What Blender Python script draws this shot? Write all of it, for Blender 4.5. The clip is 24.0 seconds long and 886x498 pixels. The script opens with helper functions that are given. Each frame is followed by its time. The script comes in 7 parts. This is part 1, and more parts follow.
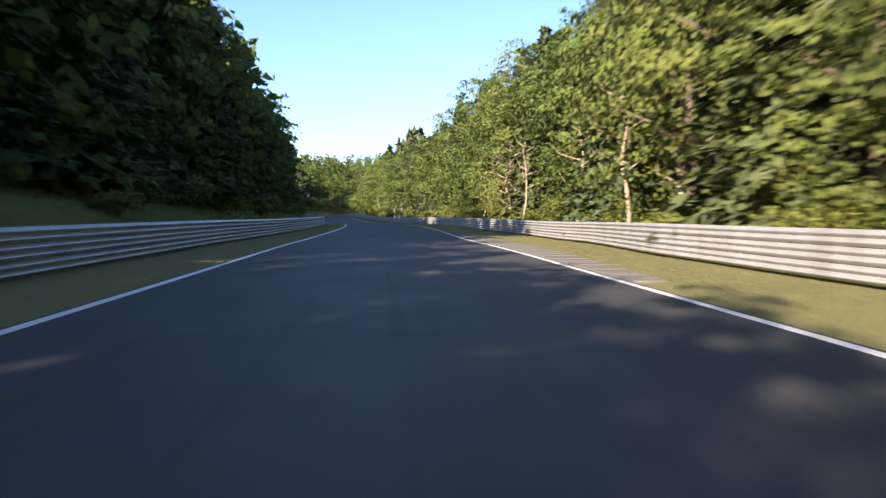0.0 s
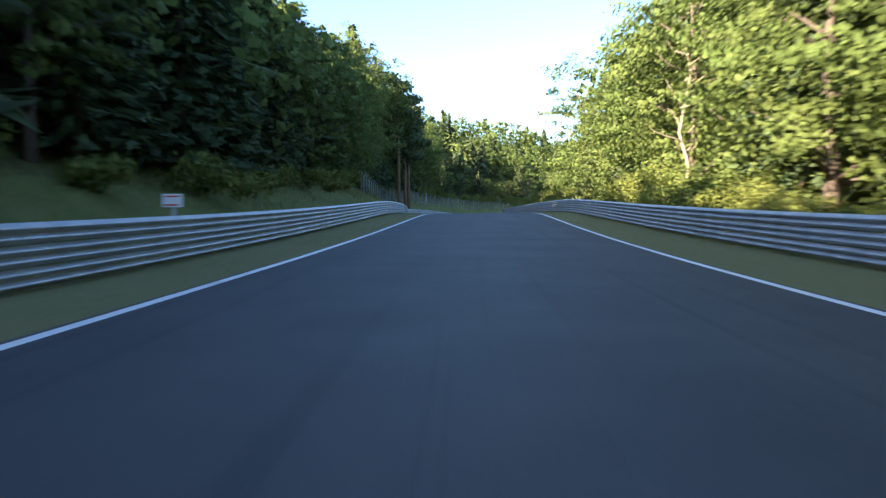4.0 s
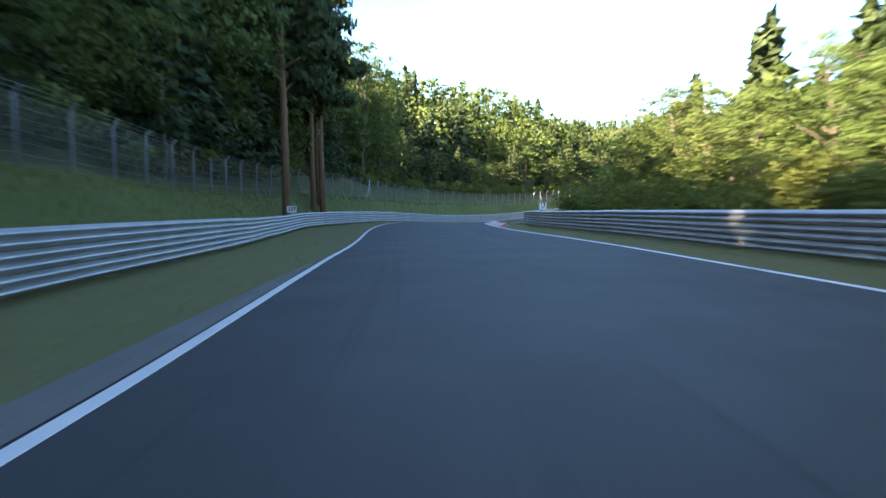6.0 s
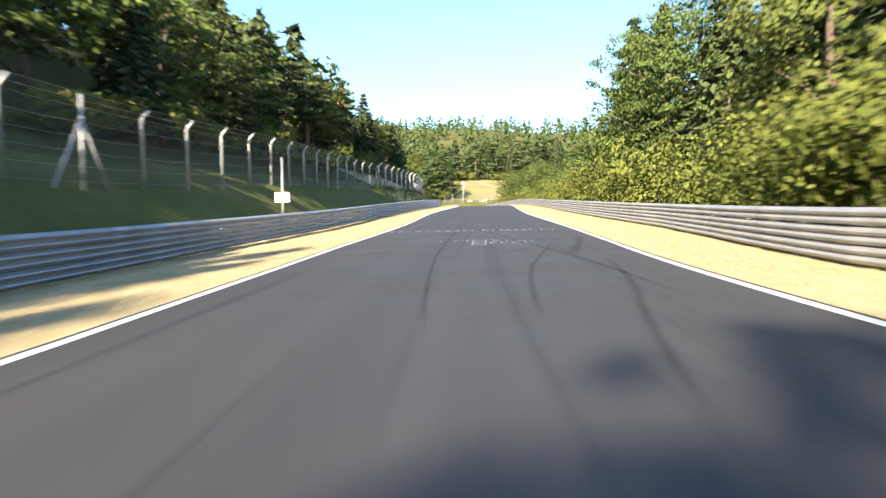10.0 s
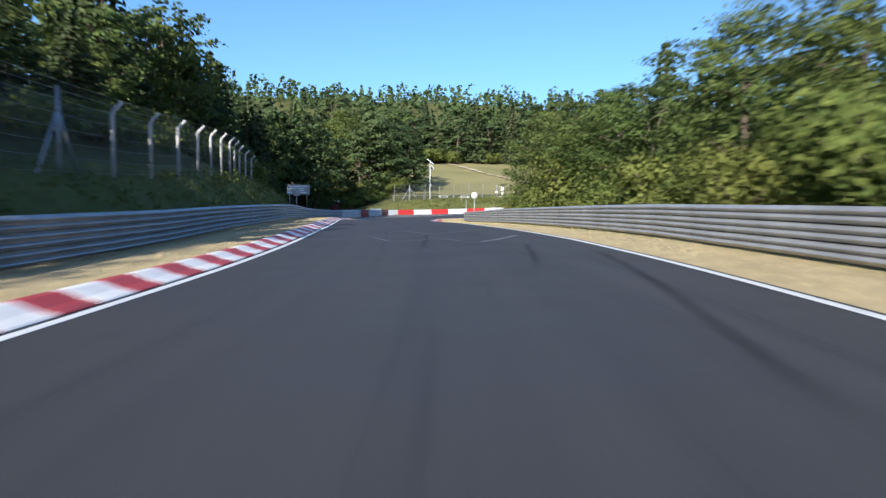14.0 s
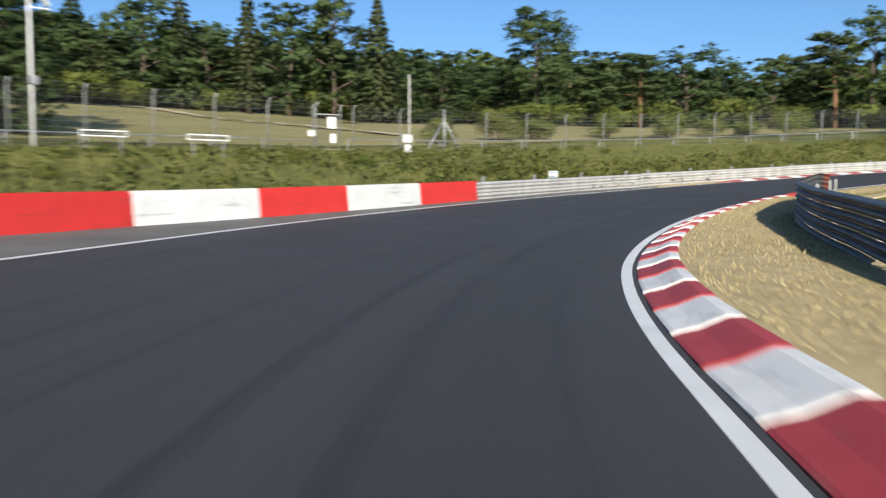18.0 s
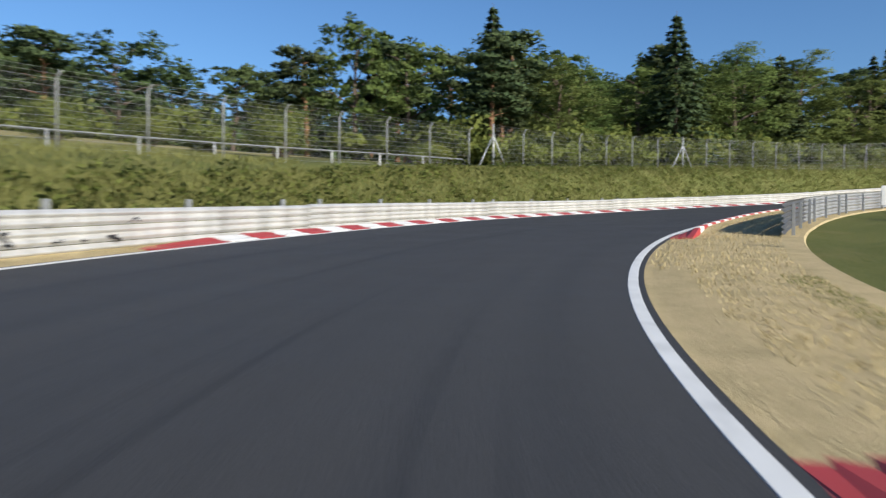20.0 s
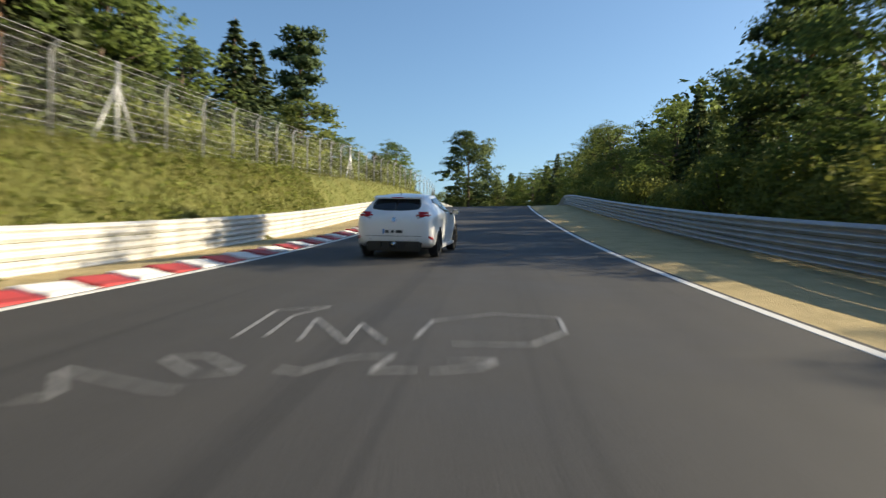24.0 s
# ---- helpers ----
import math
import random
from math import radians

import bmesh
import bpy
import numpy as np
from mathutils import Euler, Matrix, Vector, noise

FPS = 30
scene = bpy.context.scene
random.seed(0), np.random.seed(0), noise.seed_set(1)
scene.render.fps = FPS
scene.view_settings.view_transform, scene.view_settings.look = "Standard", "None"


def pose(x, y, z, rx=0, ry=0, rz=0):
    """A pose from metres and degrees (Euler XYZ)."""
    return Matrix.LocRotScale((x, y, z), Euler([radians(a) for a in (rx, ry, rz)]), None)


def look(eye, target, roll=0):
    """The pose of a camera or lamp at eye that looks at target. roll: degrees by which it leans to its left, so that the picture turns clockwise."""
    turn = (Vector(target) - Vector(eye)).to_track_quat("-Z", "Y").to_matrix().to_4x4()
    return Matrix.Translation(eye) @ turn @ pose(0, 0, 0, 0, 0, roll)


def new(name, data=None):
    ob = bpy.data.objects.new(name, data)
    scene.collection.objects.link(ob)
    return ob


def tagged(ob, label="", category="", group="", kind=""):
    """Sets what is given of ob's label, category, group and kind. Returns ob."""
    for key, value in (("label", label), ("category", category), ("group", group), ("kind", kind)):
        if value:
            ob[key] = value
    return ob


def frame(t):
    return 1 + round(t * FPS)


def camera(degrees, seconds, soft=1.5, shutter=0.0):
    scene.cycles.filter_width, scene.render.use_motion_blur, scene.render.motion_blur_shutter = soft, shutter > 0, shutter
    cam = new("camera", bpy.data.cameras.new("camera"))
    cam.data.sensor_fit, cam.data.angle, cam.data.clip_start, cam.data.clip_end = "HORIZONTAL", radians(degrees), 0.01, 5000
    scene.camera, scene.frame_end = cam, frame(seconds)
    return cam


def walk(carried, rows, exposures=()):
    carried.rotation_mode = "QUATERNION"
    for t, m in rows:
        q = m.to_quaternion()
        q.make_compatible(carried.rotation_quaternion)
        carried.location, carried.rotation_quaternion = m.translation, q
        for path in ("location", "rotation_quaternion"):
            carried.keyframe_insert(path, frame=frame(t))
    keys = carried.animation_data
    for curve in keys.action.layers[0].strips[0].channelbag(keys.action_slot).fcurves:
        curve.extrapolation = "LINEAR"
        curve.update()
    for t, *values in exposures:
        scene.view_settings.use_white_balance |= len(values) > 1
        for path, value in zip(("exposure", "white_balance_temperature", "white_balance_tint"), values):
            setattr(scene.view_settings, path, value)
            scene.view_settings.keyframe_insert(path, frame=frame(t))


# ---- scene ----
cam = camera(61.38, 24.0, soft=1.35, shutter=0.35)
# seconds, the eye, the point looked at, lean
ROWS = (
    (0, (-0.21, 0.342, 1.2), (1.112, 20.279, 0.322), 0.22),
    (0.5, (0.496, 17.851, 1.223), (1.207, 37.819, 0.339), 0.284),
    (1, (0.884, 35.282, 1.204), (1.146, 55.251, 0.125), 0.411),
    (1.5, (0.64, 52.573, 1.208), (0.52, 72.549, 0.218), 0.402),
    (2, (-0.009, 69.737, 1.27), (-1.021, 89.683, 0.214), 0.258),
    (2.5, (-1.121, 86.693, 1.296), (-3.05, 106.567, 0.151), 0.028),
    (3, (-2.649, 103.304, 1.274), (-5.393, 123.081, 0.121), -0.122),
    (3.5, (-4.892, 119.456, 1.162), (-8.473, 139.086, -0.195), -0.089),
    (4, (-7.906, 135.198, 1.142), (-11.811, 154.785, 0.081), -0.085),
    (4.5, (-11.049, 150.937, 1.27), (-14.601, 170.603, 0.479), -0.147),
    (5, (-14.063, 167.014, 1.555), (-17.368, 186.733, 1.045), -0.289),
    (5.5, (-16.9, 183.687, 1.925), (-19.864, 203.457, 1.326), -0.482),
    (6, (-19.528, 200.995, 1.972), (-22.67, 220.703, 0.65), -0.615),
    (6.5, (-22.522, 218.757, 1.676), (-25.71, 238.435, 0.072), -0.584),
    (7, (-25.145, 236.85, 1.392), (-28.224, 256.544, -0.242), -0.002),
    (7.5, (-27.243, 254.728, 1.255), (-28.779, 274.613, -0.229), 0.49),
    (8, (-27.841, 271.744, 0.934), (-27.543, 291.648, -0.997), 0.878),
    (8.5, (-27.253, 287.99, 0.338), (-25.556, 307.793, -1.886), 0.753),
    (9, (-25.979, 303.558, -0.111), (-22.77, 323.229, -1.773), 0.354),
    (9.5, (-23.641, 318.851, -0.149), (-19.015, 338.277, -1.254), -0.297),
    (10, (-20.153, 333.613, -0.01), (-14.536, 352.787, -0.913), -0.615),
    (10.5, (-15.901, 347.703, 0.153), (-9.112, 366.496, -0.698), -0.657),
    (11, (-10.885, 361.088, 0.441), (-3.529, 379.674, -0.216), -0.456),
    (11.5, (-5.737, 374.262, 0.799), (1.158, 393.027, 0.207), -0.207),
    (12, (-0.647, 387.686, 1.187), (6.164, 406.48, 0.575), 0.027),
    (12.5, (4.83, 401.528, 1.565), (11.954, 420.201, 0.817), 0.243),
    (13, (10.433, 416.176, 1.914), (17.13, 435.003, 1.076), 0.427),
    (13.5, (15.403, 431.742, 2.328), (21.826, 450.666, 1.529), 0.474),
    (14, (20.339, 447.537, 2.627), (26.33, 466.588, 1.527), 0.334),
    (14.5, (25.202, 463.204, 2.796), (30.361, 482.485, 1.528), 0.096),
    (15, (29.093, 478.587, 2.893), (33.693, 498.006, 1.578), -0.468),
    (15.5, (32.633, 493.137, 2.878), (36.802, 512.654, 1.576), -0.875),
    (16, (35.786, 506.51, 2.732), (40.361, 525.914, 1.125), -1.061),
    (16.5, (38.917, 518.618, 2.55), (44.293, 537.809, 0.878), -0.979),
    (17, (42.476, 529.499, 2.392), (49.351, 548.199, 0.647), 0.182),
    (17.5, (46.869, 538.811, 2.312), (56.473, 556.281, 0.7), -0.141),
    (18, (51.993, 546.154, 2.308), (64.999, 561.281, 0.89), -0.119),
    (18.5, (58.663, 552.232, 2.417), (74.488, 564.422, 1.432), 0.233),
    (19, (66.487, 556.878, 2.666), (84.423, 565.703, 2.015), 0.533),
    (19.5, (74.442, 560.065, 2.997), (93.48, 566.171, 2.446), 0.537),
    (20, (81.726, 562.257, 3.355), (101.469, 565.435, 3.018), 0.221),
    (20.5, (88.703, 563.285, 3.735), (108.702, 563.314, 3.544), -0.194),
    (21, (95.934, 563.079, 4.146), (115.729, 560.226, 3.999), -0.556),
    (21.5, (103.955, 561.523, 4.617), (123.226, 556.176, 4.404), -0.655),
    (22, (113.128, 558.389, 5.162), (131.578, 550.677, 4.815), -0.128),
    (22.5, (123.292, 553.314, 5.819), (140.417, 542.984, 5.741), 0.805),
    (23, (133.766, 546.252, 6.563), (149.316, 533.674, 6.53), 1.229),
    (23.5, (143.742, 537.503, 7.417), (157.448, 522.941, 7.711), 0.786),
    (24, (152.933, 527.115, 8.445), (165.202, 511.33, 9.01), 0.182),
)
# seconds, stops, kelvin, tint: the camera's own setting as it leaves the shade
EXPOSURES = ((0, 1.85, 6600, 18), (1.5, 2.35, 6300, 14), (3.5, 2.7, 6400, 12), (5.5, 2.85, 6700, 9), (7, 3.1, 7600, 9), (8.5, 3.2, 8900, 8), (9.5, 2.5, 7100, 9), (10.5, 1.9, 6300, 9), (12.5, 1.0, 5250, 9), (15, 1.05, 5600, 10), (17, 1.05, 5800, 9), (18, 0.6, 5850, 7), (19.5, 0.5, 5700, 8), (22, 0.5, 5700, 2), (24, 1.05, 7000, 5))

walk(cam, [(t, look(eye, target, roll)) for t, eye, target, roll in ROWS], EXPOSURES)

# the middle line of the track from its start: bend per metre, grade, crossfall and half width every 8 m
CURVE = (
    -0.00106, -0.00054, -0.00041, -0.00042, 0.00022, 0.00062, 0.00039, -0.00069, -0.00176, -0.00219, -0.00201, -0.00172, -0.0024, -0.00284,
    -0.00293, -0.00264, -0.00132, 0.0004, 0.00118, 0.00075, 0.00028, 0.00024, 0.00041, 0.00018, -0.00146, -0.00355, -0.00266, -0.00029,
    -0.00041, -0.00202, -0.00041, 0.0041, 0.00694, 0.00694, 0.00668, 0.00613, 0.00817, 0.00849, 0.00688, 0.00657, 0.003, 0.00114,
    0.00098, 0.00237, 0.00316, 0.00134, -0.00119, -0.00229, -0.0009, 0.00162, 0.0027, 0.00125, -0.00062, -0.00067, 0.00015, -0.0001,
    -0.00128, -0.00269, -0.00353, -0.00487, -0.00401, -0.0016, -0.00203, -0.00067, 0.00175, 0.00226, 0.00276, 0.00469, 0.00843, 0.01966,
    0.02565, 0.02253, 0.02157, 0.01675, 0.01581, 0.02069, 0.01983, 0.01512, 0.01192, 0.01143, 0.0135, 0.0134, 0.01305, 0.01305,
    0.0114, 0.00767, 0.00234, 0.00012, -0.00022, -0.00075, -0.00057, 0.00059, 0.00174, 0.00244, 0.00239, 0.00169, 0.00076, 0.00016,
    -4e-05,
)
GRADE = (
    -0.0005, 0.0014, 0.0028, 0.0007, -0.0033, -0.0019, 0.0023, 0.0039, 0.0033, 0.0026, 0.0012, -0.001, -0.001, -0.003,
    -0.0087, -0.0082, -0.0004, 0.0041, 0.0078, 0.0125, 0.018, 0.0225, 0.024, 0.0198, 0.0066, -0.0078, -0.0157, -0.018,
    -0.0179, -0.0176, -0.0131, -0.006, -0.0053, -0.014, -0.0238, -0.0323, -0.04, -0.0358, -0.0221, -0.0078, 0.0027, 0.0102,
    0.011, 0.0098, 0.0148, 0.0212, 0.0241, 0.0257, 0.027, 0.0275, 0.0265, 0.0243, 0.0224, 0.0222, 0.0254, 0.0252,
    0.0195, 0.0136, 0.011, 0.0087, 0.0077, 0.0033, 0, -0.0022, -0.01, -0.0146, -0.0141, -0.0162, -0.0089, -0.0005,
    0.0016, 0.0109, 0.0245, 0.0345, 0.0394, 0.0467, 0.052, 0.0556, 0.0564, 0.0532, 0.0566, 0.0581, 0.0549, 0.0587,
    0.0661, 0.072, 0.0776, 0.0836, 0.0928, 0.1032, 0.1121, 0.1165, 0.116, 0.1106, 0.1006, 0.0868, 0.0709, 0.0547,
    0.0398,
)
BANK = (
    0.0011, 0.0026, 0.0047, 0.005, 0.0077, 0.0103, 0.0095, 0.0089, 0.0084, 0.0076, 0.0073, 0.008, 0.0073, 0.006,
    0.0062, 0.0075, 0.0072, 0.0061, 0.0056, 0.0037, 0.0019, 0.0002, -0.0015, -0.0033, -0.0056, -0.0094, -0.0134, -0.0169,
    -0.0226, -0.0269, -0.0235, -0.0145, -0.0034, 0.0081, 0.0154, 0.0194, 0.0235, 0.0246, 0.021, 0.0142, 0.0008, -0.0123,
    -0.0173, -0.0174, -0.0157, -0.0128, -0.009, -0.0061, -0.0032, -0.0002, 0.0025, 0.0047, 0.0073, 0.0094, 0.0096, 0.0042,
    -0.003, -0.0093, -0.0151, -0.0183, -0.0175, -0.0077, 0.0019, 0.01, 0.017, 0.0202, 0.0184, 0.0134, 0.0108, 0.0195,
    0.0276, 0.0268, 0.0294, 0.0321, 0.0319, 0.0326, 0.033, 0.0332, 0.0325, 0.0296, 0.0264, 0.027, 0.0278, 0.0264,
    0.0237, 0.0224, 0.0192, 0.0182, 0.0127, 0.0072, 0.004, 0.0021, 0.0001, -0.002, -0.0041, -0.0052, -0.0037, -0.0021,
    -0.0013,
)
HALF = (
    4.11, 4.11, 4.1, 4.13, 4.13, 4.07, 4.12, 4.11, 4.09, 4.1, 4.12, 4.12, 4.1, 4.07,
    4.09, 4.24, 4.41, 4.37, 4.25, 4.16, 4.12, 4.1, 4.09, 4.1, 4.1, 4.04, 4.07, 4.21,
    4.31, 4.28, 4.25, 4.24, 4.21, 4.13, 3.98, 4.02, 3.91, 3.8, 3.99, 4.05, 4.2, 4.25,
    4.11, 3.91, 3.99, 4.13, 4.1, 4.03, 3.99, 3.98, 3.98, 3.98, 3.97, 3.98, 4.03, 4.06,
    4.08, 4.11, 4.12, 4.13, 4.16, 4.15, 4.06, 4.02, 4.03, 4.19, 4.31, 4.22, 4.21, 4.16,
    4.12, 4.36, 4.28, 4.34, 4.33, 4.22, 4.29, 4.37, 4.44, 4.58, 4.45, 4.2, 4.16, 4.17,
    4.4, 4.56, 4.54, 4.36, 4.17, 4.03, 4, 3.99, 3.97, 3.96, 3.96, 3.95, 3.96, 3.97,
    3.98,
)
LENGTH = 776.0

# ---- light ----
SUN_AZ, SUN_EL = 216.0, 22.3
world = bpy.data.worlds.new("world")
scene.world = world
world.use_nodes = True
wn = world.node_tree.nodes
sky = wn.new("ShaderNodeTexSky")
sky.sky_type, sky.sun_disc = "NISHITA", False
sky.sun_elevation, sky.sun_rotation = radians(SUN_EL), radians(SUN_AZ)
sky.air_density, sky.dust_density, sky.ozone_density = 1.0, 0.9, 5.0
world.node_tree.links.new(sky.outputs[0], wn["Background"].inputs[0])
wn["Background"].inputs[1].default_value = 0.09
sun = new("sun", bpy.data.lights.new("sun", "SUN"))
sun.data.energy, sun.data.angle, sun.data.color = 5.0, radians(0.55), (1.0, 0.86, 0.67)
sun_from = Vector((math.sin(radians(SUN_AZ)) * math.cos(radians(SUN_EL)), math.cos(radians(SUN_AZ)) * math.cos(radians(SUN_EL)), math.sin(radians(SUN_EL))))
sun.matrix_basis = look(sun_from * 100, (0, 0, 0))


# ---- materials ----
class Mat:
    """A node material: mixes colours by noises at two scales, with bump."""

    def __init__(self, name):
        self.m = bpy.data.materials.new(name)
        self.m.use_nodes = True
        self.n, self.l = self.m.node_tree.nodes, self.m.node_tree.links
        self.b = self.n["Principled BSDF"]
        self.out = self.n["Material Output"]
        self.coord = self.n.new("ShaderNodeTexCoord")

    def node(self, kind, **kw):
        nd = self.n.new(kind)
        for k, v in kw.items():
            nd.inputs[k].default_value = v
        return nd

    def noise(self, scale, detail=4.0, rough=0.6, vec=None, stretch=None):
        nd = self.node("ShaderNodeTexNoise", Scale=scale, Detail=detail, Roughness=rough)
        src = vec or self.coord.outputs["Object"]
        if stretch:
            mp = self.node("ShaderNodeMapping")
            mp.inputs["Scale"].default_value = stretch
            self.l.new(src, mp.inputs["Vector"])
            src = mp.outputs[0]
        self.l.new(src, nd.inputs["Vector"])
        return nd.outputs["Fac"]

    def ramp(self, fac, stops):
        nd = self.n.new("ShaderNodeValToRGB")
        el = nd.color_ramp.elements
        while len(el) < len(stops):
            el.new(0.5)
        for e, (p, c) in zip(el, stops):
            e.position, e.color = p, (*c, 1)
        self.l.new(fac, nd.inputs[0])
        return nd.outputs[0]

    def mix(self, fac, a, b, mode="MIX"):
        nd = self.n.new("ShaderNodeMix")
        nd.data_type, nd.blend_type = "RGBA", mode
        for sock, v in ((nd.inputs[0], fac), (nd.inputs[6], a), (nd.inputs[7], b)):
            if isinstance(v, (int, float)):
                sock.default_value = v
            elif isinstance(v, tuple):
                sock.default_value = (*v, 1)
            else:
                self.l.new(v, sock)
        return nd.outputs[2]

    def math(self, op, a, b=0.0):
        nd = self.n.new("ShaderNodeMath")
        nd.operation = op
        for sock, v in zip(nd.inputs, (a, b)):
            if isinstance(v, (int, float)):
                sock.default_value = v
            else:
                self.l.new(v, sock)
        return nd.outputs[0]

    def bump(self, height, strength=0.3, distance=0.02):
        nd = self.node("ShaderNodeBump", Strength=strength, Distance=distance)
        self.l.new(height, nd.inputs["Height"])
        self.l.new(nd.outputs[0], self.b.inputs["Normal"])

    def done(self, colour, rough=0.7, metal=0.0, spec=None):
        for key, v in (("Base Color", colour), ("Roughness", rough), ("Metallic", metal)):
            if isinstance(v, tuple):
                v = (*v, 1)
            if isinstance(v, (int, float, tuple)):
                self.b.inputs[key].default_value = v
            else:
                self.l.new(v, self.b.inputs[key])
        if spec is not None:
            self.b.inputs["Specular IOR Level"].default_value = spec
        return self.m


def plain(name, c, rough=0.6, metal=0.0, vary=0.25, scale=3.0, fine=40.0, bump=0.15, spec=None):
    """A surface of one colour, stained and grained."""
    k = Mat(name)
    dark, light = tuple(v * (1 - vary) for v in c), tuple(min(1, v * (1 + vary * 0.6)) for v in c)
    col = k.ramp(k.noise(scale, 6), [(0.3, dark), (0.7, light)])
    f = k.noise(fine, 3)
    col = k.mix(0.25, col, k.ramp(f, [(0.3, tuple(v * 0.7 for v in c)), (0.7, light)]))
    if bump:
        k.bump(f, bump, 0.005)
    return k.done(col, rough, metal, spec)


def leafy(name, dark, light, warm, translucent=0.32):
    """Foliage: tone changes from leaf to leaf and from tree to tree; light passes through."""
    k = Mat(name)
    geo = k.n.new("ShaderNodeNewGeometry")
    info = k.n.new("ShaderNodeObjectInfo")
    col = k.mix(geo.outputs["Random Per Island"], dark, light)
    col = k.mix(k.math("MULTIPLY", info.outputs["Random"], 0.55), col, warm)
    col = k.mix(k.math("MULTIPLY", k.noise(0.35, 2), 0.5), col, dark)
    k.done(col, 0.75, 0.0, 0.15)
    tr = k.n.new("ShaderNodeBsdfTranslucent")
    k.l.new(col, tr.inputs[0])
    mx = k.n.new("ShaderNodeMixShader")
    mx.inputs[0].default_value = translucent
    k.l.new(k.b.outputs[0], mx.inputs[1])
    k.l.new(tr.outputs[0], mx.inputs[2])
    k.l.new(mx.outputs[0], k.out.inputs[0])
    return k.m


def asphalt_material():
    k = Mat("asphalt")
    uv = k.n.new("ShaderNodeUVMap").outputs[0]
    base = k.ramp(k.noise(0.12, 5), [(0.3, (0.028, 0.028, 0.029)), (0.7, (0.041, 0.04, 0.04))])
    lanes = k.noise(1.0, 3, 0.5, uv, (0.01, 1.1, 1))
    base = k.mix(0.5, base, k.ramp(lanes, [(0.35, (0.026, 0.026, 0.027)), (0.65, (0.052, 0.05, 0.049))]))
    skid = k.noise(1.0, 4, 0.55, uv, (0.03, 2.6, 1))
    base = k.mix(k.ramp(skid, [(0.56, (0, 0, 0)), (0.66, (0.85, 0.85, 0.85))]), base, (0.017, 0.017, 0.018))
    grain = k.noise(55, 2)
    base = k.mix(0.35, base, k.ramp(grain, [(0.3, (0.02, 0.02, 0.022)), (0.75, (0.1, 0.1, 0.1))]))
    k.bump(grain, 0.35, 0.01)
    rough = k.math("ADD", k.math("MULTIPLY", k.noise(0.5, 3), 0.25), 0.62)
    return k.done(base, rough, 0.0, 0.35)


def grass_material():
    """Verges and banks: green in the wooded part, straw along the open one, patchy everywhere."""
    k = Mat("grass")
    sep = k.n.new("ShaderNodeSeparateXYZ")
    k.l.new(k.coord.outputs["Object"], sep.inputs[0])
    north = k.math("MULTIPLY", k.math("SUBTRACT", sep.outputs[1], 250.0), 0.012)
    fac = k.math("ADD", north, k.math("MULTIPLY", k.math("SUBTRACT", k.noise(0.12, 5, 0.65), 0.5), 1.8))
    col = k.mix(k.ramp(fac, [(0.15, (0, 0, 0)), (0.8, (1, 1, 1))]), (0.095, 0.11, 0.035), (0.63, 0.5, 0.28))
    col = k.mix(k.ramp(k.noise(1.4, 5), [(0.42, (0, 0, 0)), (0.75, (0.4, 0.4, 0.4))]), col, (0.12, 0.12, 0.04))
    fine = k.noise(22, 4, 0.7)
    col = k.mix(0.35, col, k.ramp(fine, [(0.3, (0.15, 0.13, 0.06)), (0.75, (0.56, 0.46, 0.26))]))
    k.bump(fine, 0.8, 0.06)
    return k.done(col, 0.95, 0.0, 0.1)


def ground_material():
    k = Mat("ground")
    col = k.ramp(k.noise(0.05, 6), [(0.3, (0.055, 0.065, 0.02)), (0.6, (0.12, 0.125, 0.04))])
    col = k.mix(k.ramp(k.noise(0.4, 5), [(0.45, (0, 0, 0)), (0.7, (0.5, 0.5, 0.5))]), col, (0.2, 0.17, 0.065))
    fine = k.noise(9, 5, 0.7)
    col = k.mix(0.4, col, k.ramp(fine, [(0.3, (0.03, 0.035, 0.012)), (0.75, (0.2, 0.19, 0.07))]))
    k.bump(fine, 0.9, 0.15)
    return k.done(col, 0.95, 0.0, 0.1)


def bank_material():
    k = Mat("bank_grass_soil")
    col = k.ramp(k.noise(0.15, 6), [(0.3, (0.09, 0.115, 0.03)), (0.65, (0.17, 0.18, 0.055))])
    col = k.mix(k.ramp(k.noise(0.6, 5), [(0.5, (0, 0, 0)), (0.75, (0.6, 0.6, 0.6))]), col, (0.25, 0.21, 0.09))
    fine = k.noise(12, 5, 0.7)
    col = k.mix(0.4, col, k.ramp(fine, [(0.3, (0.05, 0.065, 0.018)), (0.75, (0.26, 0.25, 0.09))]))
    k.bump(fine, 0.9, 0.1)
    return k.done(col, 0.95, 0.0, 0.1)


def meadow_material():
    k = Mat("meadow")
    col = k.ramp(k.noise(0.06, 6), [(0.3, (0.16, 0.17, 0.065)), (0.6, (0.31, 0.265, 0.115))])
    fine = k.noise(5, 5, 0.7)
    col = k.mix(0.4, col, k.ramp(fine, [(0.3, (0.11, 0.12, 0.04)), (0.75, (0.42, 0.34, 0.16))]))
    k.bump(fine, 0.7, 0.1)
    return k.done(col, 0.95, 0.0, 0.1)


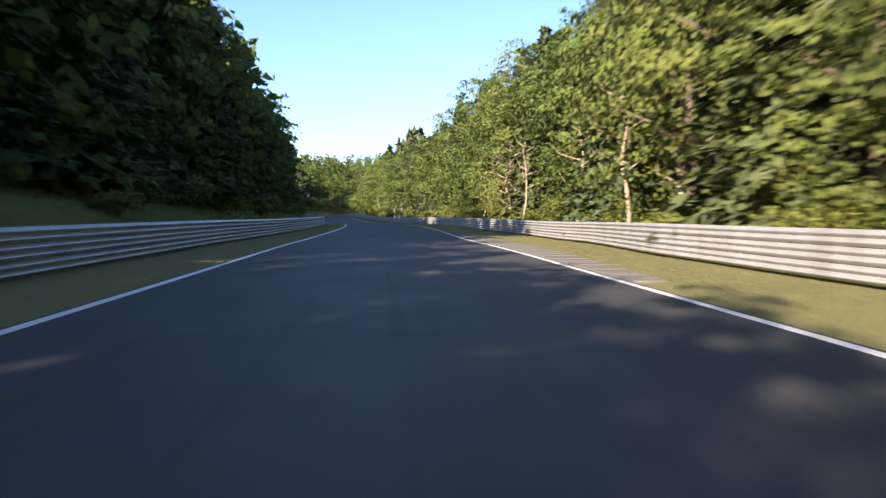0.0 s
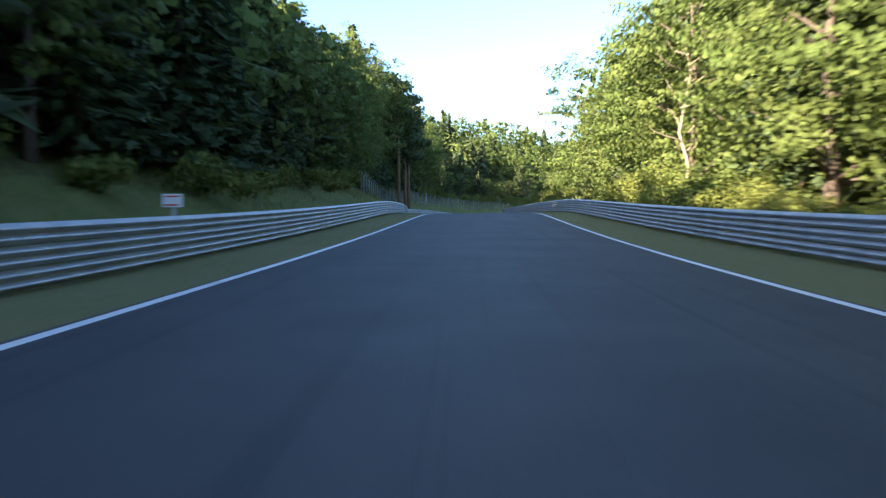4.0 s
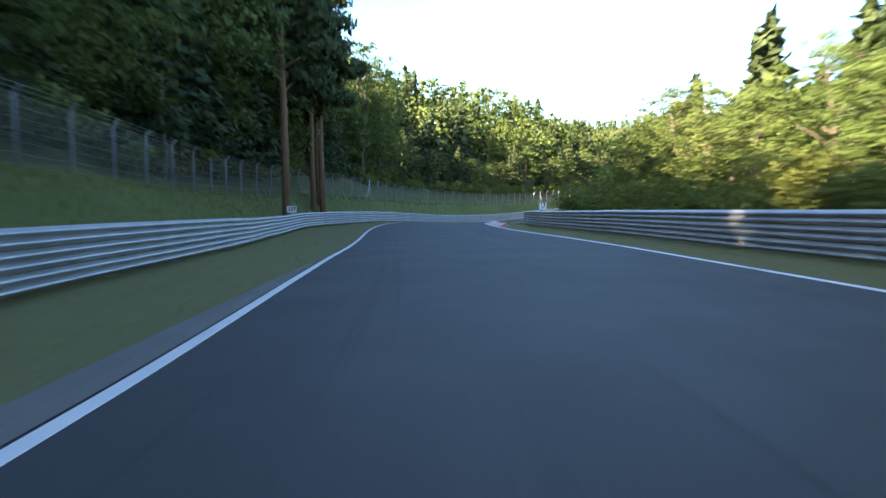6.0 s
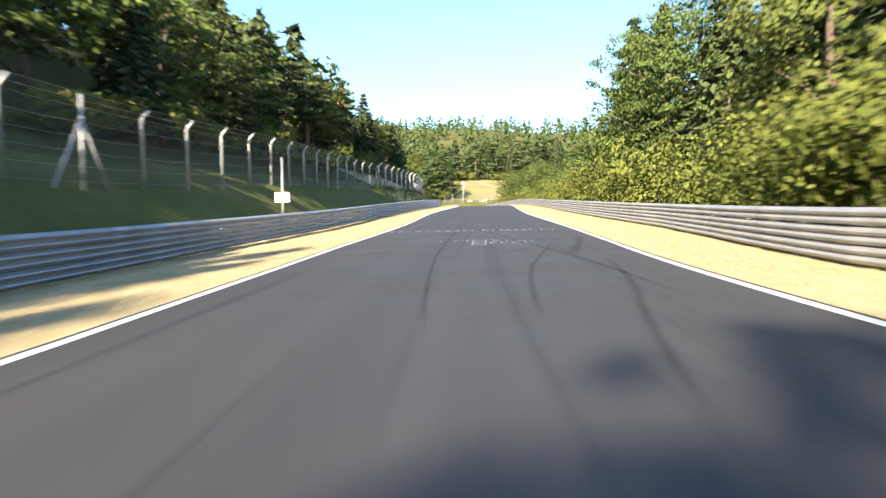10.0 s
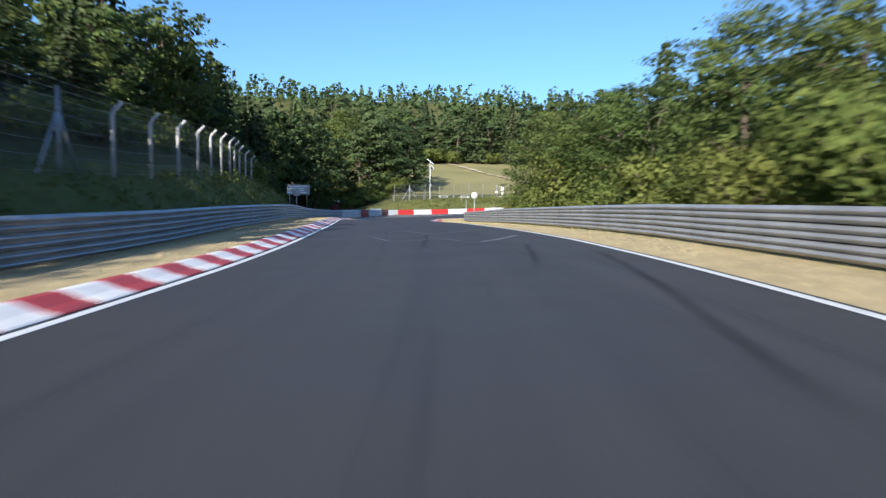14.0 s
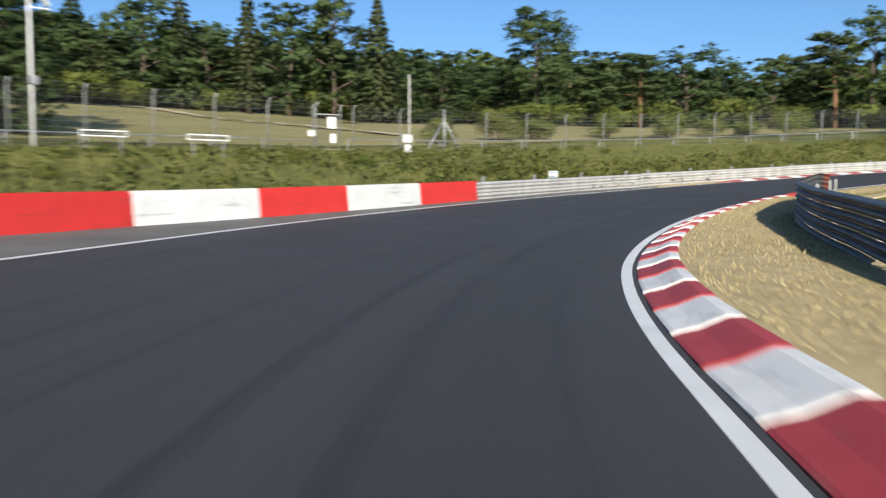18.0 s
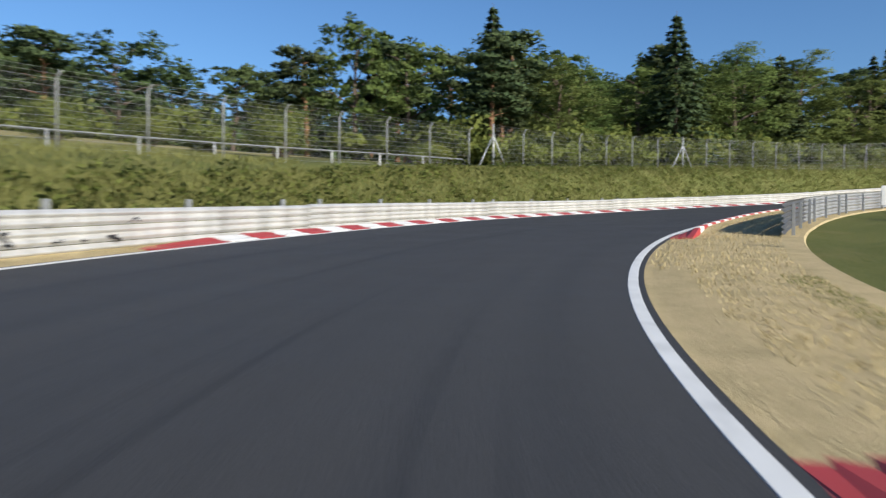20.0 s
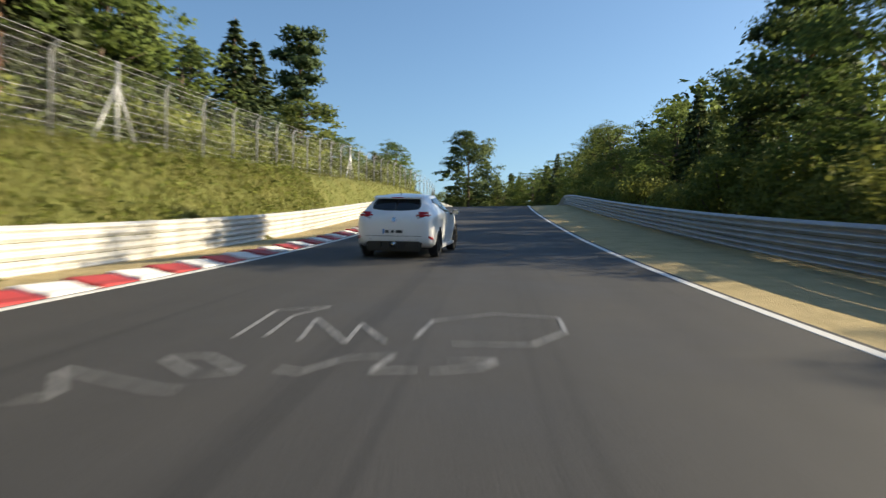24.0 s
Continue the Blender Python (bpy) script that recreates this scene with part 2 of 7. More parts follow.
def painted(name, c, chip, chips=0.6, rough=0.55, scuff=(0.6, 0.6, 6)):
    """Weathered paint, scuffed through to what lies below, with tyre rubber."""
    k = Mat(name)
    info = k.n.new("ShaderNodeObjectInfo")
    # each piece is worn in its own way
    shift = k.n.new("ShaderNodeVectorMath")
    shift.operation = "MULTIPLY_ADD"
    k.l.new(info.outputs["Random"], shift.inputs[0])
    shift.inputs[1].default_value = (31, 17, 23)
    k.l.new(k.coord.outputs["Object"], shift.inputs[2])
    own = shift.outputs[0]
    col = k.ramp(k.noise(2.5, 5), [(0.3, tuple(v * 0.82 for v in c)), (0.7, c)])
    col = k.mix(k.math("MULTIPLY", info.outputs["Random"], 0.3), col, tuple(v * 0.7 for v in c))
    wear = k.noise(7, 7, 0.75, own)
    col = k.mix(k.ramp(wear, [(chips, (0, 0, 0)), (chips + 0.08, (0.8, 0.8, 0.8))]), col, chip)
    rub = k.noise(1.0, 5, 0.6, own, scuff)
    col = k.mix(k.ramp(rub, [(0.58, (0, 0, 0)), (0.75, (0.45, 0.45, 0.45))]), col, (0.05, 0.05, 0.05))
    k.bump(wear, 0.25, 0.006)
    return k.done(col, rough)


def rail_material(name, c, metal=0.55):
    k = Mat(name)
    streak = k.noise(1.0, 5, 0.6, None, (1.5, 1.5, 0.25))
    col = k.ramp(streak, [(0.3, tuple(v * 0.68 for v in c)), (0.65, c)])
    col = k.mix(k.ramp(k.noise(3.2, 6, 0.7), [(0.58, (0, 0, 0)), (0.72, (0.6, 0.6, 0.6))]), col, (0.2, 0.16, 0.12))
    fine = k.noise(60, 3)
    k.bump(fine, 0.12, 0.003)
    rough = k.math("ADD", k.math("MULTIPLY", k.noise(2.0, 4), 0.3), 0.34)
    return k.done(col, rough, metal)


def bark_material(name, c):
    k = Mat(name)
    g = k.noise(1.0, 6, 0.7, None, (9, 9, 1.5))
    col = k.ramp(g, [(0.3, tuple(v * 0.45 for v in c)), (0.7, c)])
    k.bump(g, 0.7, 0.03)
    return k.done(col, 0.9, 0.0, 0.1)


def net_material(name, share, c):
    """Wire netting: thin wires in a diamond weave, open between them. share: how much of the weave is wire."""
    k = Mat(name)
    uv = k.n.new("ShaderNodeUVMap").outputs[0]
    facs = []
    for way in ((1, 1, 0), (1, -1, 0)):
        dot = k.n.new("ShaderNodeVectorMath")
        dot.operation = "DOT_PRODUCT"
        k.l.new(uv, dot.inputs[0])
        dot.inputs[1].default_value = way
        fr = k.math("FRACT", k.math("MULTIPLY", dot.outputs["Value"], 13.0))
        facs.append(k.math("LESS_THAN", fr, share))
    wire = k.math("MAXIMUM", facs[0], facs[1])
    k.done(c, 0.55, 0.4)
    tr = k.n.new("ShaderNodeBsdfTransparent")
    mx = k.n.new("ShaderNodeMixShader")
    k.l.new(wire, mx.inputs[0])
    k.l.new(tr.outputs[0], mx.inputs[1])
    k.l.new(k.b.outputs[0], mx.inputs[2])
    k.l.new(mx.outputs[0], k.out.inputs[0])
    return k.m


ASPHALT, GRASS, GROUND, MEADOW = asphalt_material(), grass_material(), ground_material(), meadow_material()
OLD_ASPHALT = plain("old_asphalt", (0.13, 0.125, 0.115), 0.9, 0, 0.3, 0.6, 30, 0.4)
LINE = painted("road_paint", (0.78, 0.78, 0.76), (0.2, 0.2, 0.2), 0.66)
CHALK = painted("chalk_paint", (0.3, 0.3, 0.3), (0.05, 0.05, 0.05), 0.48)
BANK_GRASS = bank_material()
KERB_RED = painted("kerb_red_paint", (0.42, 0.045, 0.045), (0.26, 0.16, 0.14), 0.6, 0.6, (7, 0.7, 3))
KERB_WHITE = painted("kerb_white_paint", (0.84, 0.83, 0.8), (0.33, 0.33, 0.32), 0.57, 0.6, (7, 0.7, 3))
WALL_RED = painted("wall_red_paint", (0.68, 0.04, 0.035), (0.35, 0.1, 0.08), 0.7)
WALL_WHITE = painted("wall_white_paint", (0.82, 0.82, 0.8), (0.5, 0.49, 0.46), 0.72)
GALV = rail_material("galvanised_steel", (0.4, 0.405, 0.41), 0.35)
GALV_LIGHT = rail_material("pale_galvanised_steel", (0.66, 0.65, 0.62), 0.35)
# weathered steel, darkened in colour for the shaded face of the hairpin's inner rail
GALV_SHADED = rail_material("shaded_weathered_steel", (0.11, 0.11, 0.112), 0.1)
RAIL_RED = rail_material("red_painted_steel", (0.4, 0.04, 0.04), 0.1)
RAIL_WHITE = rail_material("white_painted_steel", (0.7, 0.72, 0.74), 0.1)
RAIL_RUST = rail_material("rust_red_painted_steel", (0.34, 0.1, 0.055), 0.1)
POST = plain("steel_post", (0.42, 0.43, 0.43), 0.5, 0.5, 0.25, 2.0)
CONCRETE = plain("concrete", (0.5, 0.48, 0.45), 0.9, 0, 0.25, 1.2, 25, 0.3)
TIMBER = bark_material("weathered_timber", (0.22, 0.2, 0.175))
BARK = bark_material("bark", (0.17, 0.13, 0.1))
PALE_BARK = bark_material("pale_bark", (0.45, 0.37, 0.26))
PINE_BARK = bark_material("pine_bark", (0.33, 0.19, 0.11))
SIGN_WHITE = plain("sign_white", (0.8, 0.8, 0.79), 0.45, 0, 0.1, 2)
SIGN_BLACK = plain("sign_black", (0.02, 0.02, 0.022), 0.5, 0, 0.2)
SIGN_BLUE = plain("sign_blue", (0.03, 0.22, 0.55), 0.45, 0, 0.15)
SIGN_YELLOW = plain("sign_yellow", (0.55, 0.5, 0.06), 0.45, 0, 0.15)
SIGN_GREY = plain("sign_grey", (0.3, 0.31, 0.33), 0.5, 0, 0.2)
NET, NET_THIN = net_material("wire_netting", 0.085, (0.09, 0.095, 0.1)), net_material("thin_wire_netting", 0.03, (0.2, 0.205, 0.21))
LEAF = leafy("broad_leaves", (0.08, 0.125, 0.034), (0.185, 0.255, 0.07), (0.25, 0.25, 0.07), 0.42)
LEAF_DEEP = leafy("deep_green_leaves", (0.055, 0.09, 0.034), (0.115, 0.165, 0.06), (0.15, 0.175, 0.06), 0.35)
LEAF_BUSH = leafy("bush_leaves", (0.09, 0.13, 0.032), (0.24, 0.275, 0.065), (0.31, 0.29, 0.07), 0.42)
NEEDLE = leafy("spruce_needles", (0.04, 0.068, 0.032), (0.1, 0.138, 0.055), (0.15, 0.15, 0.06), 0.25)
PINE_NEEDLE = leafy("pine_needles", (0.04, 0.07, 0.03), (0.1, 0.14, 0.055), (0.15, 0.15, 0.065), 0.25)
BLADE = leafy("grass_blades", (0.13, 0.155, 0.045), (0.25, 0.26, 0.085), (0.33, 0.29, 0.11), 0.35)
STRAW = leafy("straw_blades", (0.36, 0.29, 0.14), (0.74, 0.62, 0.36), (0.5, 0.42, 0.2), 0.3)


# ---- mesh helpers ----
def mesh_of(name, verts, faces, material, uvs=None, smooth=False):
    me = bpy.data.meshes.new(name)
    me.from_pydata([tuple(map(float, v)) for v in verts] if not isinstance(verts, np.ndarray) else verts.tolist(), [], faces if isinstance(faces, list) else faces.tolist())
    for m in material if isinstance(material, (list, tuple)) else [material]:
        me.materials.append(m)
    if uvs is not None:
        layer = me.uv_layers.new(name="UVMap")
        loops = np.empty(len(me.loops), dtype=np.int32)
        me.loops.foreach_get("vertex_index", loops)
        layer.data.foreach_set("uv", np.asarray(uvs, dtype=np.float32)[loops].ravel())
    if smooth:
        me.polygons.foreach_set("use_smooth", np.ones(len(me.polygons), dtype=bool))
    me.update()
    return me


def put(name, me, parent=None, m=None, label=""):
    ob = new(name, me)
    if parent is not None:
        ob.parent = parent
    if m is not None:
        ob.matrix_basis = m
    return tagged(ob, label)


def bm_mesh(name, bm, material, smooth=False):
    me = bpy.data.meshes.new(name)
    bm.to_mesh(me)
    bm.free()
    for m in material if isinstance(material, (list, tuple)) else [material]:
        me.materials.append(m)
    if smooth:
        me.polygons.foreach_set("use_smooth", np.ones(len(me.polygons), dtype=bool))
    return me


def part(name, bm, material, parent, label="", smooth=False):
    return put(name, bm_mesh(name, bm, material, smooth), parent, None, label)


def box_bm(sx, sy, sz, at=(0, 0, 0), bevel=0.0, bm=None, turn=None):
    """A box of that size, its centre at the place given; bevelled edges."""
    own = bmesh.new()
    bmesh.ops.create_cube(own, size=1.0)
    bmesh.ops.scale(own, vec=(sx, sy, sz), verts=own.verts)
    if bevel:
        bmesh.ops.bevel(own, geom=own.edges[:], offset=bevel, segments=2, affect="EDGES")
    if turn is not None:
        bmesh.ops.transform(own, matrix=turn, verts=own.verts)
    bmesh.ops.translate(own, vec=at, verts=own.verts)
    if bm is None:
        return own
    tmp = bpy.data.meshes.new("tmp")
    own.to_mesh(tmp)
    own.free()
    bm.from_mesh(tmp)
    bpy.data.meshes.remove(tmp)
    return bm


def tube(points, radii, sides=8, cap=True):
    """Vertices and faces of a tapering tube through the points."""
    pts = [Vector(p) for p in points]
    vs, fs = [], []
    for i, p in enumerate(pts):
        d = (pts[min(i + 1, len(pts) - 1)] - pts[max(i - 1, 0)]).normalized()
        a = d.orthogonal().normalized() if abs(d.z) < 0.9 else Vector((1, 0, 0)).cross(d).normalized().cross(d) * -1
        b = d.cross(a)
        for k in range(sides):
            t = 2 * math.pi * k / sides
            vs.append(p + (a * math.cos(t) + b * math.sin(t)) * radii[i])
    for i in range(len(pts) - 1):
        for k in range(sides):
            k2 = (k + 1) % sides
            fs.append((i * sides + k, i * sides + k2, (i + 1) * sides + k2, (i + 1) * sides + k))
    if cap:
        fs.append(tuple(range(sides))[::-1])
        fs.append(tuple((len(pts) - 1) * sides + k for k in range(sides)))
    return vs, fs


def joined(pieces):
    vs, fs = [], []
    for v, f in pieces:
        o = len(vs)
        vs += v
        fs += [tuple(i + o for i in q) for q in f]
    return vs, fs


def stroke_text(word, size, material, name="lettering"):
    """A word in the built-in font as a thin raised mesh, centred, in the x-z plane facing -y."""
    cu = bpy.data.curves.new("word", "FONT")
    cu.body, cu.size, cu.align_x, cu.align_y, cu.extrude = word, size, "CENTER", "CENTER", 0.002
    cu.offset = size * 0.03
    ob = bpy.data.objects.new("word", cu)
    scene.collection.objects.link(ob)
    bpy.context.view_layer.update()
    me = bpy.data.meshes.new_from_object(ob.evaluated_get(bpy.context.evaluated_depsgraph_get()))
    bpy.data.objects.remove(ob)
    me.name = name
    me.materials.clear()
    me.materials.append(material)
    me.transform(Matrix.Rotation(radians(90), 4, "X"))
    return me


# ---- the line of the road ----
FS = 2.0


def course():
    s = np.arange(-8.0, LENGTH, FS)
    kk = np.interp(s, -8.0 + 8.0 * np.arange(len(CURVE)), CURVE)
    gg = np.interp(s, -8.0 + 8.0 * np.arange(len(GRADE)), GRADE)
    th = np.concatenate([[0], np.cumsum((kk[1:] + kk[:-1]) / 2 * FS)])
    hx, hy = np.sin(th), np.cos(th)
    x = np.concatenate([[0], np.cumsum((hx[1:] + hx[:-1]) / 2 * FS)])
    y = np.concatenate([[0], np.cumsum((hy[1:] + hy[:-1]) / 2 * FS)])
    z = np.concatenate([[0], np.cumsum((gg[1:] + gg[:-1]) / 2 * FS)])
    bank = np.interp(s, -8.0 + 8.0 * np.arange(len(BANK)), BANK)
    half = np.interp(s, -8.0 + 8.0 * np.arange(len(HALF)), HALF)
    # a straight lead-in behind the start
    n = 40
    s0 = s[0] - FS * np.arange(n, 0, -1)
    pre = lambda v: np.full(n, v)
    # and over the crest, where the track levels out and falls
    q = FS * np.arange(1, 71)
    post = lambda v: np.full(len(q), v)
    th2 = th[-1] - 0.006 * q
    g2 = gg[-1] - 0.00032 * q
    return (np.concatenate([s0, s, s[-1] + q]), np.concatenate([pre(0.0), th, th2]), np.concatenate([pre(0.0), x, x[-1] + np.cumsum(np.sin(th2) * FS)]), np.concatenate([s0 - s[0], y, y[-1] + np.cumsum(np.cos(th2) * FS)]),
            np.concatenate([pre(0.0), z, z[-1] + np.cumsum(g2 * FS)]), np.concatenate([pre(bank[0]), bank, post(bank[-1])]), np.concatenate([pre(half[0]), half, post(half[-1])]), np.concatenate([pre(gg[0]), gg, g2]))


RS, RTH, RX, RY, RZ, RBANK, RHALF, RGRADE = course()
S_MIN, S_MAX = RS[0] + 2, RS[-1] - 2


def along(s, off=0.0, up=0.0):
    """World places at the way s, off to the right of the middle, up over the road's plane."""
    s = np.asarray(s, float)
    th, b = np.interp(s, RS, RTH), np.interp(s, RS, RBANK)
    # the bow of each 2 m stretch over its chord
    u = np.clip((s - RS[0]) / FS, 0, len(RS) - 1.001)
    i = u.astype(int)
    bow = (RTH[i + 1] - RTH[i]) * FS * (u - i) * (1 - (u - i)) / 2
    x, y = np.interp(s, RS, RX) - bow * np.cos(th), np.interp(s, RS, RY) + bow * np.sin(th)
    return np.stack([x + off * np.cos(th), y - off * np.sin(th), np.interp(s, RS, RZ) - b * off + up + 0 * th], -1)


def heading(s):
    return float(np.interp(s, RS, RTH))


def half_at(s):
    return np.interp(s, RS, RHALF)


def stand(s, off, up=0.0, turn=0.0):
    """The pose of a thing beside the road: its y ahead along the road, its x to the right."""
    p = along(s, off, up)
    return pose(*p, 0, 0, -math.degrees(heading(s)) + turn)


# verge from the line to the guard rail, at stations along the road
RAIL_L = ((-100, 2.9), (60, 2.85), (100, 2.6), (135, 2.3), (175, 2.8), (190, 3.2), (217, 3.3), (228, 4.0), (243, 4.2), (258, 2.6), (280, 1.9), (312, 2.2), (322, 2.6), (341, 3.7), (352, 3.9), (365, 3.5), (380, 3.3), (415, 2.5), (440, 2.7), (458, 3.5), (480, 3.6), (497, 3.1), (512, 3.3), (524, 3.6), (534, 3.2), (541, 2.5), (547, 1.75), (558, 1.9))
RAIL_R = ((-100, 3.7), (15, 3.8), (26, 5.0), (42, 5.0), (55, 3.9), (90, 3.7), (110, 3.1), (140, 2.8), (190, 2.3), (215, 1.8), (245, 2.3), (258, 3.5), (285, 3.6), (305, 3.8), (325, 3.3), (342, 2.5), (360, 3.4), (425, 3.7), (437, 2.7), (468, 2.4), (494, 3.2), (530, 3.5), (540, 4.6), (548, 3.8), (572, 3.7), (580, 2.9), (604, 2.8), (622, 3.1), (640, 3.6), (660, 3.9), (690, 3.3), (706, 3.6), (900, 3.4))
RAIL_L2 = ((560, 2.2), (584, 0.75), (600, 0.85), (616, 1.2), (640, 1.8), (656, 2.3), (680, 2.9), (705, 3.0), (900, 3.0))


def verge(s, table):
    return np.interp(s, [a for a, _ in table], [b for _, b in table])


def side_off(s, side):
    """Where the guard rail stands on a side (-1 left, 1 right)."""
    if side > 0:
        return half_at(s) + verge(s, RAIL_R)
    return -(half_at(s) + np.where(np.asarray(s) < 559, verge(s, RAIL_L), verge(s, RAIL_L2)))


# the land beside the road: height of the bank past the rail, its width, the slope behind it and how high that climbs
LAND_L = ((-100, 2.2, 6, 0.42, 14), (60, 2.0, 6, 0.42, 14), (170, 2.0, 5, 0.45, 16), (215, 2.2, 3.6, 0.5, 18), (300, 2.6, 3.6, 0.55, 20), (350, 2.6, 3.6, 0.5, 20), (400, 2.2, 3.3, 0.5, 20), (480, 2.1, 3.3, 0.45, 18), (505, 3.0, 3.6, 0.42, 16), (522, 3.1, 4, 0.35, 14), (534, 2.0, 5, 0.2, 10))
LAND_L += ((545, 0.3, 6, 0.03, 5), (560, 0.3, 8, 0.005, 3), (567, 0.5, 8, 0.02, 20), (573, 1.55, 7, 0.085, 40), (582, 1.7, 6.5, 0.11, 40), (590, 1.8, 6.5, 0.12, 40), (600, 2.1, 6.5, 0.12, 40), (612, 2.45, 6.7, 0.12, 40), (633, 2.8, 3.8, 0.1, 30), (660, 3.4, 3.0, 0.06, 20), (680, 3.4, 2.9, 0.05, 10), (700, 3.0, 2.8, 0.05, 10), (760, 2.4, 3, 0.03, 10), (900, 1.0, 5, 0.02, 10))
LAND_R = ((-100, 0.3, 6, 0.05, 3), (240, 0.3, 6, 0.05, 3), (300, 0.5, 6, 0.12, 4), (400, 0.4, 6, 0.08, 3), (540, 0.1, 8, 0.0, 1), (640, 0.2, 8, 0.02, 2), (900, 0.4, 8, 0.05, 3))
DROP_L = ((-100, 0.07), (90, 0.1), (170, 0.08), (195, 0.0), (206, -0.12), (217, -0.22), (230, -0.25), (243, -0.2), (256, 0.0), (280, 0.08), (312, 0.13), (330, 0.08), (385, 0.06), (415, 0.0), (600, 0.0), (640, 0.16), (900, 0.16))


def drop(s, side):
    """How far the verge falls from the track's plane to the foot of the rail."""
    return np.interp(s, [q[0] for q in DROP_L], [q[1] for q in DROP_L]) if side < 0 else 0.0 * np.asarray(s, float)


def land(x, y):
    """Height of the ground at places, and their way along and off the road."""
    x, y = np.asarray(x, float).ravel(), np.asarray(y, float).ravel()
    near = np.empty(len(x), int)
    for a in range(0, len(x), 4000):
        near[a : a + 4000] = ((x[a : a + 4000, None] - RX) ** 2 + (y[a : a + 4000, None] - RY) ** 2).argmin(1)
    dx, dy, th = x - RX[near], y - RY[near], RTH[near]
    ahead, off = dx * np.sin(th) + dy * np.cos(th), dx * np.cos(th) - dy * np.sin(th)
    ahead = np.clip(ahead, -6, 6)
    s = RS[near] + ahead
    z = RZ[near] + ahead * RGRADE[near]
    right = off > 0
    edge = np.where(right, side_off(s, 1), -side_off(s, -1))
    u = np.abs(off) - edge - 0.35
    rows_l, rows_r = np.array(LAND_L), np.array(LAND_R)
    pick = lambda n: np.where(right, np.interp(s, rows_r[:, 0], rows_r[:, n]), np.interp(s, rows_l[:, 0], rows_l[:, n]))
    bh, bw, slope, top = pick(1), pick(2), pick(3), pick(4)
    t = np.clip(u / bw, 0, 1)
    rise = bh * (t * t * (3 - 2 * t)) + np.minimum(np.maximum(u - bw, 0) * slope, top + 0.12 * np.maximum(u - bw - top / np.maximum(slope, 0.02), 0) * (slope > 0.1))
    z = z - RBANK[near] * np.clip(off, -edge - 2, edge + 2) + rise - np.where(right, 0, drop(s, -1)) * np.clip((np.abs(off) - RHALF[near]) / (edge - RHALF[near]), 0, 1)
    z = z + np.where((off < -110) & (s > 545), 0.12 * (-off - 110), 0)
    # level ground in front of the gate
    z = np.where((x < 56) & (x > 24) & (y > 570) & (y < 612) & (off < -12), np.minimum(z, 1.85 + 0.3 * np.maximum(x - 44.5, 0) + 0.25 * np.maximum(y - 590, 0)), z)
    inside = np.abs(off) < RHALF[near] + 0.4
    z = z + np.clip((np.abs(off) - 18) / 25, 0, 1) * 0.6 * np.sin(x / 17 + 1.3 * np.sin(y / 23)) * np.cos(y / 19)
    return np.where(inside, z - 0.25, z - 0.03), s, off


def ground_at(x, y):
    return float(land([x], [y])[0][0])


# inner and outer kerbs: first and last station, side, height, and stations at which a red stone begins, with how many stones lie between
KERBS = (
    (244, 305, 1, 0.19, ((271.4, 0), (273.67, 2)), "red and white striped kerb inside the bend"),
    (436, 534, -1, 0.16, ((436.5, -20), (458.1, 0), (460.2, 2)), "worn red and white striped kerb on the outside"),
    (522, 596, 1, 0.19, ((561.21, 0), (567.8, 5), (580.54, 16), (585.83, 21)), "red and white striped kerb on the inside of the hairpin"),
    (616, 675, 1, 0.21, ((632.76, 0), (634.79, 2)), "red and white striped kerb on the inside of the bend, half shaded"),
    (606, 735, -1, 0.12, ((661.67, -1), (667.51, 4)), "red and white striped kerb at the outer edge"),
)


def kerb_rise(s, side):
    """How high the turf stands behind a kerb's top."""
    s = np.asarray(s, float)
    z = 0.0 * s
    for s0, s1, sd, tall, _, _ in KERBS:
        if sd == side:
            z = np.maximum(z, (tall - 0.05) * np.clip(np.minimum(s - s0 - 1, s1 - 1 - s) / 2.5, 0, 1))
    return z


# ---- the ground, one sheet to the horizon ----
def build_ground():
    gx = np.concatenate([[-3200, -1600, -800, -450, -320], np.arange(-240, 420.1, 4.0), [480, 560, 700, 1100, 1900, 3400]])
    gy = np.concatenate([[-3200, -1500, -700, -300, -160], np.arange(-80, 860.1, 4.0), [900, 960, 1050, 1300, 2000, 3600]])
    X, Y = np.meshgrid(gx, gy, indexing="ij")
    z, s, off = land(X, Y)
    nx, ny = len(gx), len(gy)
    roll = np.sin(X.ravel() / 61) * np.cos(Y.ravel() / 47)
    z = np.where(np.abs(off) > 260, np.minimum(z, 60 + roll * 8), z)
    # beside the track the sheet lies under the banks, which follow the road more closely
    edge = np.where(off > 0, side_off(s, 1), -side_off(s, -1))
    z = z - 1.1 * np.clip((edge + 15.5 - np.abs(off)) / 3.0, 0, 1)
    v = np.stack([X.ravel(), Y.ravel(), z], 1)
    i = np.arange(nx * ny).reshape(nx, ny)
    f = np.stack([i[:-1, :-1], i[1:, :-1], i[1:, 1:], i[:-1, 1:]], -1).reshape(-1, 4)
    me = mesh_of("ground", v, f, [GROUND, MEADOW], smooth=True)
    c = v[f].mean(1)
    cs, co = s[f].mean(1), off[f].mean(1)
    meadow = (cs > 583) & (cs < 640) & (co < -24) & (co > -108)
    me.polygons.foreach_set("material_index", meadow.astype(np.int32))
    tagged(new("ground", me), "grassy wooded ground with banks, hillside and meadow", "ground", kind="structure")


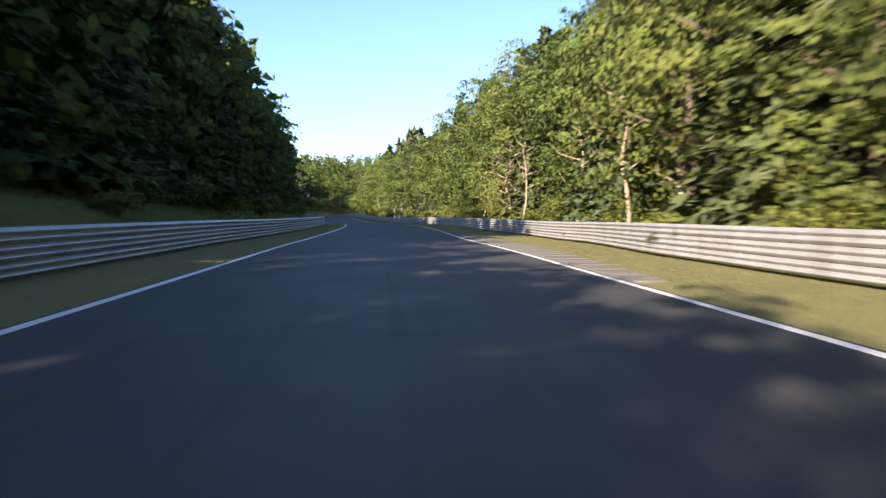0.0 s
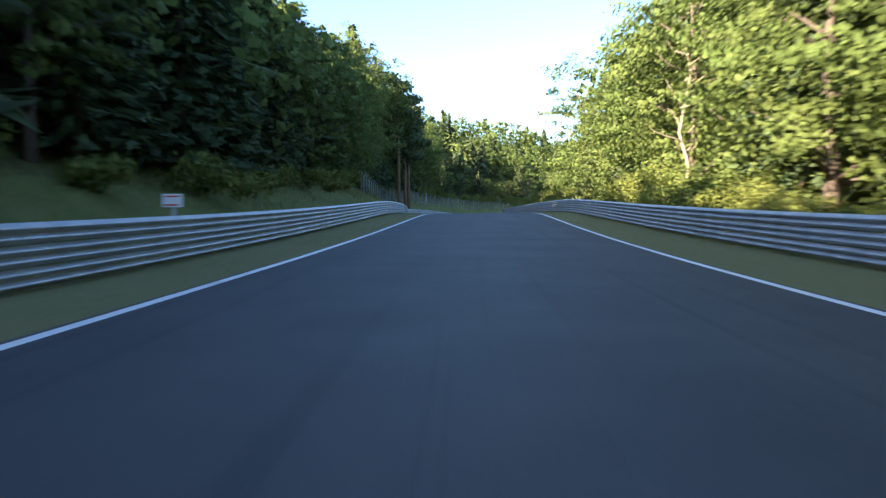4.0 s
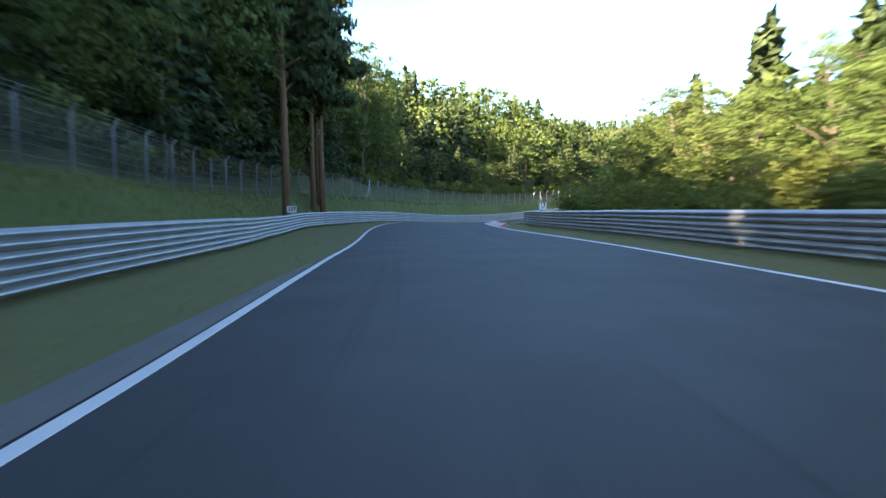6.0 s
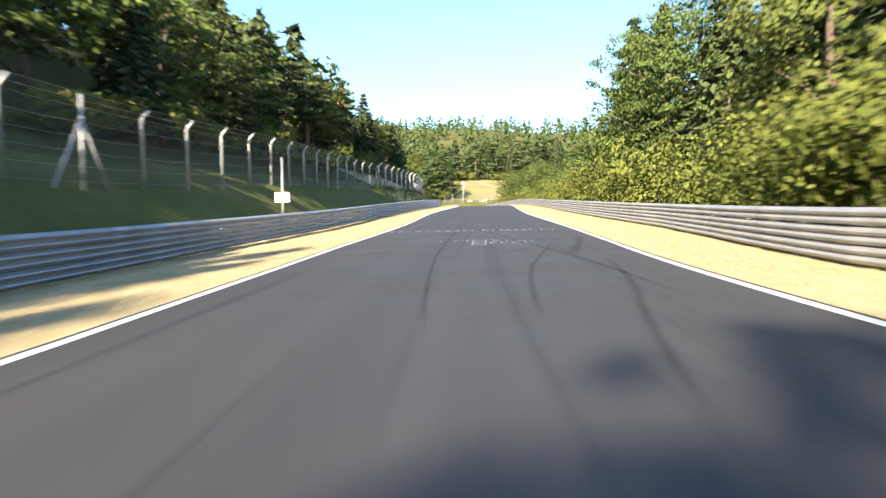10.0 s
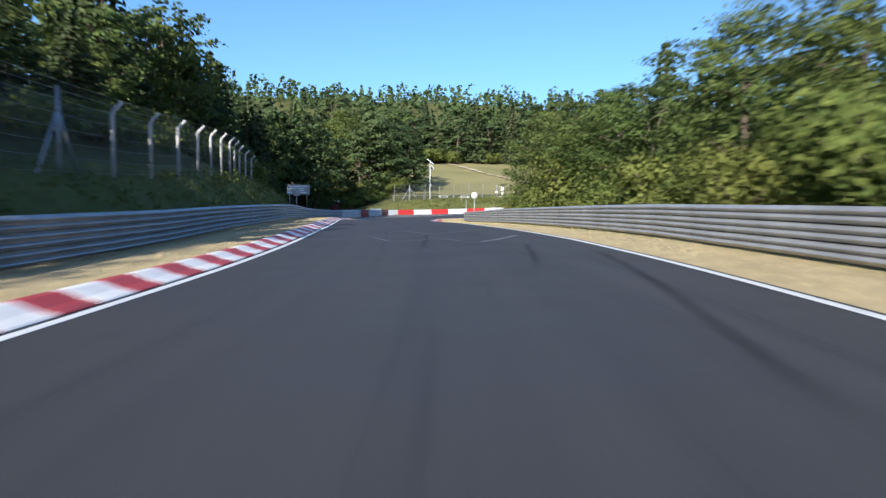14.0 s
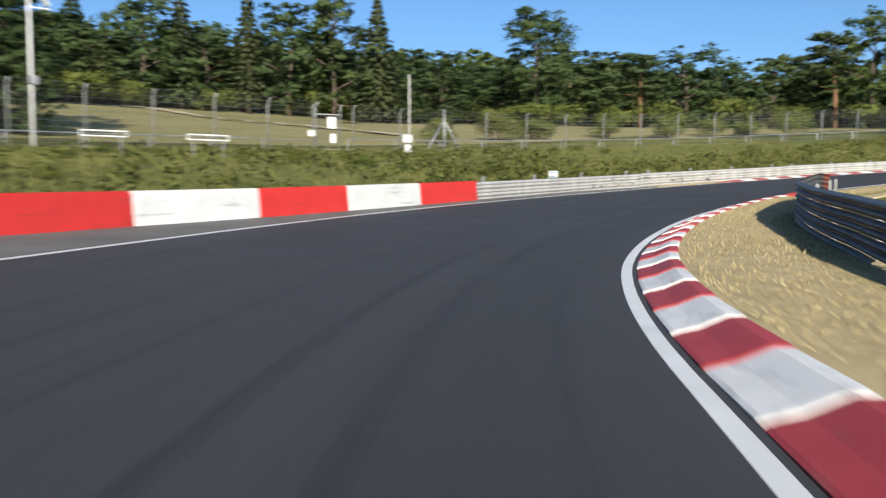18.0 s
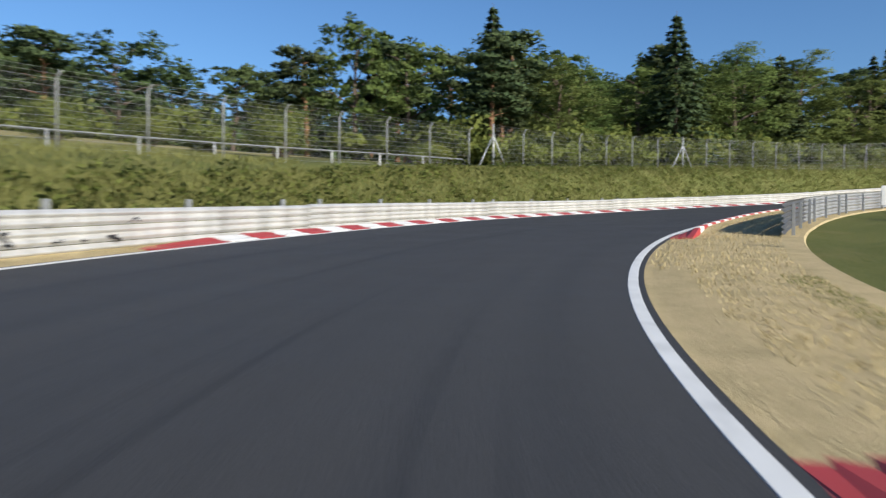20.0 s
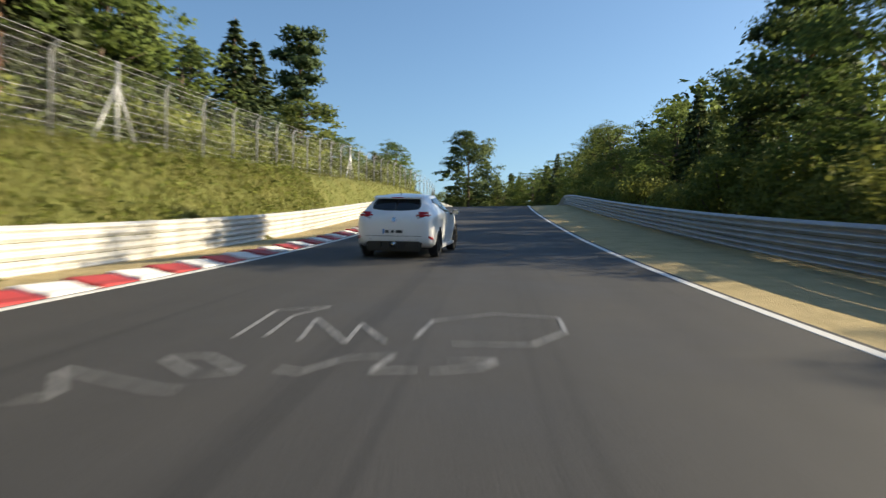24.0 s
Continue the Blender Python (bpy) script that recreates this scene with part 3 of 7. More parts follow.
def strip(s0, s1, cols, ds=0.8):
    """Vertices, faces and (way, offset) of a band along the road. cols: functions of s giving (offset, height)."""
    ss = np.arange(s0, s1 + 0.01, ds)
    rows = [along(ss, *c(ss)) for c in cols]
    offs = [np.broadcast_to(c(ss)[0], ss.shape) for c in cols]
    n, m = len(ss), len(cols)
    v = np.stack(rows, 1).reshape(-1, 3)
    uv = np.stack([np.repeat(ss, m), np.stack(offs, 1).ravel()], 1)
    i = np.arange(n * m).reshape(n, m)
    f = np.stack([i[:-1, :-1], i[:-1, 1:], i[1:, 1:], i[1:, :-1]], -1).reshape(-1, 4)
    return v, f, uv


def build_road():
    cols = [lambda s, k=k: (half_at(s) * k + 0.16 * np.sign(k) * (abs(k) == 1), 0.0 + 0 * s) for k in (-1, -0.5, 0, 0.5, 1)]
    skirt = [lambda s: (-half_at(s) - 0.16, -0.3 + 0 * s)] + cols + [lambda s: (half_at(s) + 0.16, -0.3 + 0 * s)]
    v, f, uv = strip(S_MIN, S_MAX, skirt)
    tagged(new("road", mesh_of("road", v, f, ASPHALT, uv)), "dark grey asphalt race track with tyre marks", "road", kind="structure")
    for side, nm in ((-1, "edge_line_left"), (1, "edge_line_right")):
        prof = [lambda s: (side * (half_at(s) - 0.075), 0.001 + 0 * s), lambda s: (side * (half_at(s) - 0.07), 0.005 + 0 * s), lambda s: (side * (half_at(s) + 0.07), 0.005 + 0 * s), lambda s: (side * (half_at(s) + 0.075), 0.001 + 0 * s)]
        v, f, uv = strip(S_MIN, S_MAX, prof if side > 0 else prof[::-1])
        tagged(new(nm, mesh_of(nm, v, f, LINE)), "worn white painted edge line on asphalt", "road marking", kind="structure")
    for side, nm in ((-1, "verge_left"), (1, "verge_right")):
        lo = lambda s: (side * (half_at(s) + 0.155), -0.02 + 0 * s)
        hi = lambda s: (side_off(s, side) + side * 0.5, 0.02 - drop(s, side))
        end = lambda s: (side_off(s, side) + side * 0.75, -0.25 - drop(s, side))
        foot = lambda s: (side * (half_at(s) + 0.3), -0.02 + 0.0 * s)
        turf = lambda s: (side * (half_at(s) + 0.76), kerb_rise(s, side) + 0.01)
        mid = lambda s: ((side * (half_at(s) + 0.76) * 0.6 + side_off(s, side) * 0.4), 0.02 + 0.02 * np.sin(s * 0.7) - drop(s, side) * 0.4 + 0.6 * kerb_rise(s, side))
        cols = [lo, foot, turf, mid, hi, end]
        v, f, uv = strip(S_MIN, S_MAX, cols if side > 0 else cols[::-1])
        tagged(new(nm, mesh_of(nm, v, f, GRASS, uv)), "dry mown grass verge beside the track", "verge", kind="structure")


def build_bank(side, name):
    """The bank from the foot of the rail outwards, following the road."""
    ss = np.arange(S_MIN, S_MAX, 2.0)
    bend = np.convolve(np.gradient(RTH, RS), np.ones(9) / 9, "same")
    room = 0.8 / np.maximum(np.interp(ss, RS, bend) * side, 1e-4)
    edge = np.abs(side_off(ss, side))
    us = (0.3, 0.7, 1.2, 1.8, 2.5, 3.2, 4.0, 5.0, 6.5, 8.5, 11.0, 14.0, 17.0)
    P = np.stack([along(ss, side * np.minimum(edge + u, np.maximum(room, edge + 0.6)), 0) for u in us], 1)
    n, m = len(ss), len(us)
    v = P.reshape(-1, 3)
    v[:, 2] = land(v[:, 0], v[:, 1])[0]
    v = v.reshape(n, m, 3)
    v[:, -1, 2] -= 1.0
    v[:, 0, 2] -= 0.02
    lumps = 0.1 * np.sin(ss[:, None] * 0.9 + 3 * np.sin(np.array(us)[None] * 1.7)) * np.sin(ss[:, None] * 0.37 + np.array(us)[None])
    v[:, 2:-1, 2] += lumps[:, 2:-1]
    v = v.reshape(-1, 3)
    i = np.arange(n * m).reshape(n, m)
    f = np.stack([i[:-1, :-1], i[:-1, 1:], i[1:, 1:], i[1:, :-1]], -1).reshape(-1, 4)
    if side < 0:
        f = f[:, ::-1]
    me = mesh_of(name, v, f, [BANK_GRASS, GROUND, GRASS], smooth=True)
    inner = (np.repeat(ss[:-1], m - 1) < 545) & (np.tile(np.array(us)[:-1], n - 1) > (4.5 if side < 0 else 1.5))
    dry = (np.repeat(ss[:-1], m - 1) > 405) & (np.repeat(ss[:-1], m - 1) < 460)
    me.polygons.foreach_set("material_index", np.where(dry, 2, inner).astype(np.int32))
    tagged(new(name, me), "weedy grass bank behind the guard rail", "bank", kind="structure")


build_ground()
build_bank(-1, "bank_left")
build_bank(1, "bank_right")
build_road()


def run_off(s0, s1, side, wide, name, label):
    """A paved strip outside the line, wide(s) metres across."""
    a = lambda s: (side * (half_at(s) + 0.1), 0.008 + 0 * s)
    m = lambda s: (side * (half_at(s) + 0.1 + 0.3 * (wide(s) - 0.1)), 0.06 + 0 * s)
    b = lambda s: (side * (half_at(s) + wide(s)), 0.075 + 0 * s)
    c = lambda s: (b(s)[0] + side * 0.02, -0.1 + 0 * s)
    cols = [a, m, b, c]
    v, f, uv = strip(s0, s1, cols if side > 0 else cols[::-1])
    tagged(new(name, mesh_of(name, v, f, OLD_ASPHALT, uv)), label, "pavement", kind="structure")


def slab_strip(s0, s1, step, name, label):
    """A strip of ribbed concrete slabs laid side by side outside the right-hand line; the outer ones are narrower."""
    base = tagged(new(name), label, "pavement", kind="structure")
    base.matrix_basis = Matrix.Translation(Vector(along((s0 + s1) / 2, 8, 0)))
    inv = base.matrix_basis.inverted()
    bm = box_bm(1.0, step - 0.035, 0.12, (0.5, 0, -0.035), 0.015)
    for v in bm.verts:
        if v.co.z > 0:
            v.co.z += 0.012 * math.cos(v.co.y / step * 3)
    me = bm_mesh("slab", bm, OLD_ASPHALT)
    for k, s in enumerate(np.arange(s0, s1, step)):
        wide = 0.35 + 1.1 * math.sin(math.pi * (s - s0 + 2) / (s1 - s0 + 4)) ** 0.6
        put("slab", me, base, inv @ stand(s, float(half_at(s)) + 0.17, 0.006 * math.sin(k * 2.3)) @ Matrix.Diagonal((wide, 1, 1, 1)))


slab_strip(6, 60, 0.5, "pavement_1", "pale ribbed concrete slabs beside the track")
run_off(534, 600, -1, lambda s: np.interp(s, [534, 540, 547, 554, 557, 562, 570, 580, 586, 600], [0.2, 1.0, 1.5, 2.2, 4.6, 4.2, 2.7, 1.5, 1.2, 0.2]), "pavement_2", "grey asphalt run-off outside the bend")
run_off(176, 214, -1, lambda s: 0.05 + 0.4 * np.sin(np.pi * (s - 176) / 38), "pavement_3", "bare gravelly strip beside the track")


# ---- guard rails ----
def beam_profile():
    """One W beam, upright: (out towards the road, height), a thin closed loop."""
    front = [(0.0, 0.0), (0.012, 0.012), (0.07, 0.055), (0.082, 0.08), (0.07, 0.105), (0.015, 0.145), (0.015, 0.165), (0.07, 0.205), (0.082, 0.23), (0.07, 0.255), (0.012, 0.298), (0.0, 0.31)]
    front = [(o * 1.15, h * 0.98 + 0.004) for o, h in front]
    return front + [(o - 0.006, h) for o, h in front[::-1]]


BEAM = beam_profile()
POST_MESH = bm_mesh("post", box_bm(0.1, 0.13, 1.5, (0, 0, 0.22), 0.012), POST)
BOLT_MESH = bm_mesh("bolt", box_bm(0.03, 0.05, 0.05, (0, 0, 0), 0.012), SIGN_WHITE)


def guard_rail(s0, s1, side, off_at, material, label, beams=3, step=2.0, posts=True, top=1.02, lean=0.0):
    """A stretch of guard rail: stacked W beams on posts. off_at(s): where its face stands."""
    mid = (s0 + s1) / 2
    rail = tagged(new("guard_rail"), label, "guard rail", "guard rails along the track")
    rail.matrix_basis = Matrix.Translation(Vector(along(mid, float(off_at(mid)), 0)))
    org = np.array(rail.matrix_basis.translation)
    n = max(2, int(round((s1 - s0) / step)) + 1)
    ss = np.linspace(s0 - 0.02, s1 + 0.02, n)
    level = lambda q: top + np.interp(q, [566, 588, 592], [0, 0.23, 0]) * (side > 0)
    for b in range(beams):
        z0 = level(ss) - 0.31 - b * 0.317 - drop(ss, side)
        rows = [along(ss, off_at(ss) - side * o, z0 + h) - org for o, h in BEAM]
        m = len(BEAM)
        v = np.stack(rows, 1).reshape(-1, 3)
        i = np.arange(n * m).reshape(n, m)
        j = np.roll(i, -1, 1)
        f = np.stack([i[:-1], j[:-1], j[1:], i[1:]], -1).reshape(-1, 4).tolist()
        f += [tuple(i[0]), tuple(i[-1][::-1])]
        put("beam", mesh_of("beam", v, f, material), rail)
    if posts:
        for s in np.arange(s0 + 1.0, s1, 4.0):
            p = along(s, float(off_at(s)) + side * 0.2, -float(drop(s, side))) - org
            put("post", POST_MESH, rail, pose(*p, 0, 0, -math.degrees(heading(s))))
            for b in range(2 if 400 < s < 560 and side < 0 else 0):
                q = along(s, float(off_at(s)) - side * 0.018, float(level(s)) - 0.155 - b * 0.322 - float(drop(s, side))) - org
                put("bolt", BOLT_MESH, rail, pose(*q, 0, 0, -math.degrees(heading(s))))
    return rail


def rails():
    left, right = (lambda s: side_off(s, -1)), (lambda s: side_off(s, 1))
    lab = "galvanised steel guard rail of three corrugated beams, weathered"
    s = -40.0
    while s < 539.5:
        e = min(s + 16.0, 540.0)
        guard_rail(s, e, -1, left, GALV, lab)
        s = e
    for a, b, m, w in ((540, 546.0, RAIL_WHITE, "whitish grey painted"), (546.0, 548.9, RAIL_RED, "red painted"), (548.9, 553.2, RAIL_WHITE, "whitish grey painted"), (553.2, 555.3, RAIL_RUST, "rust-red painted")):
        guard_rail(a, b, -1, left, m, f"{w} steel guard rail section at the bend", step=1.0)
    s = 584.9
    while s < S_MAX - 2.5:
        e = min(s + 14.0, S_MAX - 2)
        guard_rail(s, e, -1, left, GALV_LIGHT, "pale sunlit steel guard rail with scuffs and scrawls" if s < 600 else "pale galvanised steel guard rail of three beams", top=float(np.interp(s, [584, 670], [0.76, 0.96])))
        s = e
    ways = list(np.arange(-40.0, 520.0, 16.0)) + [530.0, 540.0, 550.0, 560.0, 570.0, 580.0, 589.4, 590.8, 617.5] + list(np.arange(627.5, S_MAX - 2.5, 10.0))
    for s, e in zip(ways, ways[1:]):
        if s == 590.8:
            continue
        # inside the hairpin the rail's shade is painted in with the darker steel
        m = RAIL_RUST if s == 589.4 else GALV_SHADED if 549 < s < 620 else GALV
        guard_rail(s, e, 1, right, m, lab if m is GALV else "weathered steel guard rail inside the hairpin, darkened for its shaded face" if m is GALV_SHADED else "rust-red painted end of the steel guard rail", 4 if 565 < s < 600 else 3, step=2.0 if s < 530 else 1.25)


# ---- the red and white wall outside the bend ----
def block_wall():
    """Painted barrier blocks in a row."""
    wall = tagged(new("barrier_wall"), "red and white painted barrier wall outside the bend", "barrier", kind="structure")
    # stations and offsets of the block ends, by the bend's plan
    ends = [(557.4, -8.85), (561.0, -8.3), (563.8, -7.6), (567.0, -6.9), (570.1, -6.3), (573.6, -5.7), (577.1, -5.3), (581.0, -5.1), (584.8, -5.0)]
    for n, (a, b) in enumerate(zip(ends, ends[1:])):
        p, q = along(*a), along(*b)
        d = q - p
        ln, yaw = math.hypot(d[0], d[1]), math.atan2(d[1], d[0])
        bm = box_bm(ln - 0.03, 0.42, 0.92, (0, 0, 0.36), 0.035)
        for v in bm.verts:
            if v.co.z > 0.5:
                v.co.y *= 0.72
        ob = put("barrier_block", bm_mesh("barrier_block", bm, WALL_WHITE if n % 2 == 0 else WALL_RED), wall, None, "white painted block" if n % 2 == 0 else "bright red painted block")
        c = (p + q) / 2
        ob.matrix_basis = Matrix.Translation(Vector(c)) @ Matrix.Rotation(yaw, 4, "Z") @ Matrix.Rotation(-math.atan2(d[2], ln), 4, "Y")
    # a white rail end stands behind the overlap
    guard_rail(555.7, 558.2, -1, lambda s: -9.15 + 0 * s, RAIL_WHITE, "white painted guard rail end behind the overlap", 2, 1.5, True, 1.0)


# ---- kerbs ----
def kerb_piece(mat, tall=0.2, flat=False):
    """One kerb stone of 1 m: a steep ramp that rises away from the track to a narrow level top, and falls behind."""
    bm = bmesh.new()
    prof = [(0.0, -0.15), (0.0, 0.012), (0.03, 0.03), (0.22, tall * 0.44), (0.42, tall * 0.93), (0.455, tall), (0.575, tall + 0.004), (0.6, tall - 0.02), (0.62, -0.15)]
    rows = []
    for y in (-0.494, -0.474, 0.474, 0.494):
        lowered = 0.008 if abs(y) > 0.48 else 0
        k = (1.0 - (y + 0.5)) if flat else 1.0
        rows.append([bm.verts.new((o, y, max(h, 0) * k - lowered + min(h, 0))) for o, h in prof])
    for q, w in zip(rows, rows[1:]):
        for i in range(len(prof) - 1):
            bm.faces.new((q[i], q[i + 1], w[i + 1], w[i]))
    bm.faces.new(rows[0][::-1])
    bm.faces.new(rows[-1])
    bmesh.ops.recalc_face_normals(bm, faces=bm.faces)
    return bm_mesh("kerb_stone", bm, mat)


def kerb(s0, s1, side, tall, anchors, label, gap=0.14):
    base = tagged(new("kerb"), label, "kerb", "red and white kerbs")
    red, white, ramp = kerb_piece(KERB_RED, tall), kerb_piece(KERB_WHITE, tall), kerb_piece(KERB_RED, tall, True)
    base.matrix_basis = Matrix.Translation(Vector(along(s0, 0, 0)))
    inv = base.matrix_basis.inverted()
    at, no = [q[0] for q in anchors], [q[1] for q in anchors]
    first, last = (at[1] - at[0]) / (no[1] - no[0]), (at[-1] - at[-2]) / (no[-1] - no[-2])
    where = lambda k: at[0] + (k - no[0]) * first if k < no[0] else at[-1] + (k - no[-1]) * last if k > no[-1] else float(np.interp(k, no, at))
    lo, hi = int(math.ceil(no[0] - (at[0] - s0) / first)), int(no[-1] + (s1 - at[-1]) / last)
    for k in range(lo, hi):
        a, b = where(k), where(k + 1)
        ends = k == lo or k == hi - 1
        if k == lo:
            a -= 1.3
        if k == hi - 1:
            b += 1.3
        c = (a + b) / 2
        p, q = along(a, side * (float(half_at(a)) + gap), 0), along(b, side * (float(half_at(b)) + gap), 0)
        ln = float(np.linalg.norm(q - p))
        m = Matrix.Translation(Vector((p + q) / 2)) @ Matrix.Rotation(-math.atan2(q[0] - p[0], q[1] - p[1]), 4, "Z")
        g, bank = float(q[2] - p[2]) / ln, float(np.interp(c, RS, RBANK))
        tilt = Matrix.Identity(4)
        tilt[2][0], tilt[2][1] = -bank, g
        # stones lie to the left of a left-hand edge; the run-in ramps fall towards the kerb's ends
        flip = Matrix.Diagonal((side, -1 if k == lo else 1, 1, 1))
        stone = (ramp if ends else red if k % 2 == 0 else white)
        put("kerb_stone", stone, base, inv @ m @ tilt @ flip @ Matrix.Diagonal((1, ln, 1, 1)))


# ---- fences ----
def fence_post_mesh(h, bent=0.5, thick=0.06, mat=None):
    pts = [(0, 0, -0.4), (0, 0, h - 0.05), (0.05, 0, h + 0.08), (bent * 0.55, 0, h + bent * 0.62)] if bent else [(0, 0, -0.4), (0, 0, h * 0.6), (0, 0, h)]
    v, f = tube(pts, [thick, thick, thick * 0.95, thick * 0.8][: len(pts)], 8)
    return mesh_of("fence_post", v, f, mat or POST, smooth=True)


def a_frame_mesh(h):
    pieces = [tube([(0, 0, -0.3), (0, 0, h)], [0.06, 0.06], 6), tube([(0, 1.6, -0.3), (0, 0.04, h * 0.72)], [0.04, 0.04], 6), tube([(0, -1.6, -0.3), (0, -0.04, h * 0.72)], [0.04, 0.04], 6)]
    for k in range(6):
        z = h * (0.12 + 0.12 * k)
        w = 0.11
        pieces.append(tube([(0.02, -w, z), (0.02, w, z + 0.12)], [0.022, 0.022], 4))
    v, f = joined(pieces)
    return mesh_of("braced_post", v, f, POST, smooth=True)


def fence(points, h, label, spacing=3.2, bent=0.5, side=1, frames=(), netted=True, wires=9, thick=0.06, rail=False, post_mat=None, net=None, wire=0.0045):
    """A wire fence through (way, offset) stations: posts, netting in bays, strained wires. side: to which side the tops bend."""
    ss = np.array([p[0] for p in points], float)
    fine = np.arange(ss[0], ss[-1], 0.5)
    offs = np.interp(fine, ss, [p[1] for p in points])
    xyz = along(fine, offs, 0)
    dist = np.concatenate([[0], np.cumsum(np.hypot(np.diff(xyz[:, 0]), np.diff(xyz[:, 1])))])
    n = max(2, int(dist[-1] / spacing))
    at = np.linspace(0, dist[-1], n + 1)
    px, py = np.interp(at, dist, xyz[:, 0]), np.interp(at, dist, xyz[:, 1])
    pz = land(px, py)[0]
    pz = np.convolve(np.pad(pz, 2, "edge"), np.ones(5) / 5, "valid")
    fe = tagged(new("wire_fence"), label, "fence", "fences beside the track")
    fe.matrix_basis = Matrix.Translation((px[0], py[0], pz[0]))
    o = np.array([px[0], py[0], pz[0]])
    post, frame_mesh = fence_post_mesh(h, bent, thick, post_mat), a_frame_mesh(h + 0.35)
    all_v, all_f = [], []
    want = {int(round(np.interp(np.interp(f, fine, dist), at, np.arange(n + 1)))) for f in frames}
    for i in range(n + 1):
        j, k = max(i - 1, 0), min(i + 1, n)
        yaw = math.degrees(math.atan2(py[k] - py[j], px[k] - px[j])) - 90
        m = pose(px[i] - o[0], py[i] - o[1], pz[i] - o[2], 0, 0, yaw + (0 if side > 0 else 180))
        if i in want:
            put("braced_post", frame_mesh, fe, m, "post with two diagonal braces")
        else:
            put("fence_post", post, fe, m)
        if i < n:
            a, b = np.array([px[i], py[i], pz[i]]) - o, np.array([px[i + 1], py[i + 1], pz[i + 1]]) - o
            ln = np.linalg.norm(b - a)
            d = (b - a) / ln
            nrm = np.array([d[1], -d[0], 0]) * (1 if side > 0 else -1)
            vs, fs = [], []
            for w in range(wires):
                z = h * (0.06 + 0.94 * w / (wires - 1))
                sag = 0.02 * math.sin(i * 1.7 + w)
                v, f = tube([a + (0, 0, z), (a + b) / 2 + (0, 0, z - 0.03 + sag), b + (0, 0, z)], [wire] * 3, 3, False)
                fs += [tuple(q + len(vs) for q in t) for t in f]
                vs += v
            if bent:
                for w in (0.5, 1.0):
                    up = nrm * bent * 0.55 * w + np.array((0, 0, h + bent * 0.62 * w))
                    v, f = tube([a + up, b + up], [0.005] * 2, 3, False)
                    fs += [tuple(q + len(vs) for q in t) for t in f]
                    vs += v
            all_f += [tuple(q + len(all_v) for q in t) for t in fs]
            all_v += vs
            if netted:
                v = [a + (0, 0, 0.02), b + (0, 0, 0.02), b + (0, 0, h), a + (0, 0, h)]
                uv = [(0, 0), (ln, 0), (ln, h), (0, h)]
                fs = [(0, 1, 2, 3)]
                if bent:
                    up = nrm * bent * 0.55 + np.array((0, 0, h + bent * 0.62))
                    v += [b + up, a + up]
                    uv += [(ln, h + bent), (0, h + bent)]
                    fs.append((3, 2, 4, 5))
                put("netting", mesh_of("netting", v, fs, net or NET, uv), fe)
            if rail:
                v, f = tube([a + nrm * -0.5 + (0, 0, 0.7), b + nrm * -0.5 + (0, 0, 0.7)], [0.025] * 2, 6)
                w, g = tube([a + nrm * -0.5 + (0, 0, -0.3), a + nrm * -0.5 + (0, 0, 0.72)], [0.045] * 2, 6)
                put("back_rail", mesh_of("back_rail", *joined([(v, f), (w, g)]), POST), fe, None, "grey rail behind the fence")
    tagged(put("wire", mesh_of("wire", all_v, all_f, POST), fe), kind="stuff")
    return fe


rails()
block_wall()
fence([(208, -12.2), (225, -12.2), (240, -12.0), (258, -10.3), (272, -9.7), (300, -9.5), (320, -9.8), (345, -10.8)], 1.95, "grey wire debris fence on the grass bank, shaded by trees", 3.3, 0.35, 1, (273.5,), True, 7, 0.05)
fence([(346, -10.8), (372, -10.8), (404, -10.4)], 2.2, "grey wire debris fence below the wooded hillside", 3.6, 0.5, 1, (350.5,), True, 6, 0.06)
fence([(405, -10.4), (440, -10.3), (460, -10.9), (490, -11.0), (504, -11.6), (512, -12.4), (524, -13.2), (532, -15.5), (540, -19), (547, -23)], 2.25, "tall wire debris fence with pale kinked concrete posts", 4.4, 0.65, 1, (473,), True, 6, 0.085, post_mat=CONCRETE)
fence([(572.9, -22.6), (577, -20.3), (584, -17.9), (588.4, -17.0)], 2.4, "wire fence with a braced post on the grassy bank", 2.9, 0.45, 1, (575.6,), True, 10, 0.045, True, net=NET_THIN, wire=0.0055)
fence([(590, -17.0), (600, -15.4), (608, -14.2), (618, -12.6), (633, -10.6)], 2.25, "wire fence on the grassy bank with a grey rail behind", 3.3, 0.4, 1, (596,), True, 10, 0.04, True, net=NET_THIN, wire=0.0065)
fence([(634.6, -10.5), (655, -9.8), (698, -10.1), (760, -10.3), (840, -10.3)], 2.25, "long wire fence on the grassy bank above the track", 3.3, 0.4, 1, (634, 656.5, 699.4, 735), True, 9, 0.04, net=NET_THIN, wire=0.004)


# ---- trees ----
rng = np.random.default_rng(7)


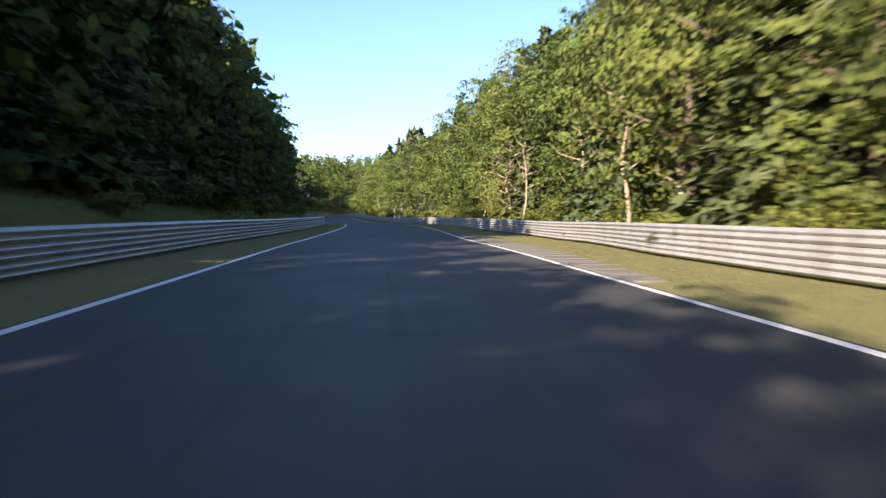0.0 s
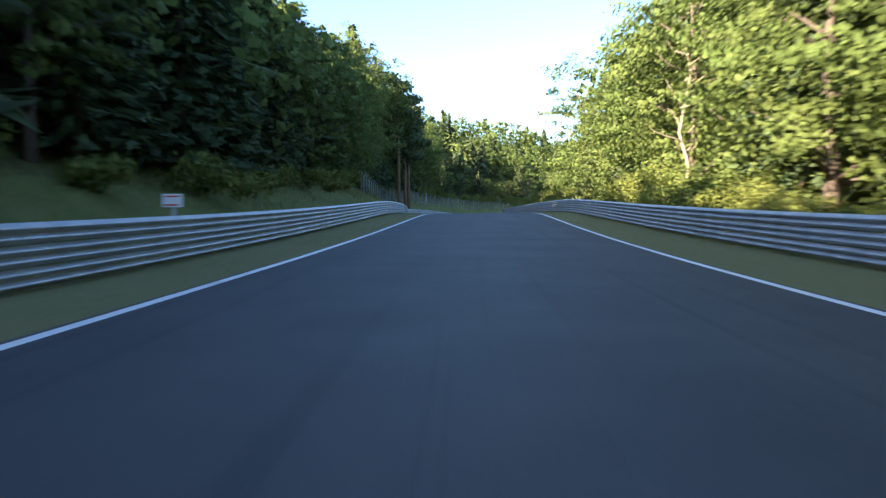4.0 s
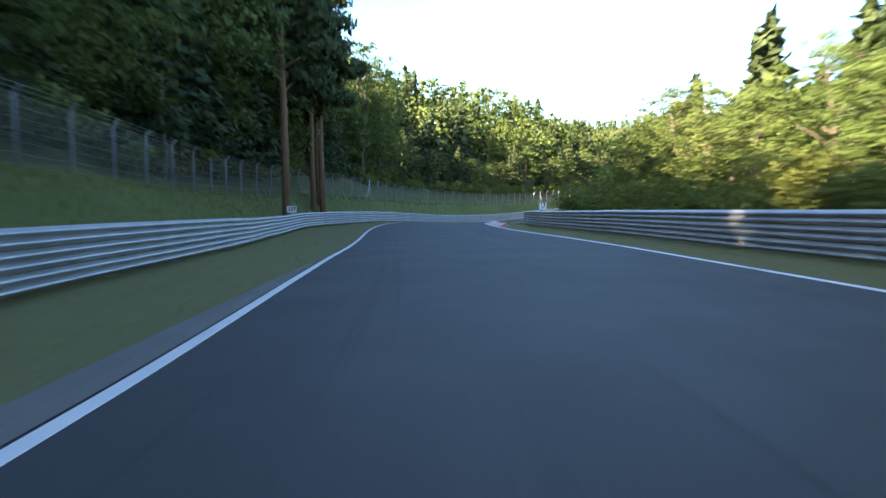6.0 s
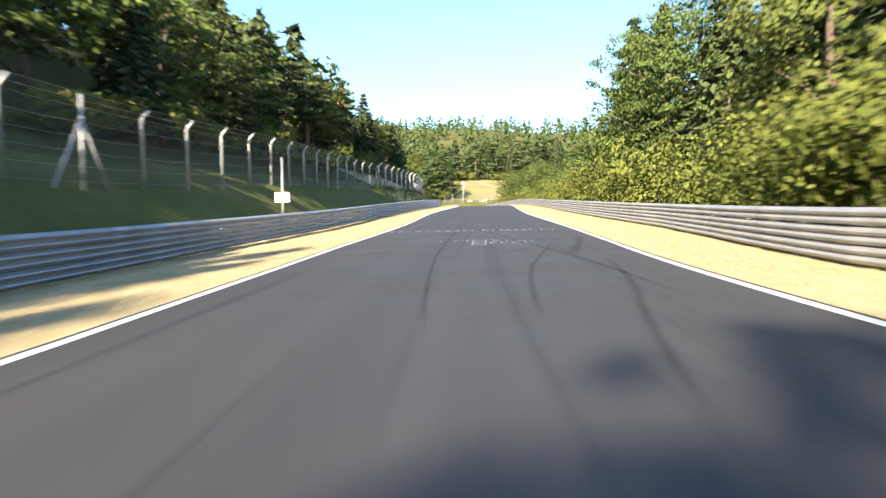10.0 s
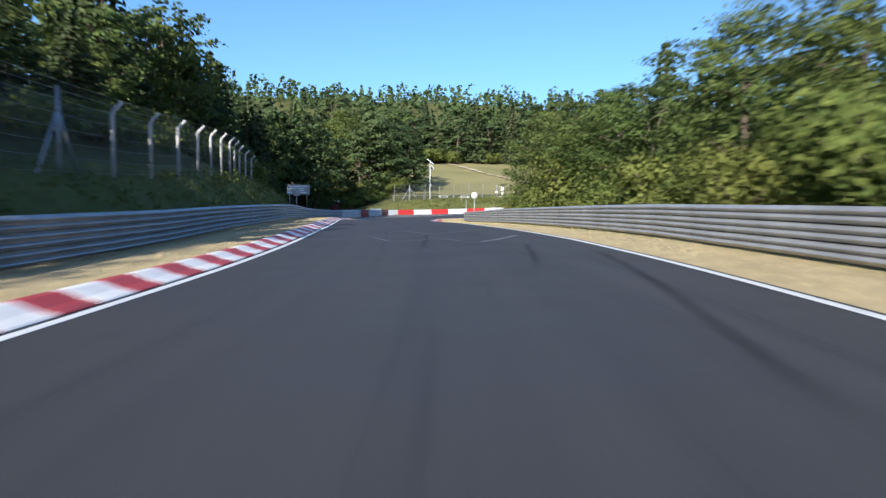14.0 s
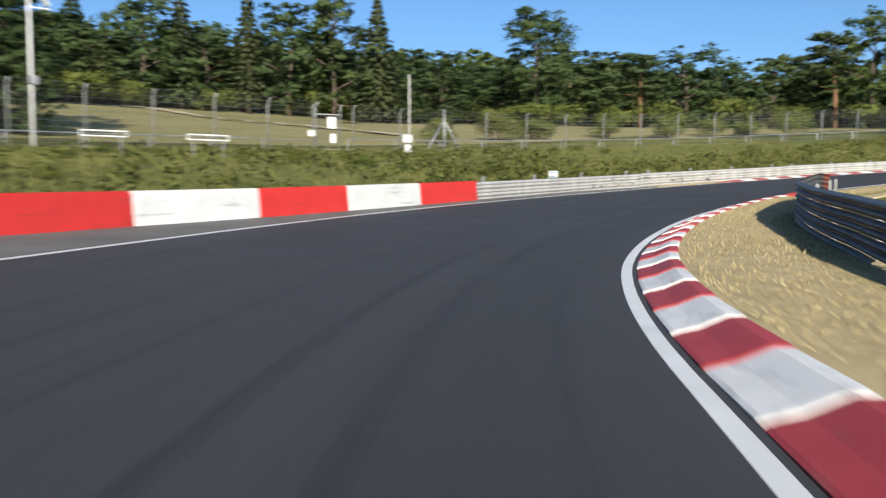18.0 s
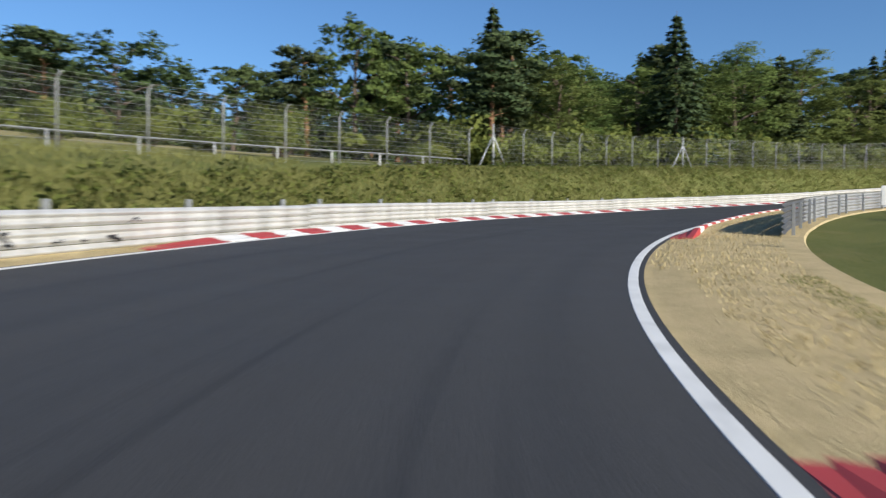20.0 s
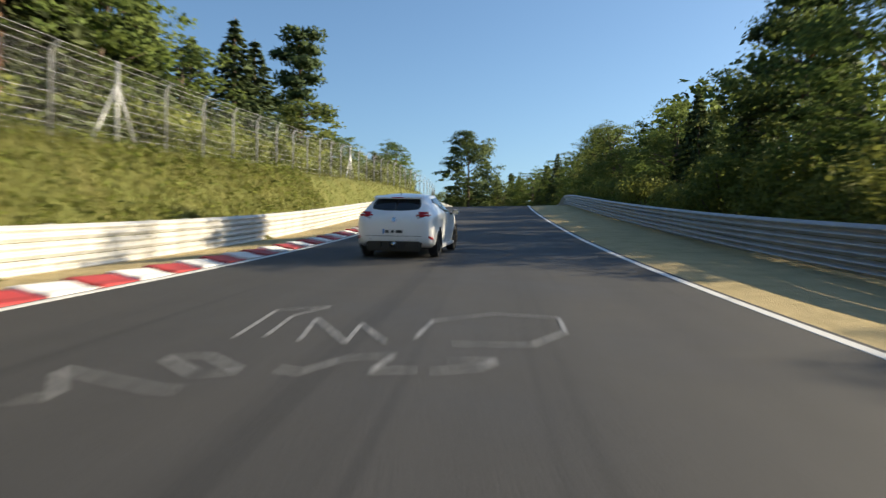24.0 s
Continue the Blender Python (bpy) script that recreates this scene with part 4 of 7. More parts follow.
def leaves(points, size, out=None, droop=0.0, long=1.0, seed=0, thin=0.33, facing=None):
    """Small folded diamond leaves at the points. out: the way they lean; facing: the way the clump they belong to faces, which they follow loosely."""
    r = np.random.default_rng(seed)
    n = len(points)
    a = r.normal(size=(n, 3))
    if out is not None:
        a = a * 0.7 + out
    a[:, 2] -= droop
    if facing is not None:
        # broad side towards the outside of the clump
        nrm = facing + r.normal(size=(n, 3)) * 0.55
        nrm /= np.linalg.norm(nrm, axis=1)[:, None] + 1e-9
        a = a - nrm * (a * nrm).sum(1)[:, None] * 0.85
    a /= np.linalg.norm(a, axis=1)[:, None] + 1e-9
    b = np.cross(a, r.normal(size=(n, 3)) if facing is None else nrm)
    b /= np.linalg.norm(b, axis=1)[:, None] + 1e-9
    c = np.cross(a, b)
    sz = (size * r.uniform(0.6, 1.4, n))[:, None]
    p = points
    v = np.stack([p - a * sz * 0.5 * long, p + b * sz * thin + c * sz * 0.12, p + a * sz * 0.5 * long, p - b * sz * thin + c * sz * 0.12], 1).reshape(-1, 3)
    i = np.arange(n * 4).reshape(n, 4)
    if facing is not None:
        away = (np.cross(a, b) * facing).sum(1) > 0
        i[away] = i[away][:, ::-1]
    return v, i


def crown_mesh(v, f, mat, facing, seed, loose=0.38):
    """A crown whose leaves share the roundness of their clumps."""
    me = mesh_of("crown", v, f, mat, smooth=True)
    r = np.random.default_rng(seed)
    nrm = facing + r.normal(size=facing.shape) * loose
    nrm /= np.linalg.norm(nrm, axis=1)[:, None] + 1e-9
    set_normals(me, np.repeat(nrm, 4, 0))
    return me


def set_normals(me, nrm):
    at = me.attributes.new("custom_normal", "FLOAT_VECTOR", "POINT")
    at.data.foreach_set("vector", np.ascontiguousarray(nrm, dtype=np.float32).ravel())
    me.update()


def broad_tree(h, wide, n, seed, size=0.34, low=0.25, mat=None):
    """Trunk with limbs, and a crown of leaf clumps with gaps. Returns two meshes."""
    r = np.random.default_rng(seed)
    pieces = [tube([(0, 0, -0.6), (0.05, 0, h * 0.2), (r.normal() * 0.2, r.normal() * 0.2, h * 0.5), (r.normal() * 0.3, r.normal() * 0.3, h * 0.88)], [h * 0.018 + 0.07, h * 0.013 + 0.04, h * 0.009 + 0.02, 0.02], 8)]
    lobes = []
    k = 24
    for i in range(k):
        t = low + (1 - low) * (i + 0.5) / k
        ang = i * 2.4 + r.uniform(-0.5, 0.5)
        spread = wide * 0.5 * math.sin(math.pi * (0.14 + 0.78 * (t - low) / (1 - low))) ** 0.7 * r.uniform(0.5, 0.95)
        c = np.array([math.cos(ang) * spread, math.sin(ang) * spread, h * t * 0.95])
        lobes.append((c, wide * r.uniform(0.12, 0.25)))
        base = np.array([0, 0, h * max(t - 0.16, 0.12)])
        if i % 2 == 0:
            pieces.append(tube([base, (base + c) / 2 + (0, 0, 0.2), c], [h * 0.006 + 0.02, h * 0.004 + 0.012, 0.012], 5))
    lobes.append((np.array([0, 0, h * 0.92]), wide * 0.17))
    pts, outs, face = [], [], []
    areas = np.array([rad * rad for _, rad in lobes])
    mid = np.array([0, 0, h * (low * 0.5 + 0.5)])
    for (c, rad), share in zip(lobes, areas / areas.sum()):
        per = max(int(n * share), 8)
        d = r.normal(size=(per, 3))
        d /= np.linalg.norm(d, axis=1)[:, None]
        # drooping flat sprays round each clump, with dark gaps between
        twigs = max(6, per // 34)
        e = r.normal(size=(twigs, 3))
        e /= np.linalg.norm(e, axis=1)[:, None]
        pick = r.integers(0, twigs, per)
        reach = rad * r.uniform(0.45, 1.12, twigs)
        lay = r.normal(size=(per, 3)) * np.array([1.0, 1.0, 0.34]) * rad * 0.2
        lay[:, 2] -= 0.35 * np.hypot(lay[:, 0], lay[:, 1])
        q = c + (e * reach[:, None])[pick] * np.array([1.0, 1.0, 0.78]) + lay
        d = e[pick] * 0.7 + d * 0.3 + np.array([0, 0, 0.2])
        g = (q - mid) / np.array([wide * 0.5, wide * 0.5, h * 0.5])
        pts.append(q)
        outs.append(d)
        face.append(d * 0.75 + g * 0.5 + np.array([0, 0, 0.15]))
    face = np.concatenate(face)
    v, f = leaves(np.concatenate(pts), size, np.concatenate(outs), 0.25, 1.0, seed + 1, 0.36, face)
    tv, tf = joined(pieces)
    return mesh_of("trunk", tv, tf, BARK, smooth=True), crown_mesh(v, f, mat or LEAF, face, seed)


def spruce_tree(h, wide, n, seed, size=0.55):
    r = np.random.default_rng(seed)
    pieces = [tube([(0, 0, -0.6), (0, 0, h * 0.5), (0, 0, h)], [h * 0.014 + 0.05, h * 0.008 + 0.03, 0.015], 7)]
    layers = int(h * 1.5)
    pts, outs = [], []
    total = sum((1 - i / layers) + 0.15 for i in range(layers))
    for i in range(layers):
        t = i / layers
        z = h * (0.1 + 0.9 * t)
        rad = wide * 0.5 * (1 - t) ** 0.85 * r.uniform(0.75, 1.1) + 0.12
        arms = max(5, int(9 * (1 - t) + 4))
        cnt = max(6, int(n * ((1 - t) + 0.15) / total))
        ang = (r.integers(0, arms, cnt) + r.normal(0, 0.09, cnt)) * 2 * math.pi / arms + i * 1.3
        q = r.uniform(0.08, 1.0, cnt) ** 0.7
        pts.append(np.stack([np.cos(ang) * rad * q, np.sin(ang) * rad * q, z - 0.28 * rad * q + r.normal(0, 0.1, cnt)], 1))
        outs.append(np.stack([np.cos(ang), np.sin(ang), -0.25 + 0 * ang], 1) * 1.4)
    outs = np.concatenate(outs)
    v, f = leaves(np.concatenate(pts), size, outs, 0.2, 1.25, seed + 1, 0.3, outs * 0.4 + np.array([0, 0, 0.8]))
    tv, tf = joined(pieces)
    return mesh_of("trunk", tv, tf, BARK, smooth=True), crown_mesh(v, f, NEEDLE, outs * 0.7 + np.array([0, 0, 0.55]), seed, 0.45)


def pine_tree(h, wide, n, seed, sz=1.0):
    r = np.random.default_rng(seed)
    top = (r.normal() * 0.5, r.normal() * 0.5, h * 0.97)
    pieces = [tube([(0, 0, -0.6), (0.1, 0.05, h * 0.35), (top[0] * 0.6, top[1] * 0.6, h * 0.7), top], [h * 0.014 + 0.05, h * 0.012 + 0.03, h * 0.008, 0.03], 8)]
    pts, outs = [], []
    for i in range(15):
        t = 0.42 + 0.56 * (i + 0.5) / 15
        ang, rad = i * 2.4 + r.uniform(-0.4, 0.4), wide * 0.5 * r.uniform(0.45, 1.0) * (1.15 - t * 0.75)
        c = np.array([math.cos(ang) * rad, math.sin(ang) * rad, h * t + 0.3])
        pieces.append(tube([(top[0] * t * 0.7, top[1] * t * 0.7, h * t - 0.5), c * np.array([0.5, 0.5, 1]) - (0, 0, 0.3), c], [0.09, 0.06, 0.02], 5))
        m = n // 15
        d = r.normal(size=(m, 3))
        d /= np.linalg.norm(d, axis=1)[:, None]
        pts.append(c + d * (wide * 0.19 * r.uniform(0.3, 1.0, m))[:, None] * np.array([1.2, 1.2, 0.5]))
        outs.append(d)
    outs = np.concatenate(outs)
    v, f = leaves(np.concatenate(pts), 0.4 * sz, outs * 0.6, -0.1, 1.3, seed + 1, 0.33, outs)
    tv, tf = joined(pieces)
    return mesh_of("trunk", tv, tf, PINE_BARK, smooth=True), crown_mesh(v, f, PINE_NEEDLE, outs + np.array([0, 0, 0.2]), seed, 0.45)


def bush(h, wide, n, seed, size=0.24):
    r = np.random.default_rng(seed)
    pieces, pts, outs = [], [], []
    for i in range(9):
        ang, rad = i * 2.4, wide * 0.5 * r.uniform(0.15, 0.8)
        c = np.array([math.cos(ang) * rad, math.sin(ang) * rad, h * r.uniform(0.3, 0.78)])
        pieces.append(tube([(c[0] * 0.15, c[1] * 0.15, -0.3), c * np.array([0.6, 0.6, 0.6]), c], [0.05, 0.035, 0.015], 5))
        m = n // 9
        d = r.normal(size=(m, 3))
        d /= np.linalg.norm(d, axis=1)[:, None]
        q = c + d * (wide * 0.27 * r.uniform(0.4, 1.0, m))[:, None] * np.array([1, 1, h / wide * 0.95])
        q[:, 2] = np.maximum(q[:, 2], 0.05)
        pts.append(q)
        outs.append(d)
    outs, pts = np.concatenate(outs), np.concatenate(pts)
    face = outs * 0.8 + np.stack([pts[:, 0] / wide, pts[:, 1] / wide, 0.2 + 0 * pts[:, 0]], 1)
    v, f = leaves(pts, size, outs, 0.1, 1.0, seed + 1, 0.36, face)
    tv, tf = joined(pieces)
    return mesh_of("stem", tv, tf, BARK, smooth=True), crown_mesh(v, f, LEAF_BUSH, face, seed)


def bare_tree(h, seed):
    """A thin pale sapling stem with dead side twigs."""
    r = np.random.default_rng(seed)
    mid = [(0, 0, -0.4)] + [(0.22 * math.sin(q * 2.3 + seed), 0.22 * math.cos(q * 1.7 + seed), h * q / 6) for q in range(1, 7)]
    pieces = [tube(mid, [0.085, 0.08, 0.07, 0.06, 0.045, 0.03, 0.012], 7)]
    for i in range(13):
        t, ang, ln = 0.35 + 0.048 * i, i * 2.4, r.uniform(0.7, 2.0)
        q = mid[min(6, int(t * 6))]
        c, s = math.cos(ang), math.sin(ang)
        pieces.append(tube([(q[0], q[1], h * t), (c * ln * 0.5, s * ln * 0.5, h * t + 0.3), (c * ln * 0.8 + 0.15, s * ln * 0.8, h * t + 0.5), (c * ln, s * ln, h * t + 1.0)], [0.035, 0.025, 0.018, 0.006], 5))
    return mesh_of("trunk", *joined(pieces), PALE_BARK, smooth=True)


KINDS, BACK = {}, []


def kind_of(key, meshes, name, label, category, lower="trunk"):
    KINDS[key] = (meshes, name, label, category, lower)


for q, (fine, tag) in enumerate(((1.0, "near"), (0.8, "far"), (0.11, "back"))):
    sz = (0.95, 1.0, 2.3)[q]
    for i in range(4 if q == 0 else 3):
        kind_of(f"broad_{tag}_{i}", broad_tree(12.0, 7.5, int((11500 if q == 0 else 4200) * fine), 11 + i + 10 * q, (0.185 if q == 0 else 0.32) * sz, (0.12, 0.2, 0.28, 0.1)[i]), "broadleaf_tree", "leafy green broadleaf tree at the edge of the wood", "tree")
    for i in range(3 if q == 0 else 2):
        kind_of(f"spruce_{tag}_{i}", spruce_tree(15.0, (6.6, 6.0, 7.4)[i], int((6000, 4200, 3000)[q] * fine), 41 + i + 10 * q, (0.4, 0.46, 0.6)[q] * sz), "spruce_tree", "tall dark green spruce in the wood", "tree")
    for i in range(2 if q == 0 else 1):
        kind_of(f"pine_{tag}_{i}", pine_tree(14.0, 7.0, int(3600 * fine), 71 + i + 10 * q, sz), "pine_tree", "pine with reddish trunk and dark needle clumps", "tree")
for i in range(3):
    kind_of(f"broad_hill_{i}", broad_tree(12.0, 8.5, 4600, 61 + i, 0.36, (0.06, 0.12, 0.1)[i], LEAF_DEEP), "broadleaf_tree", "dark green broadleaf tree on the hill behind the meadow", "tree")
for kd in ("spruce", "pine"):
    kind_of(f"{kd}_hill_0", *KINDS[f"{kd}_far_0"][:4])
# the brighter bush leaves stand in for sunlight on this crown
kind_of("broad_gate_0", broad_tree(20.0, 14.0, 17000, 37, 0.27, 0.06, LEAF_BUSH), "broadleaf_tree", "big broadleaf tree", "tree")
kind_of("broad_big_0", broad_tree(20.0, 13.0, 15000, 33, 0.42, 0.12, LEAF_DEEP), "broadleaf_tree", "big broadleaf tree standing apart", "tree")
for i in range(4):
    kind_of(f"bush_{i}", bush((2.6, 3.2, 2.0, 2.8)[i], (4.0, 4.4, 3.4, 4.8)[i], 3200, 91 + i, 0.145), "bush", "leafy green roadside bush behind the guard rail", "bush", "stem")


for i in range(4):
    kind_of(f"back_bush_{i}", bush((2.6, 3.2, 2.0, 2.8)[i], (4.0, 4.4, 3.4, 4.8)[i], 900, 95 + i, 0.27), "bush", "leafy bush", "bush", "stem")


def plant(key, x, y, scale=1.0, wide=1.0, z=None, label=""):
    (low, crown), name, lab, cat, lower = KINDS[key]
    r = random.random
    z = ground_at(x, y) if z is None else z
    ob = new(name)
    tagged(ob, label or lab, cat, "trees of the wood" if cat == "tree" else "roadside bushes")
    ob.matrix_basis = pose(x, y, z - 0.1, 0, 0, r() * 360) @ Matrix.Diagonal((scale * wide, scale * wide, scale, 1))
    put(lower, low, ob)
    put("crown", crown, ob)
    return ob


def wood(s0, s1, off0, step, mix, tall, tag, jitter=1.6, wide=1.0, apart=False):
    """A row of trees along the road. off0(s): how far off; mix: kinds by turns of chance; tall: height span in metres."""
    spots = []
    s = s0
    while s < s1:
        o = off0(s) + random.uniform(-jitter, jitter)
        p = along(s + random.uniform(-jitter, jitter), o, 0)
        spots.append((float(p[0]), float(p[1]), s, o))
        s += step * random.uniform(0.75, 1.25)
    xs, ys = [a[0] for a in spots], [a[1] for a in spots]
    zs, ns, no = land(xs, ys)
    for (x, y, s, o), z, o2 in zip(spots, zs, no):
        if abs(o2) < abs(o) * 0.75:
            continue
        kd = random.choice(mix)
        opts = [k for k in KINDS if k.startswith(f"{kd}_{tag}")]
        base = {"broad": 12.0, "spruce": 15.0, "pine": 14.0}[kd]
        h = random.uniform(*tall) * (1.12 if kd == "spruce" else 1.0)
        if tag == "far" and not apart:
            opts = [k.replace("_far_", "_back_") for k in opts]
            BACK.append((random.choice(opts), x, y, float(z) - 0.1, h / base, wide * random.uniform(0.9, 1.2) * (base / h) ** 0.35, random.uniform(0, 6.28)))
            continue
        plant(random.choice(opts), x, y, h / base, wide * random.uniform(0.9, 1.2) * (base / h) ** 0.35, float(z))


def hedge(s0, s1, off0, step, scale, jitter=0.7, back=False):
    s = s0
    while s < s1:
        p = along(s + random.uniform(-jitter, jitter), off0(s) + random.uniform(-jitter, jitter), 0)
        key, size = f"bush_{random.randrange(4)}", scale * random.uniform(0.75, 1.3)
        if back:
            BACK.append(("back_" + key, float(p[0]), float(p[1]), ground_at(float(p[0]), float(p[1])) - 0.1, size, 1.0, random.uniform(0, 6.28)))
        else:
            plant(key, float(p[0]), float(p[1]), size, 1.0)
        s += step * random.uniform(0.75, 1.25)


def back_woods():
    """The trees behind the front rows, which none can tell apart, joined."""
    cache = {}
    for key in {b[0] for b in BACK}:
        cache[key] = []
        for me, mat in zip(KINDS[key][0], (0, 2 if "spruce" in key else 3 if "pine" in key else 4 if "bush" in key else 1)):
            co = np.empty(len(me.vertices) * 3, np.float32)
            me.vertices.foreach_get("co", co)
            if mat:
                quads, nrm = np.empty(len(me.loops), np.int32), np.empty(len(me.vertices) * 3, np.float32)
                me.loops.foreach_get("vertex_index", quads)
                me.attributes["custom_normal"].data.foreach_get("vector", nrm)
                cache[key].append((co.reshape(-1, 3), quads.reshape(-1, 4), nrm.reshape(-1, 3), mat))
    vs, fs, ns, ms, n = [], [], [], [], 0
    for key, x, y, z, sc, wd, rot in BACK:
        c, s = math.cos(rot), math.sin(rot)
        for co, f, nrm, mat in cache[key]:
            v = np.stack([(co[:, 0] * c - co[:, 1] * s) * sc * wd + x, (co[:, 0] * s + co[:, 1] * c) * sc * wd + y, co[:, 2] * sc + z], 1)
            vs.append(v)
            fs.append(f + n)
            ns.append(np.stack([nrm[:, 0] * c - nrm[:, 1] * s, nrm[:, 0] * s + nrm[:, 1] * c, nrm[:, 2]], 1))
            ms.append(np.full(len(f), mat))
            n += len(v)
    me = mesh_of("back_woods", np.concatenate(vs), np.concatenate(fs), [BARK, LEAF, NEEDLE, PINE_NEEDLE, LEAF_BUSH], smooth=True)
    set_normals(me, np.concatenate(ns))
    me.polygons.foreach_set("material_index", np.concatenate(ms).astype(np.int32))
    tagged(new("back_woods", me), "dense mixed wood of spruce and broadleaf behind the front trees", "woods", kind="stuff")


random.seed(3)
B, S, P = "broad", "spruce", "pine"
rail_l, rail_r = (lambda s: float(side_off(s, -1))), (lambda s: float(side_off(s, 1)))
# wooded hillside on the left of the approach
# these first three rows stand out of view, added to shade the track
wood(-70, 12, lambda s: rail_l(s) - 6.8, 3.4, (B, B, S), (8.6, 10.6), "far", 1.0, 1.1, True)
wood(-70, 24, lambda s: -20.0, 4.5, (S, B), (8, 11), "far", 1.5)
wood(-70, 24, lambda s: -27.0, 5, (S, B), (8, 11), "far", 1.5)
wood(14, 55, lambda s: rail_l(s) - 6.8, 3.8, (S, S, B, S), (13, 16.5), "far", 1.2, 1.0, True)
# the next three rows are fill, added to close gaps to the sun
wood(50, 232, lambda s: rail_l(s) - 9.6, 3.0, (S, B), (9, 12), "far", 1.0)
wood(13, 62, lambda s: rail_l(s) - 8.2, 2.0, (B, B, S), (12.5, 14.5), "far", 0.6, 1.15)
wood(62, 190, lambda s: rail_l(s) - 8.4, 2.1, (B, B, S), (10, 12.4), "far", 0.6, 1.15)
wood(55, 205, lambda s: rail_l(s) - 7.2, 3.8, (B, S, S, B, S), (9.5, 13), "far", 1.2, 1.0, True)
wood(205, 226, lambda s: -15.5, 4.4, (B, B, S), (12, 16), "near", 1.2)
wood(226, 252, lambda s: -15.5, 4.2, (B, S, B), (17, 22), "near", 1.2)
wood(252, 260, lambda s: -14.5, 3.4, (B, S, B), (18, 21), "near", 1.0)
wood(260, 276, lambda s: -15.8, 4.2, (B, S, B), (12, 15.5), "near", 1.2)
wood(276, 306, lambda s: -16.0, 4.6, (B, B, S), (6.5, 9), "far", 1.2, 1.0, True)
wood(306, 345, lambda s: -16.5, 4.4, (B, B, S), (4.8, 7), "far", 1.2, 1.1, True)
for s, off, h in ((243.5, -9.6, 21), (252.6, -9.4, 17), (253.8, -8.9, 19), (255.2, -9.6, 16), (266.0, -13.0, 19)):
    p = along(s, off, 0)
    plant(f"pine_near_{int(h) % 2}", float(p[0]), float(p[1]), h / 14.0, 0.8, None, "tall tree with a long bare trunk behind the rail")
wood(504, 522, lambda s: -19.0, 3.8, (B, S, B), (9, 12.5), "far", 1.2, 1.1, True)
wood(520, 533, lambda s: -20.5, 3.6, (B, S, B), (9, 11.5), "far", 1.2, 1.1, True)
wood(533, 551, lambda s: -20.5, 3.2, (B, S, B), (11.5, 14), "far", 1.2, 1.1, True)
for s, off, h in ((285.5, -14.2, 18), (291.5, -14.4, 15.5)):
    p = along(s, off, 0)
    plant("broad_near_2", float(p[0]), float(p[1]), h / 12.0, 0.75, None, "tall dark broadleaf tree leaning over the fence")
wood(345, 400, lambda s: -16.0, 4.8, (B, P, B, S), (6.5, 9.5), "far", 1.2, 1.0, True)
wood(400, 468, lambda s: -16.0, 5.0, (B, P, S, B, S), (6.5, 9.5), "far", 1.2, 1.0, True)
wood(468, 506, lambda s: -17.0, 4.6, (B, P, S, B, S), (4.8, 7), "far", 1.2, 1.1, True)
for k, (d, t) in enumerate(((6, (12, 16)), (13, (13, 17)), (21, (13, 18)), (31, (14, 18)))):
    wood(16 + d, 60, lambda s: -14.0 - d, 5.6 + k * 0.5, (S, B, S, S, B) if k else (B, S, S), t, "far", 2.2)
    wood(278, 340, lambda s: -17.5 - d, 5.6 + k * 0.5, (S, B, S, S, B) if k else (B, S, S), (t[0] - 4, t[1] - 4), "far", 2.2)
    wood(60, 278, lambda s: (-14.0 if s < 205 else -17.5) - d, 5.6 + k * 0.5, (S, B, S, S, B) if k else (B, S, S), (t[0] - 2, t[1] - 2), "far", 2.2)
    wood(200, 266, lambda s: -20.0 - d * 0.6, 5.0, (B, S), (13, 17), "far", 2.0)
    wood(340, 440, lambda s: -16.5 - d, 5.6 + k * 0.5, (S, B, B) if k else (B, S, B), (t[0] - 3, t[1] - 3.5), "far", 2.2)
    wood(440, 506, lambda s: -16.5 - d, 5.6 + k * 0.5, (S, B, B) if k else (B, S, B), (t[0] - 7, t[1] - 7.5), "far", 2.2)
    wood(506, 550 - 12 * k, lambda s: -18.5 - d, 5.6 + k * 0.5, (S, B, B) if k else (B, S, B), (t[0] - 2, t[1] - 2), "far", 2.2)
# wood on the right
wood(-30, 85, lambda s: rail_r(s) + 4.6, 4.2, (B, B, B, S), (13, 18), "near", 1.0)
wood(85, 160, lambda s: rail_r(s) + 5.4, 4.2, (B, B, S, B, S), (13, 17), "near", 1.0)
wood(160, 208, lambda s: rail_r(s) + 5.4, 4.4, (B, S, B), (11.5, 15.5), "near", 1.0)
wood(208, 242, lambda s: rail_r(s) + 6.8, 4.4, (B, B), (5.5, 8), "near", 1.0)
wood(240, 300, lambda s: rail_r(s) + 11.0, 4.8, (B, B), (6, 9), "near", 1.0)
wood(300, 345, lambda s: rail_r(s) + 6.5, 4.8, (B, B), (5, 7.5), "near", 1.0)
wood(345, 396, lambda s: rail_r(s) + 6.5, 4.4, (B, B, S), (12, 15.5), "near", 1.0)
wood(396, 407, lambda s: rail_r(s) + 7.5, 4.0, (B, B, S), (13, 16.5), "near", 0.6)
wood(412, 465, lambda s: rail_r(s) + 6.5, 3.8, (B, B), (4.2, 6.4), "near", 1.0)
wood(465, 516, lambda s: rail_r(s) + 5.5, 4.4, (B, B), (7, 9.5), "near", 1.0)
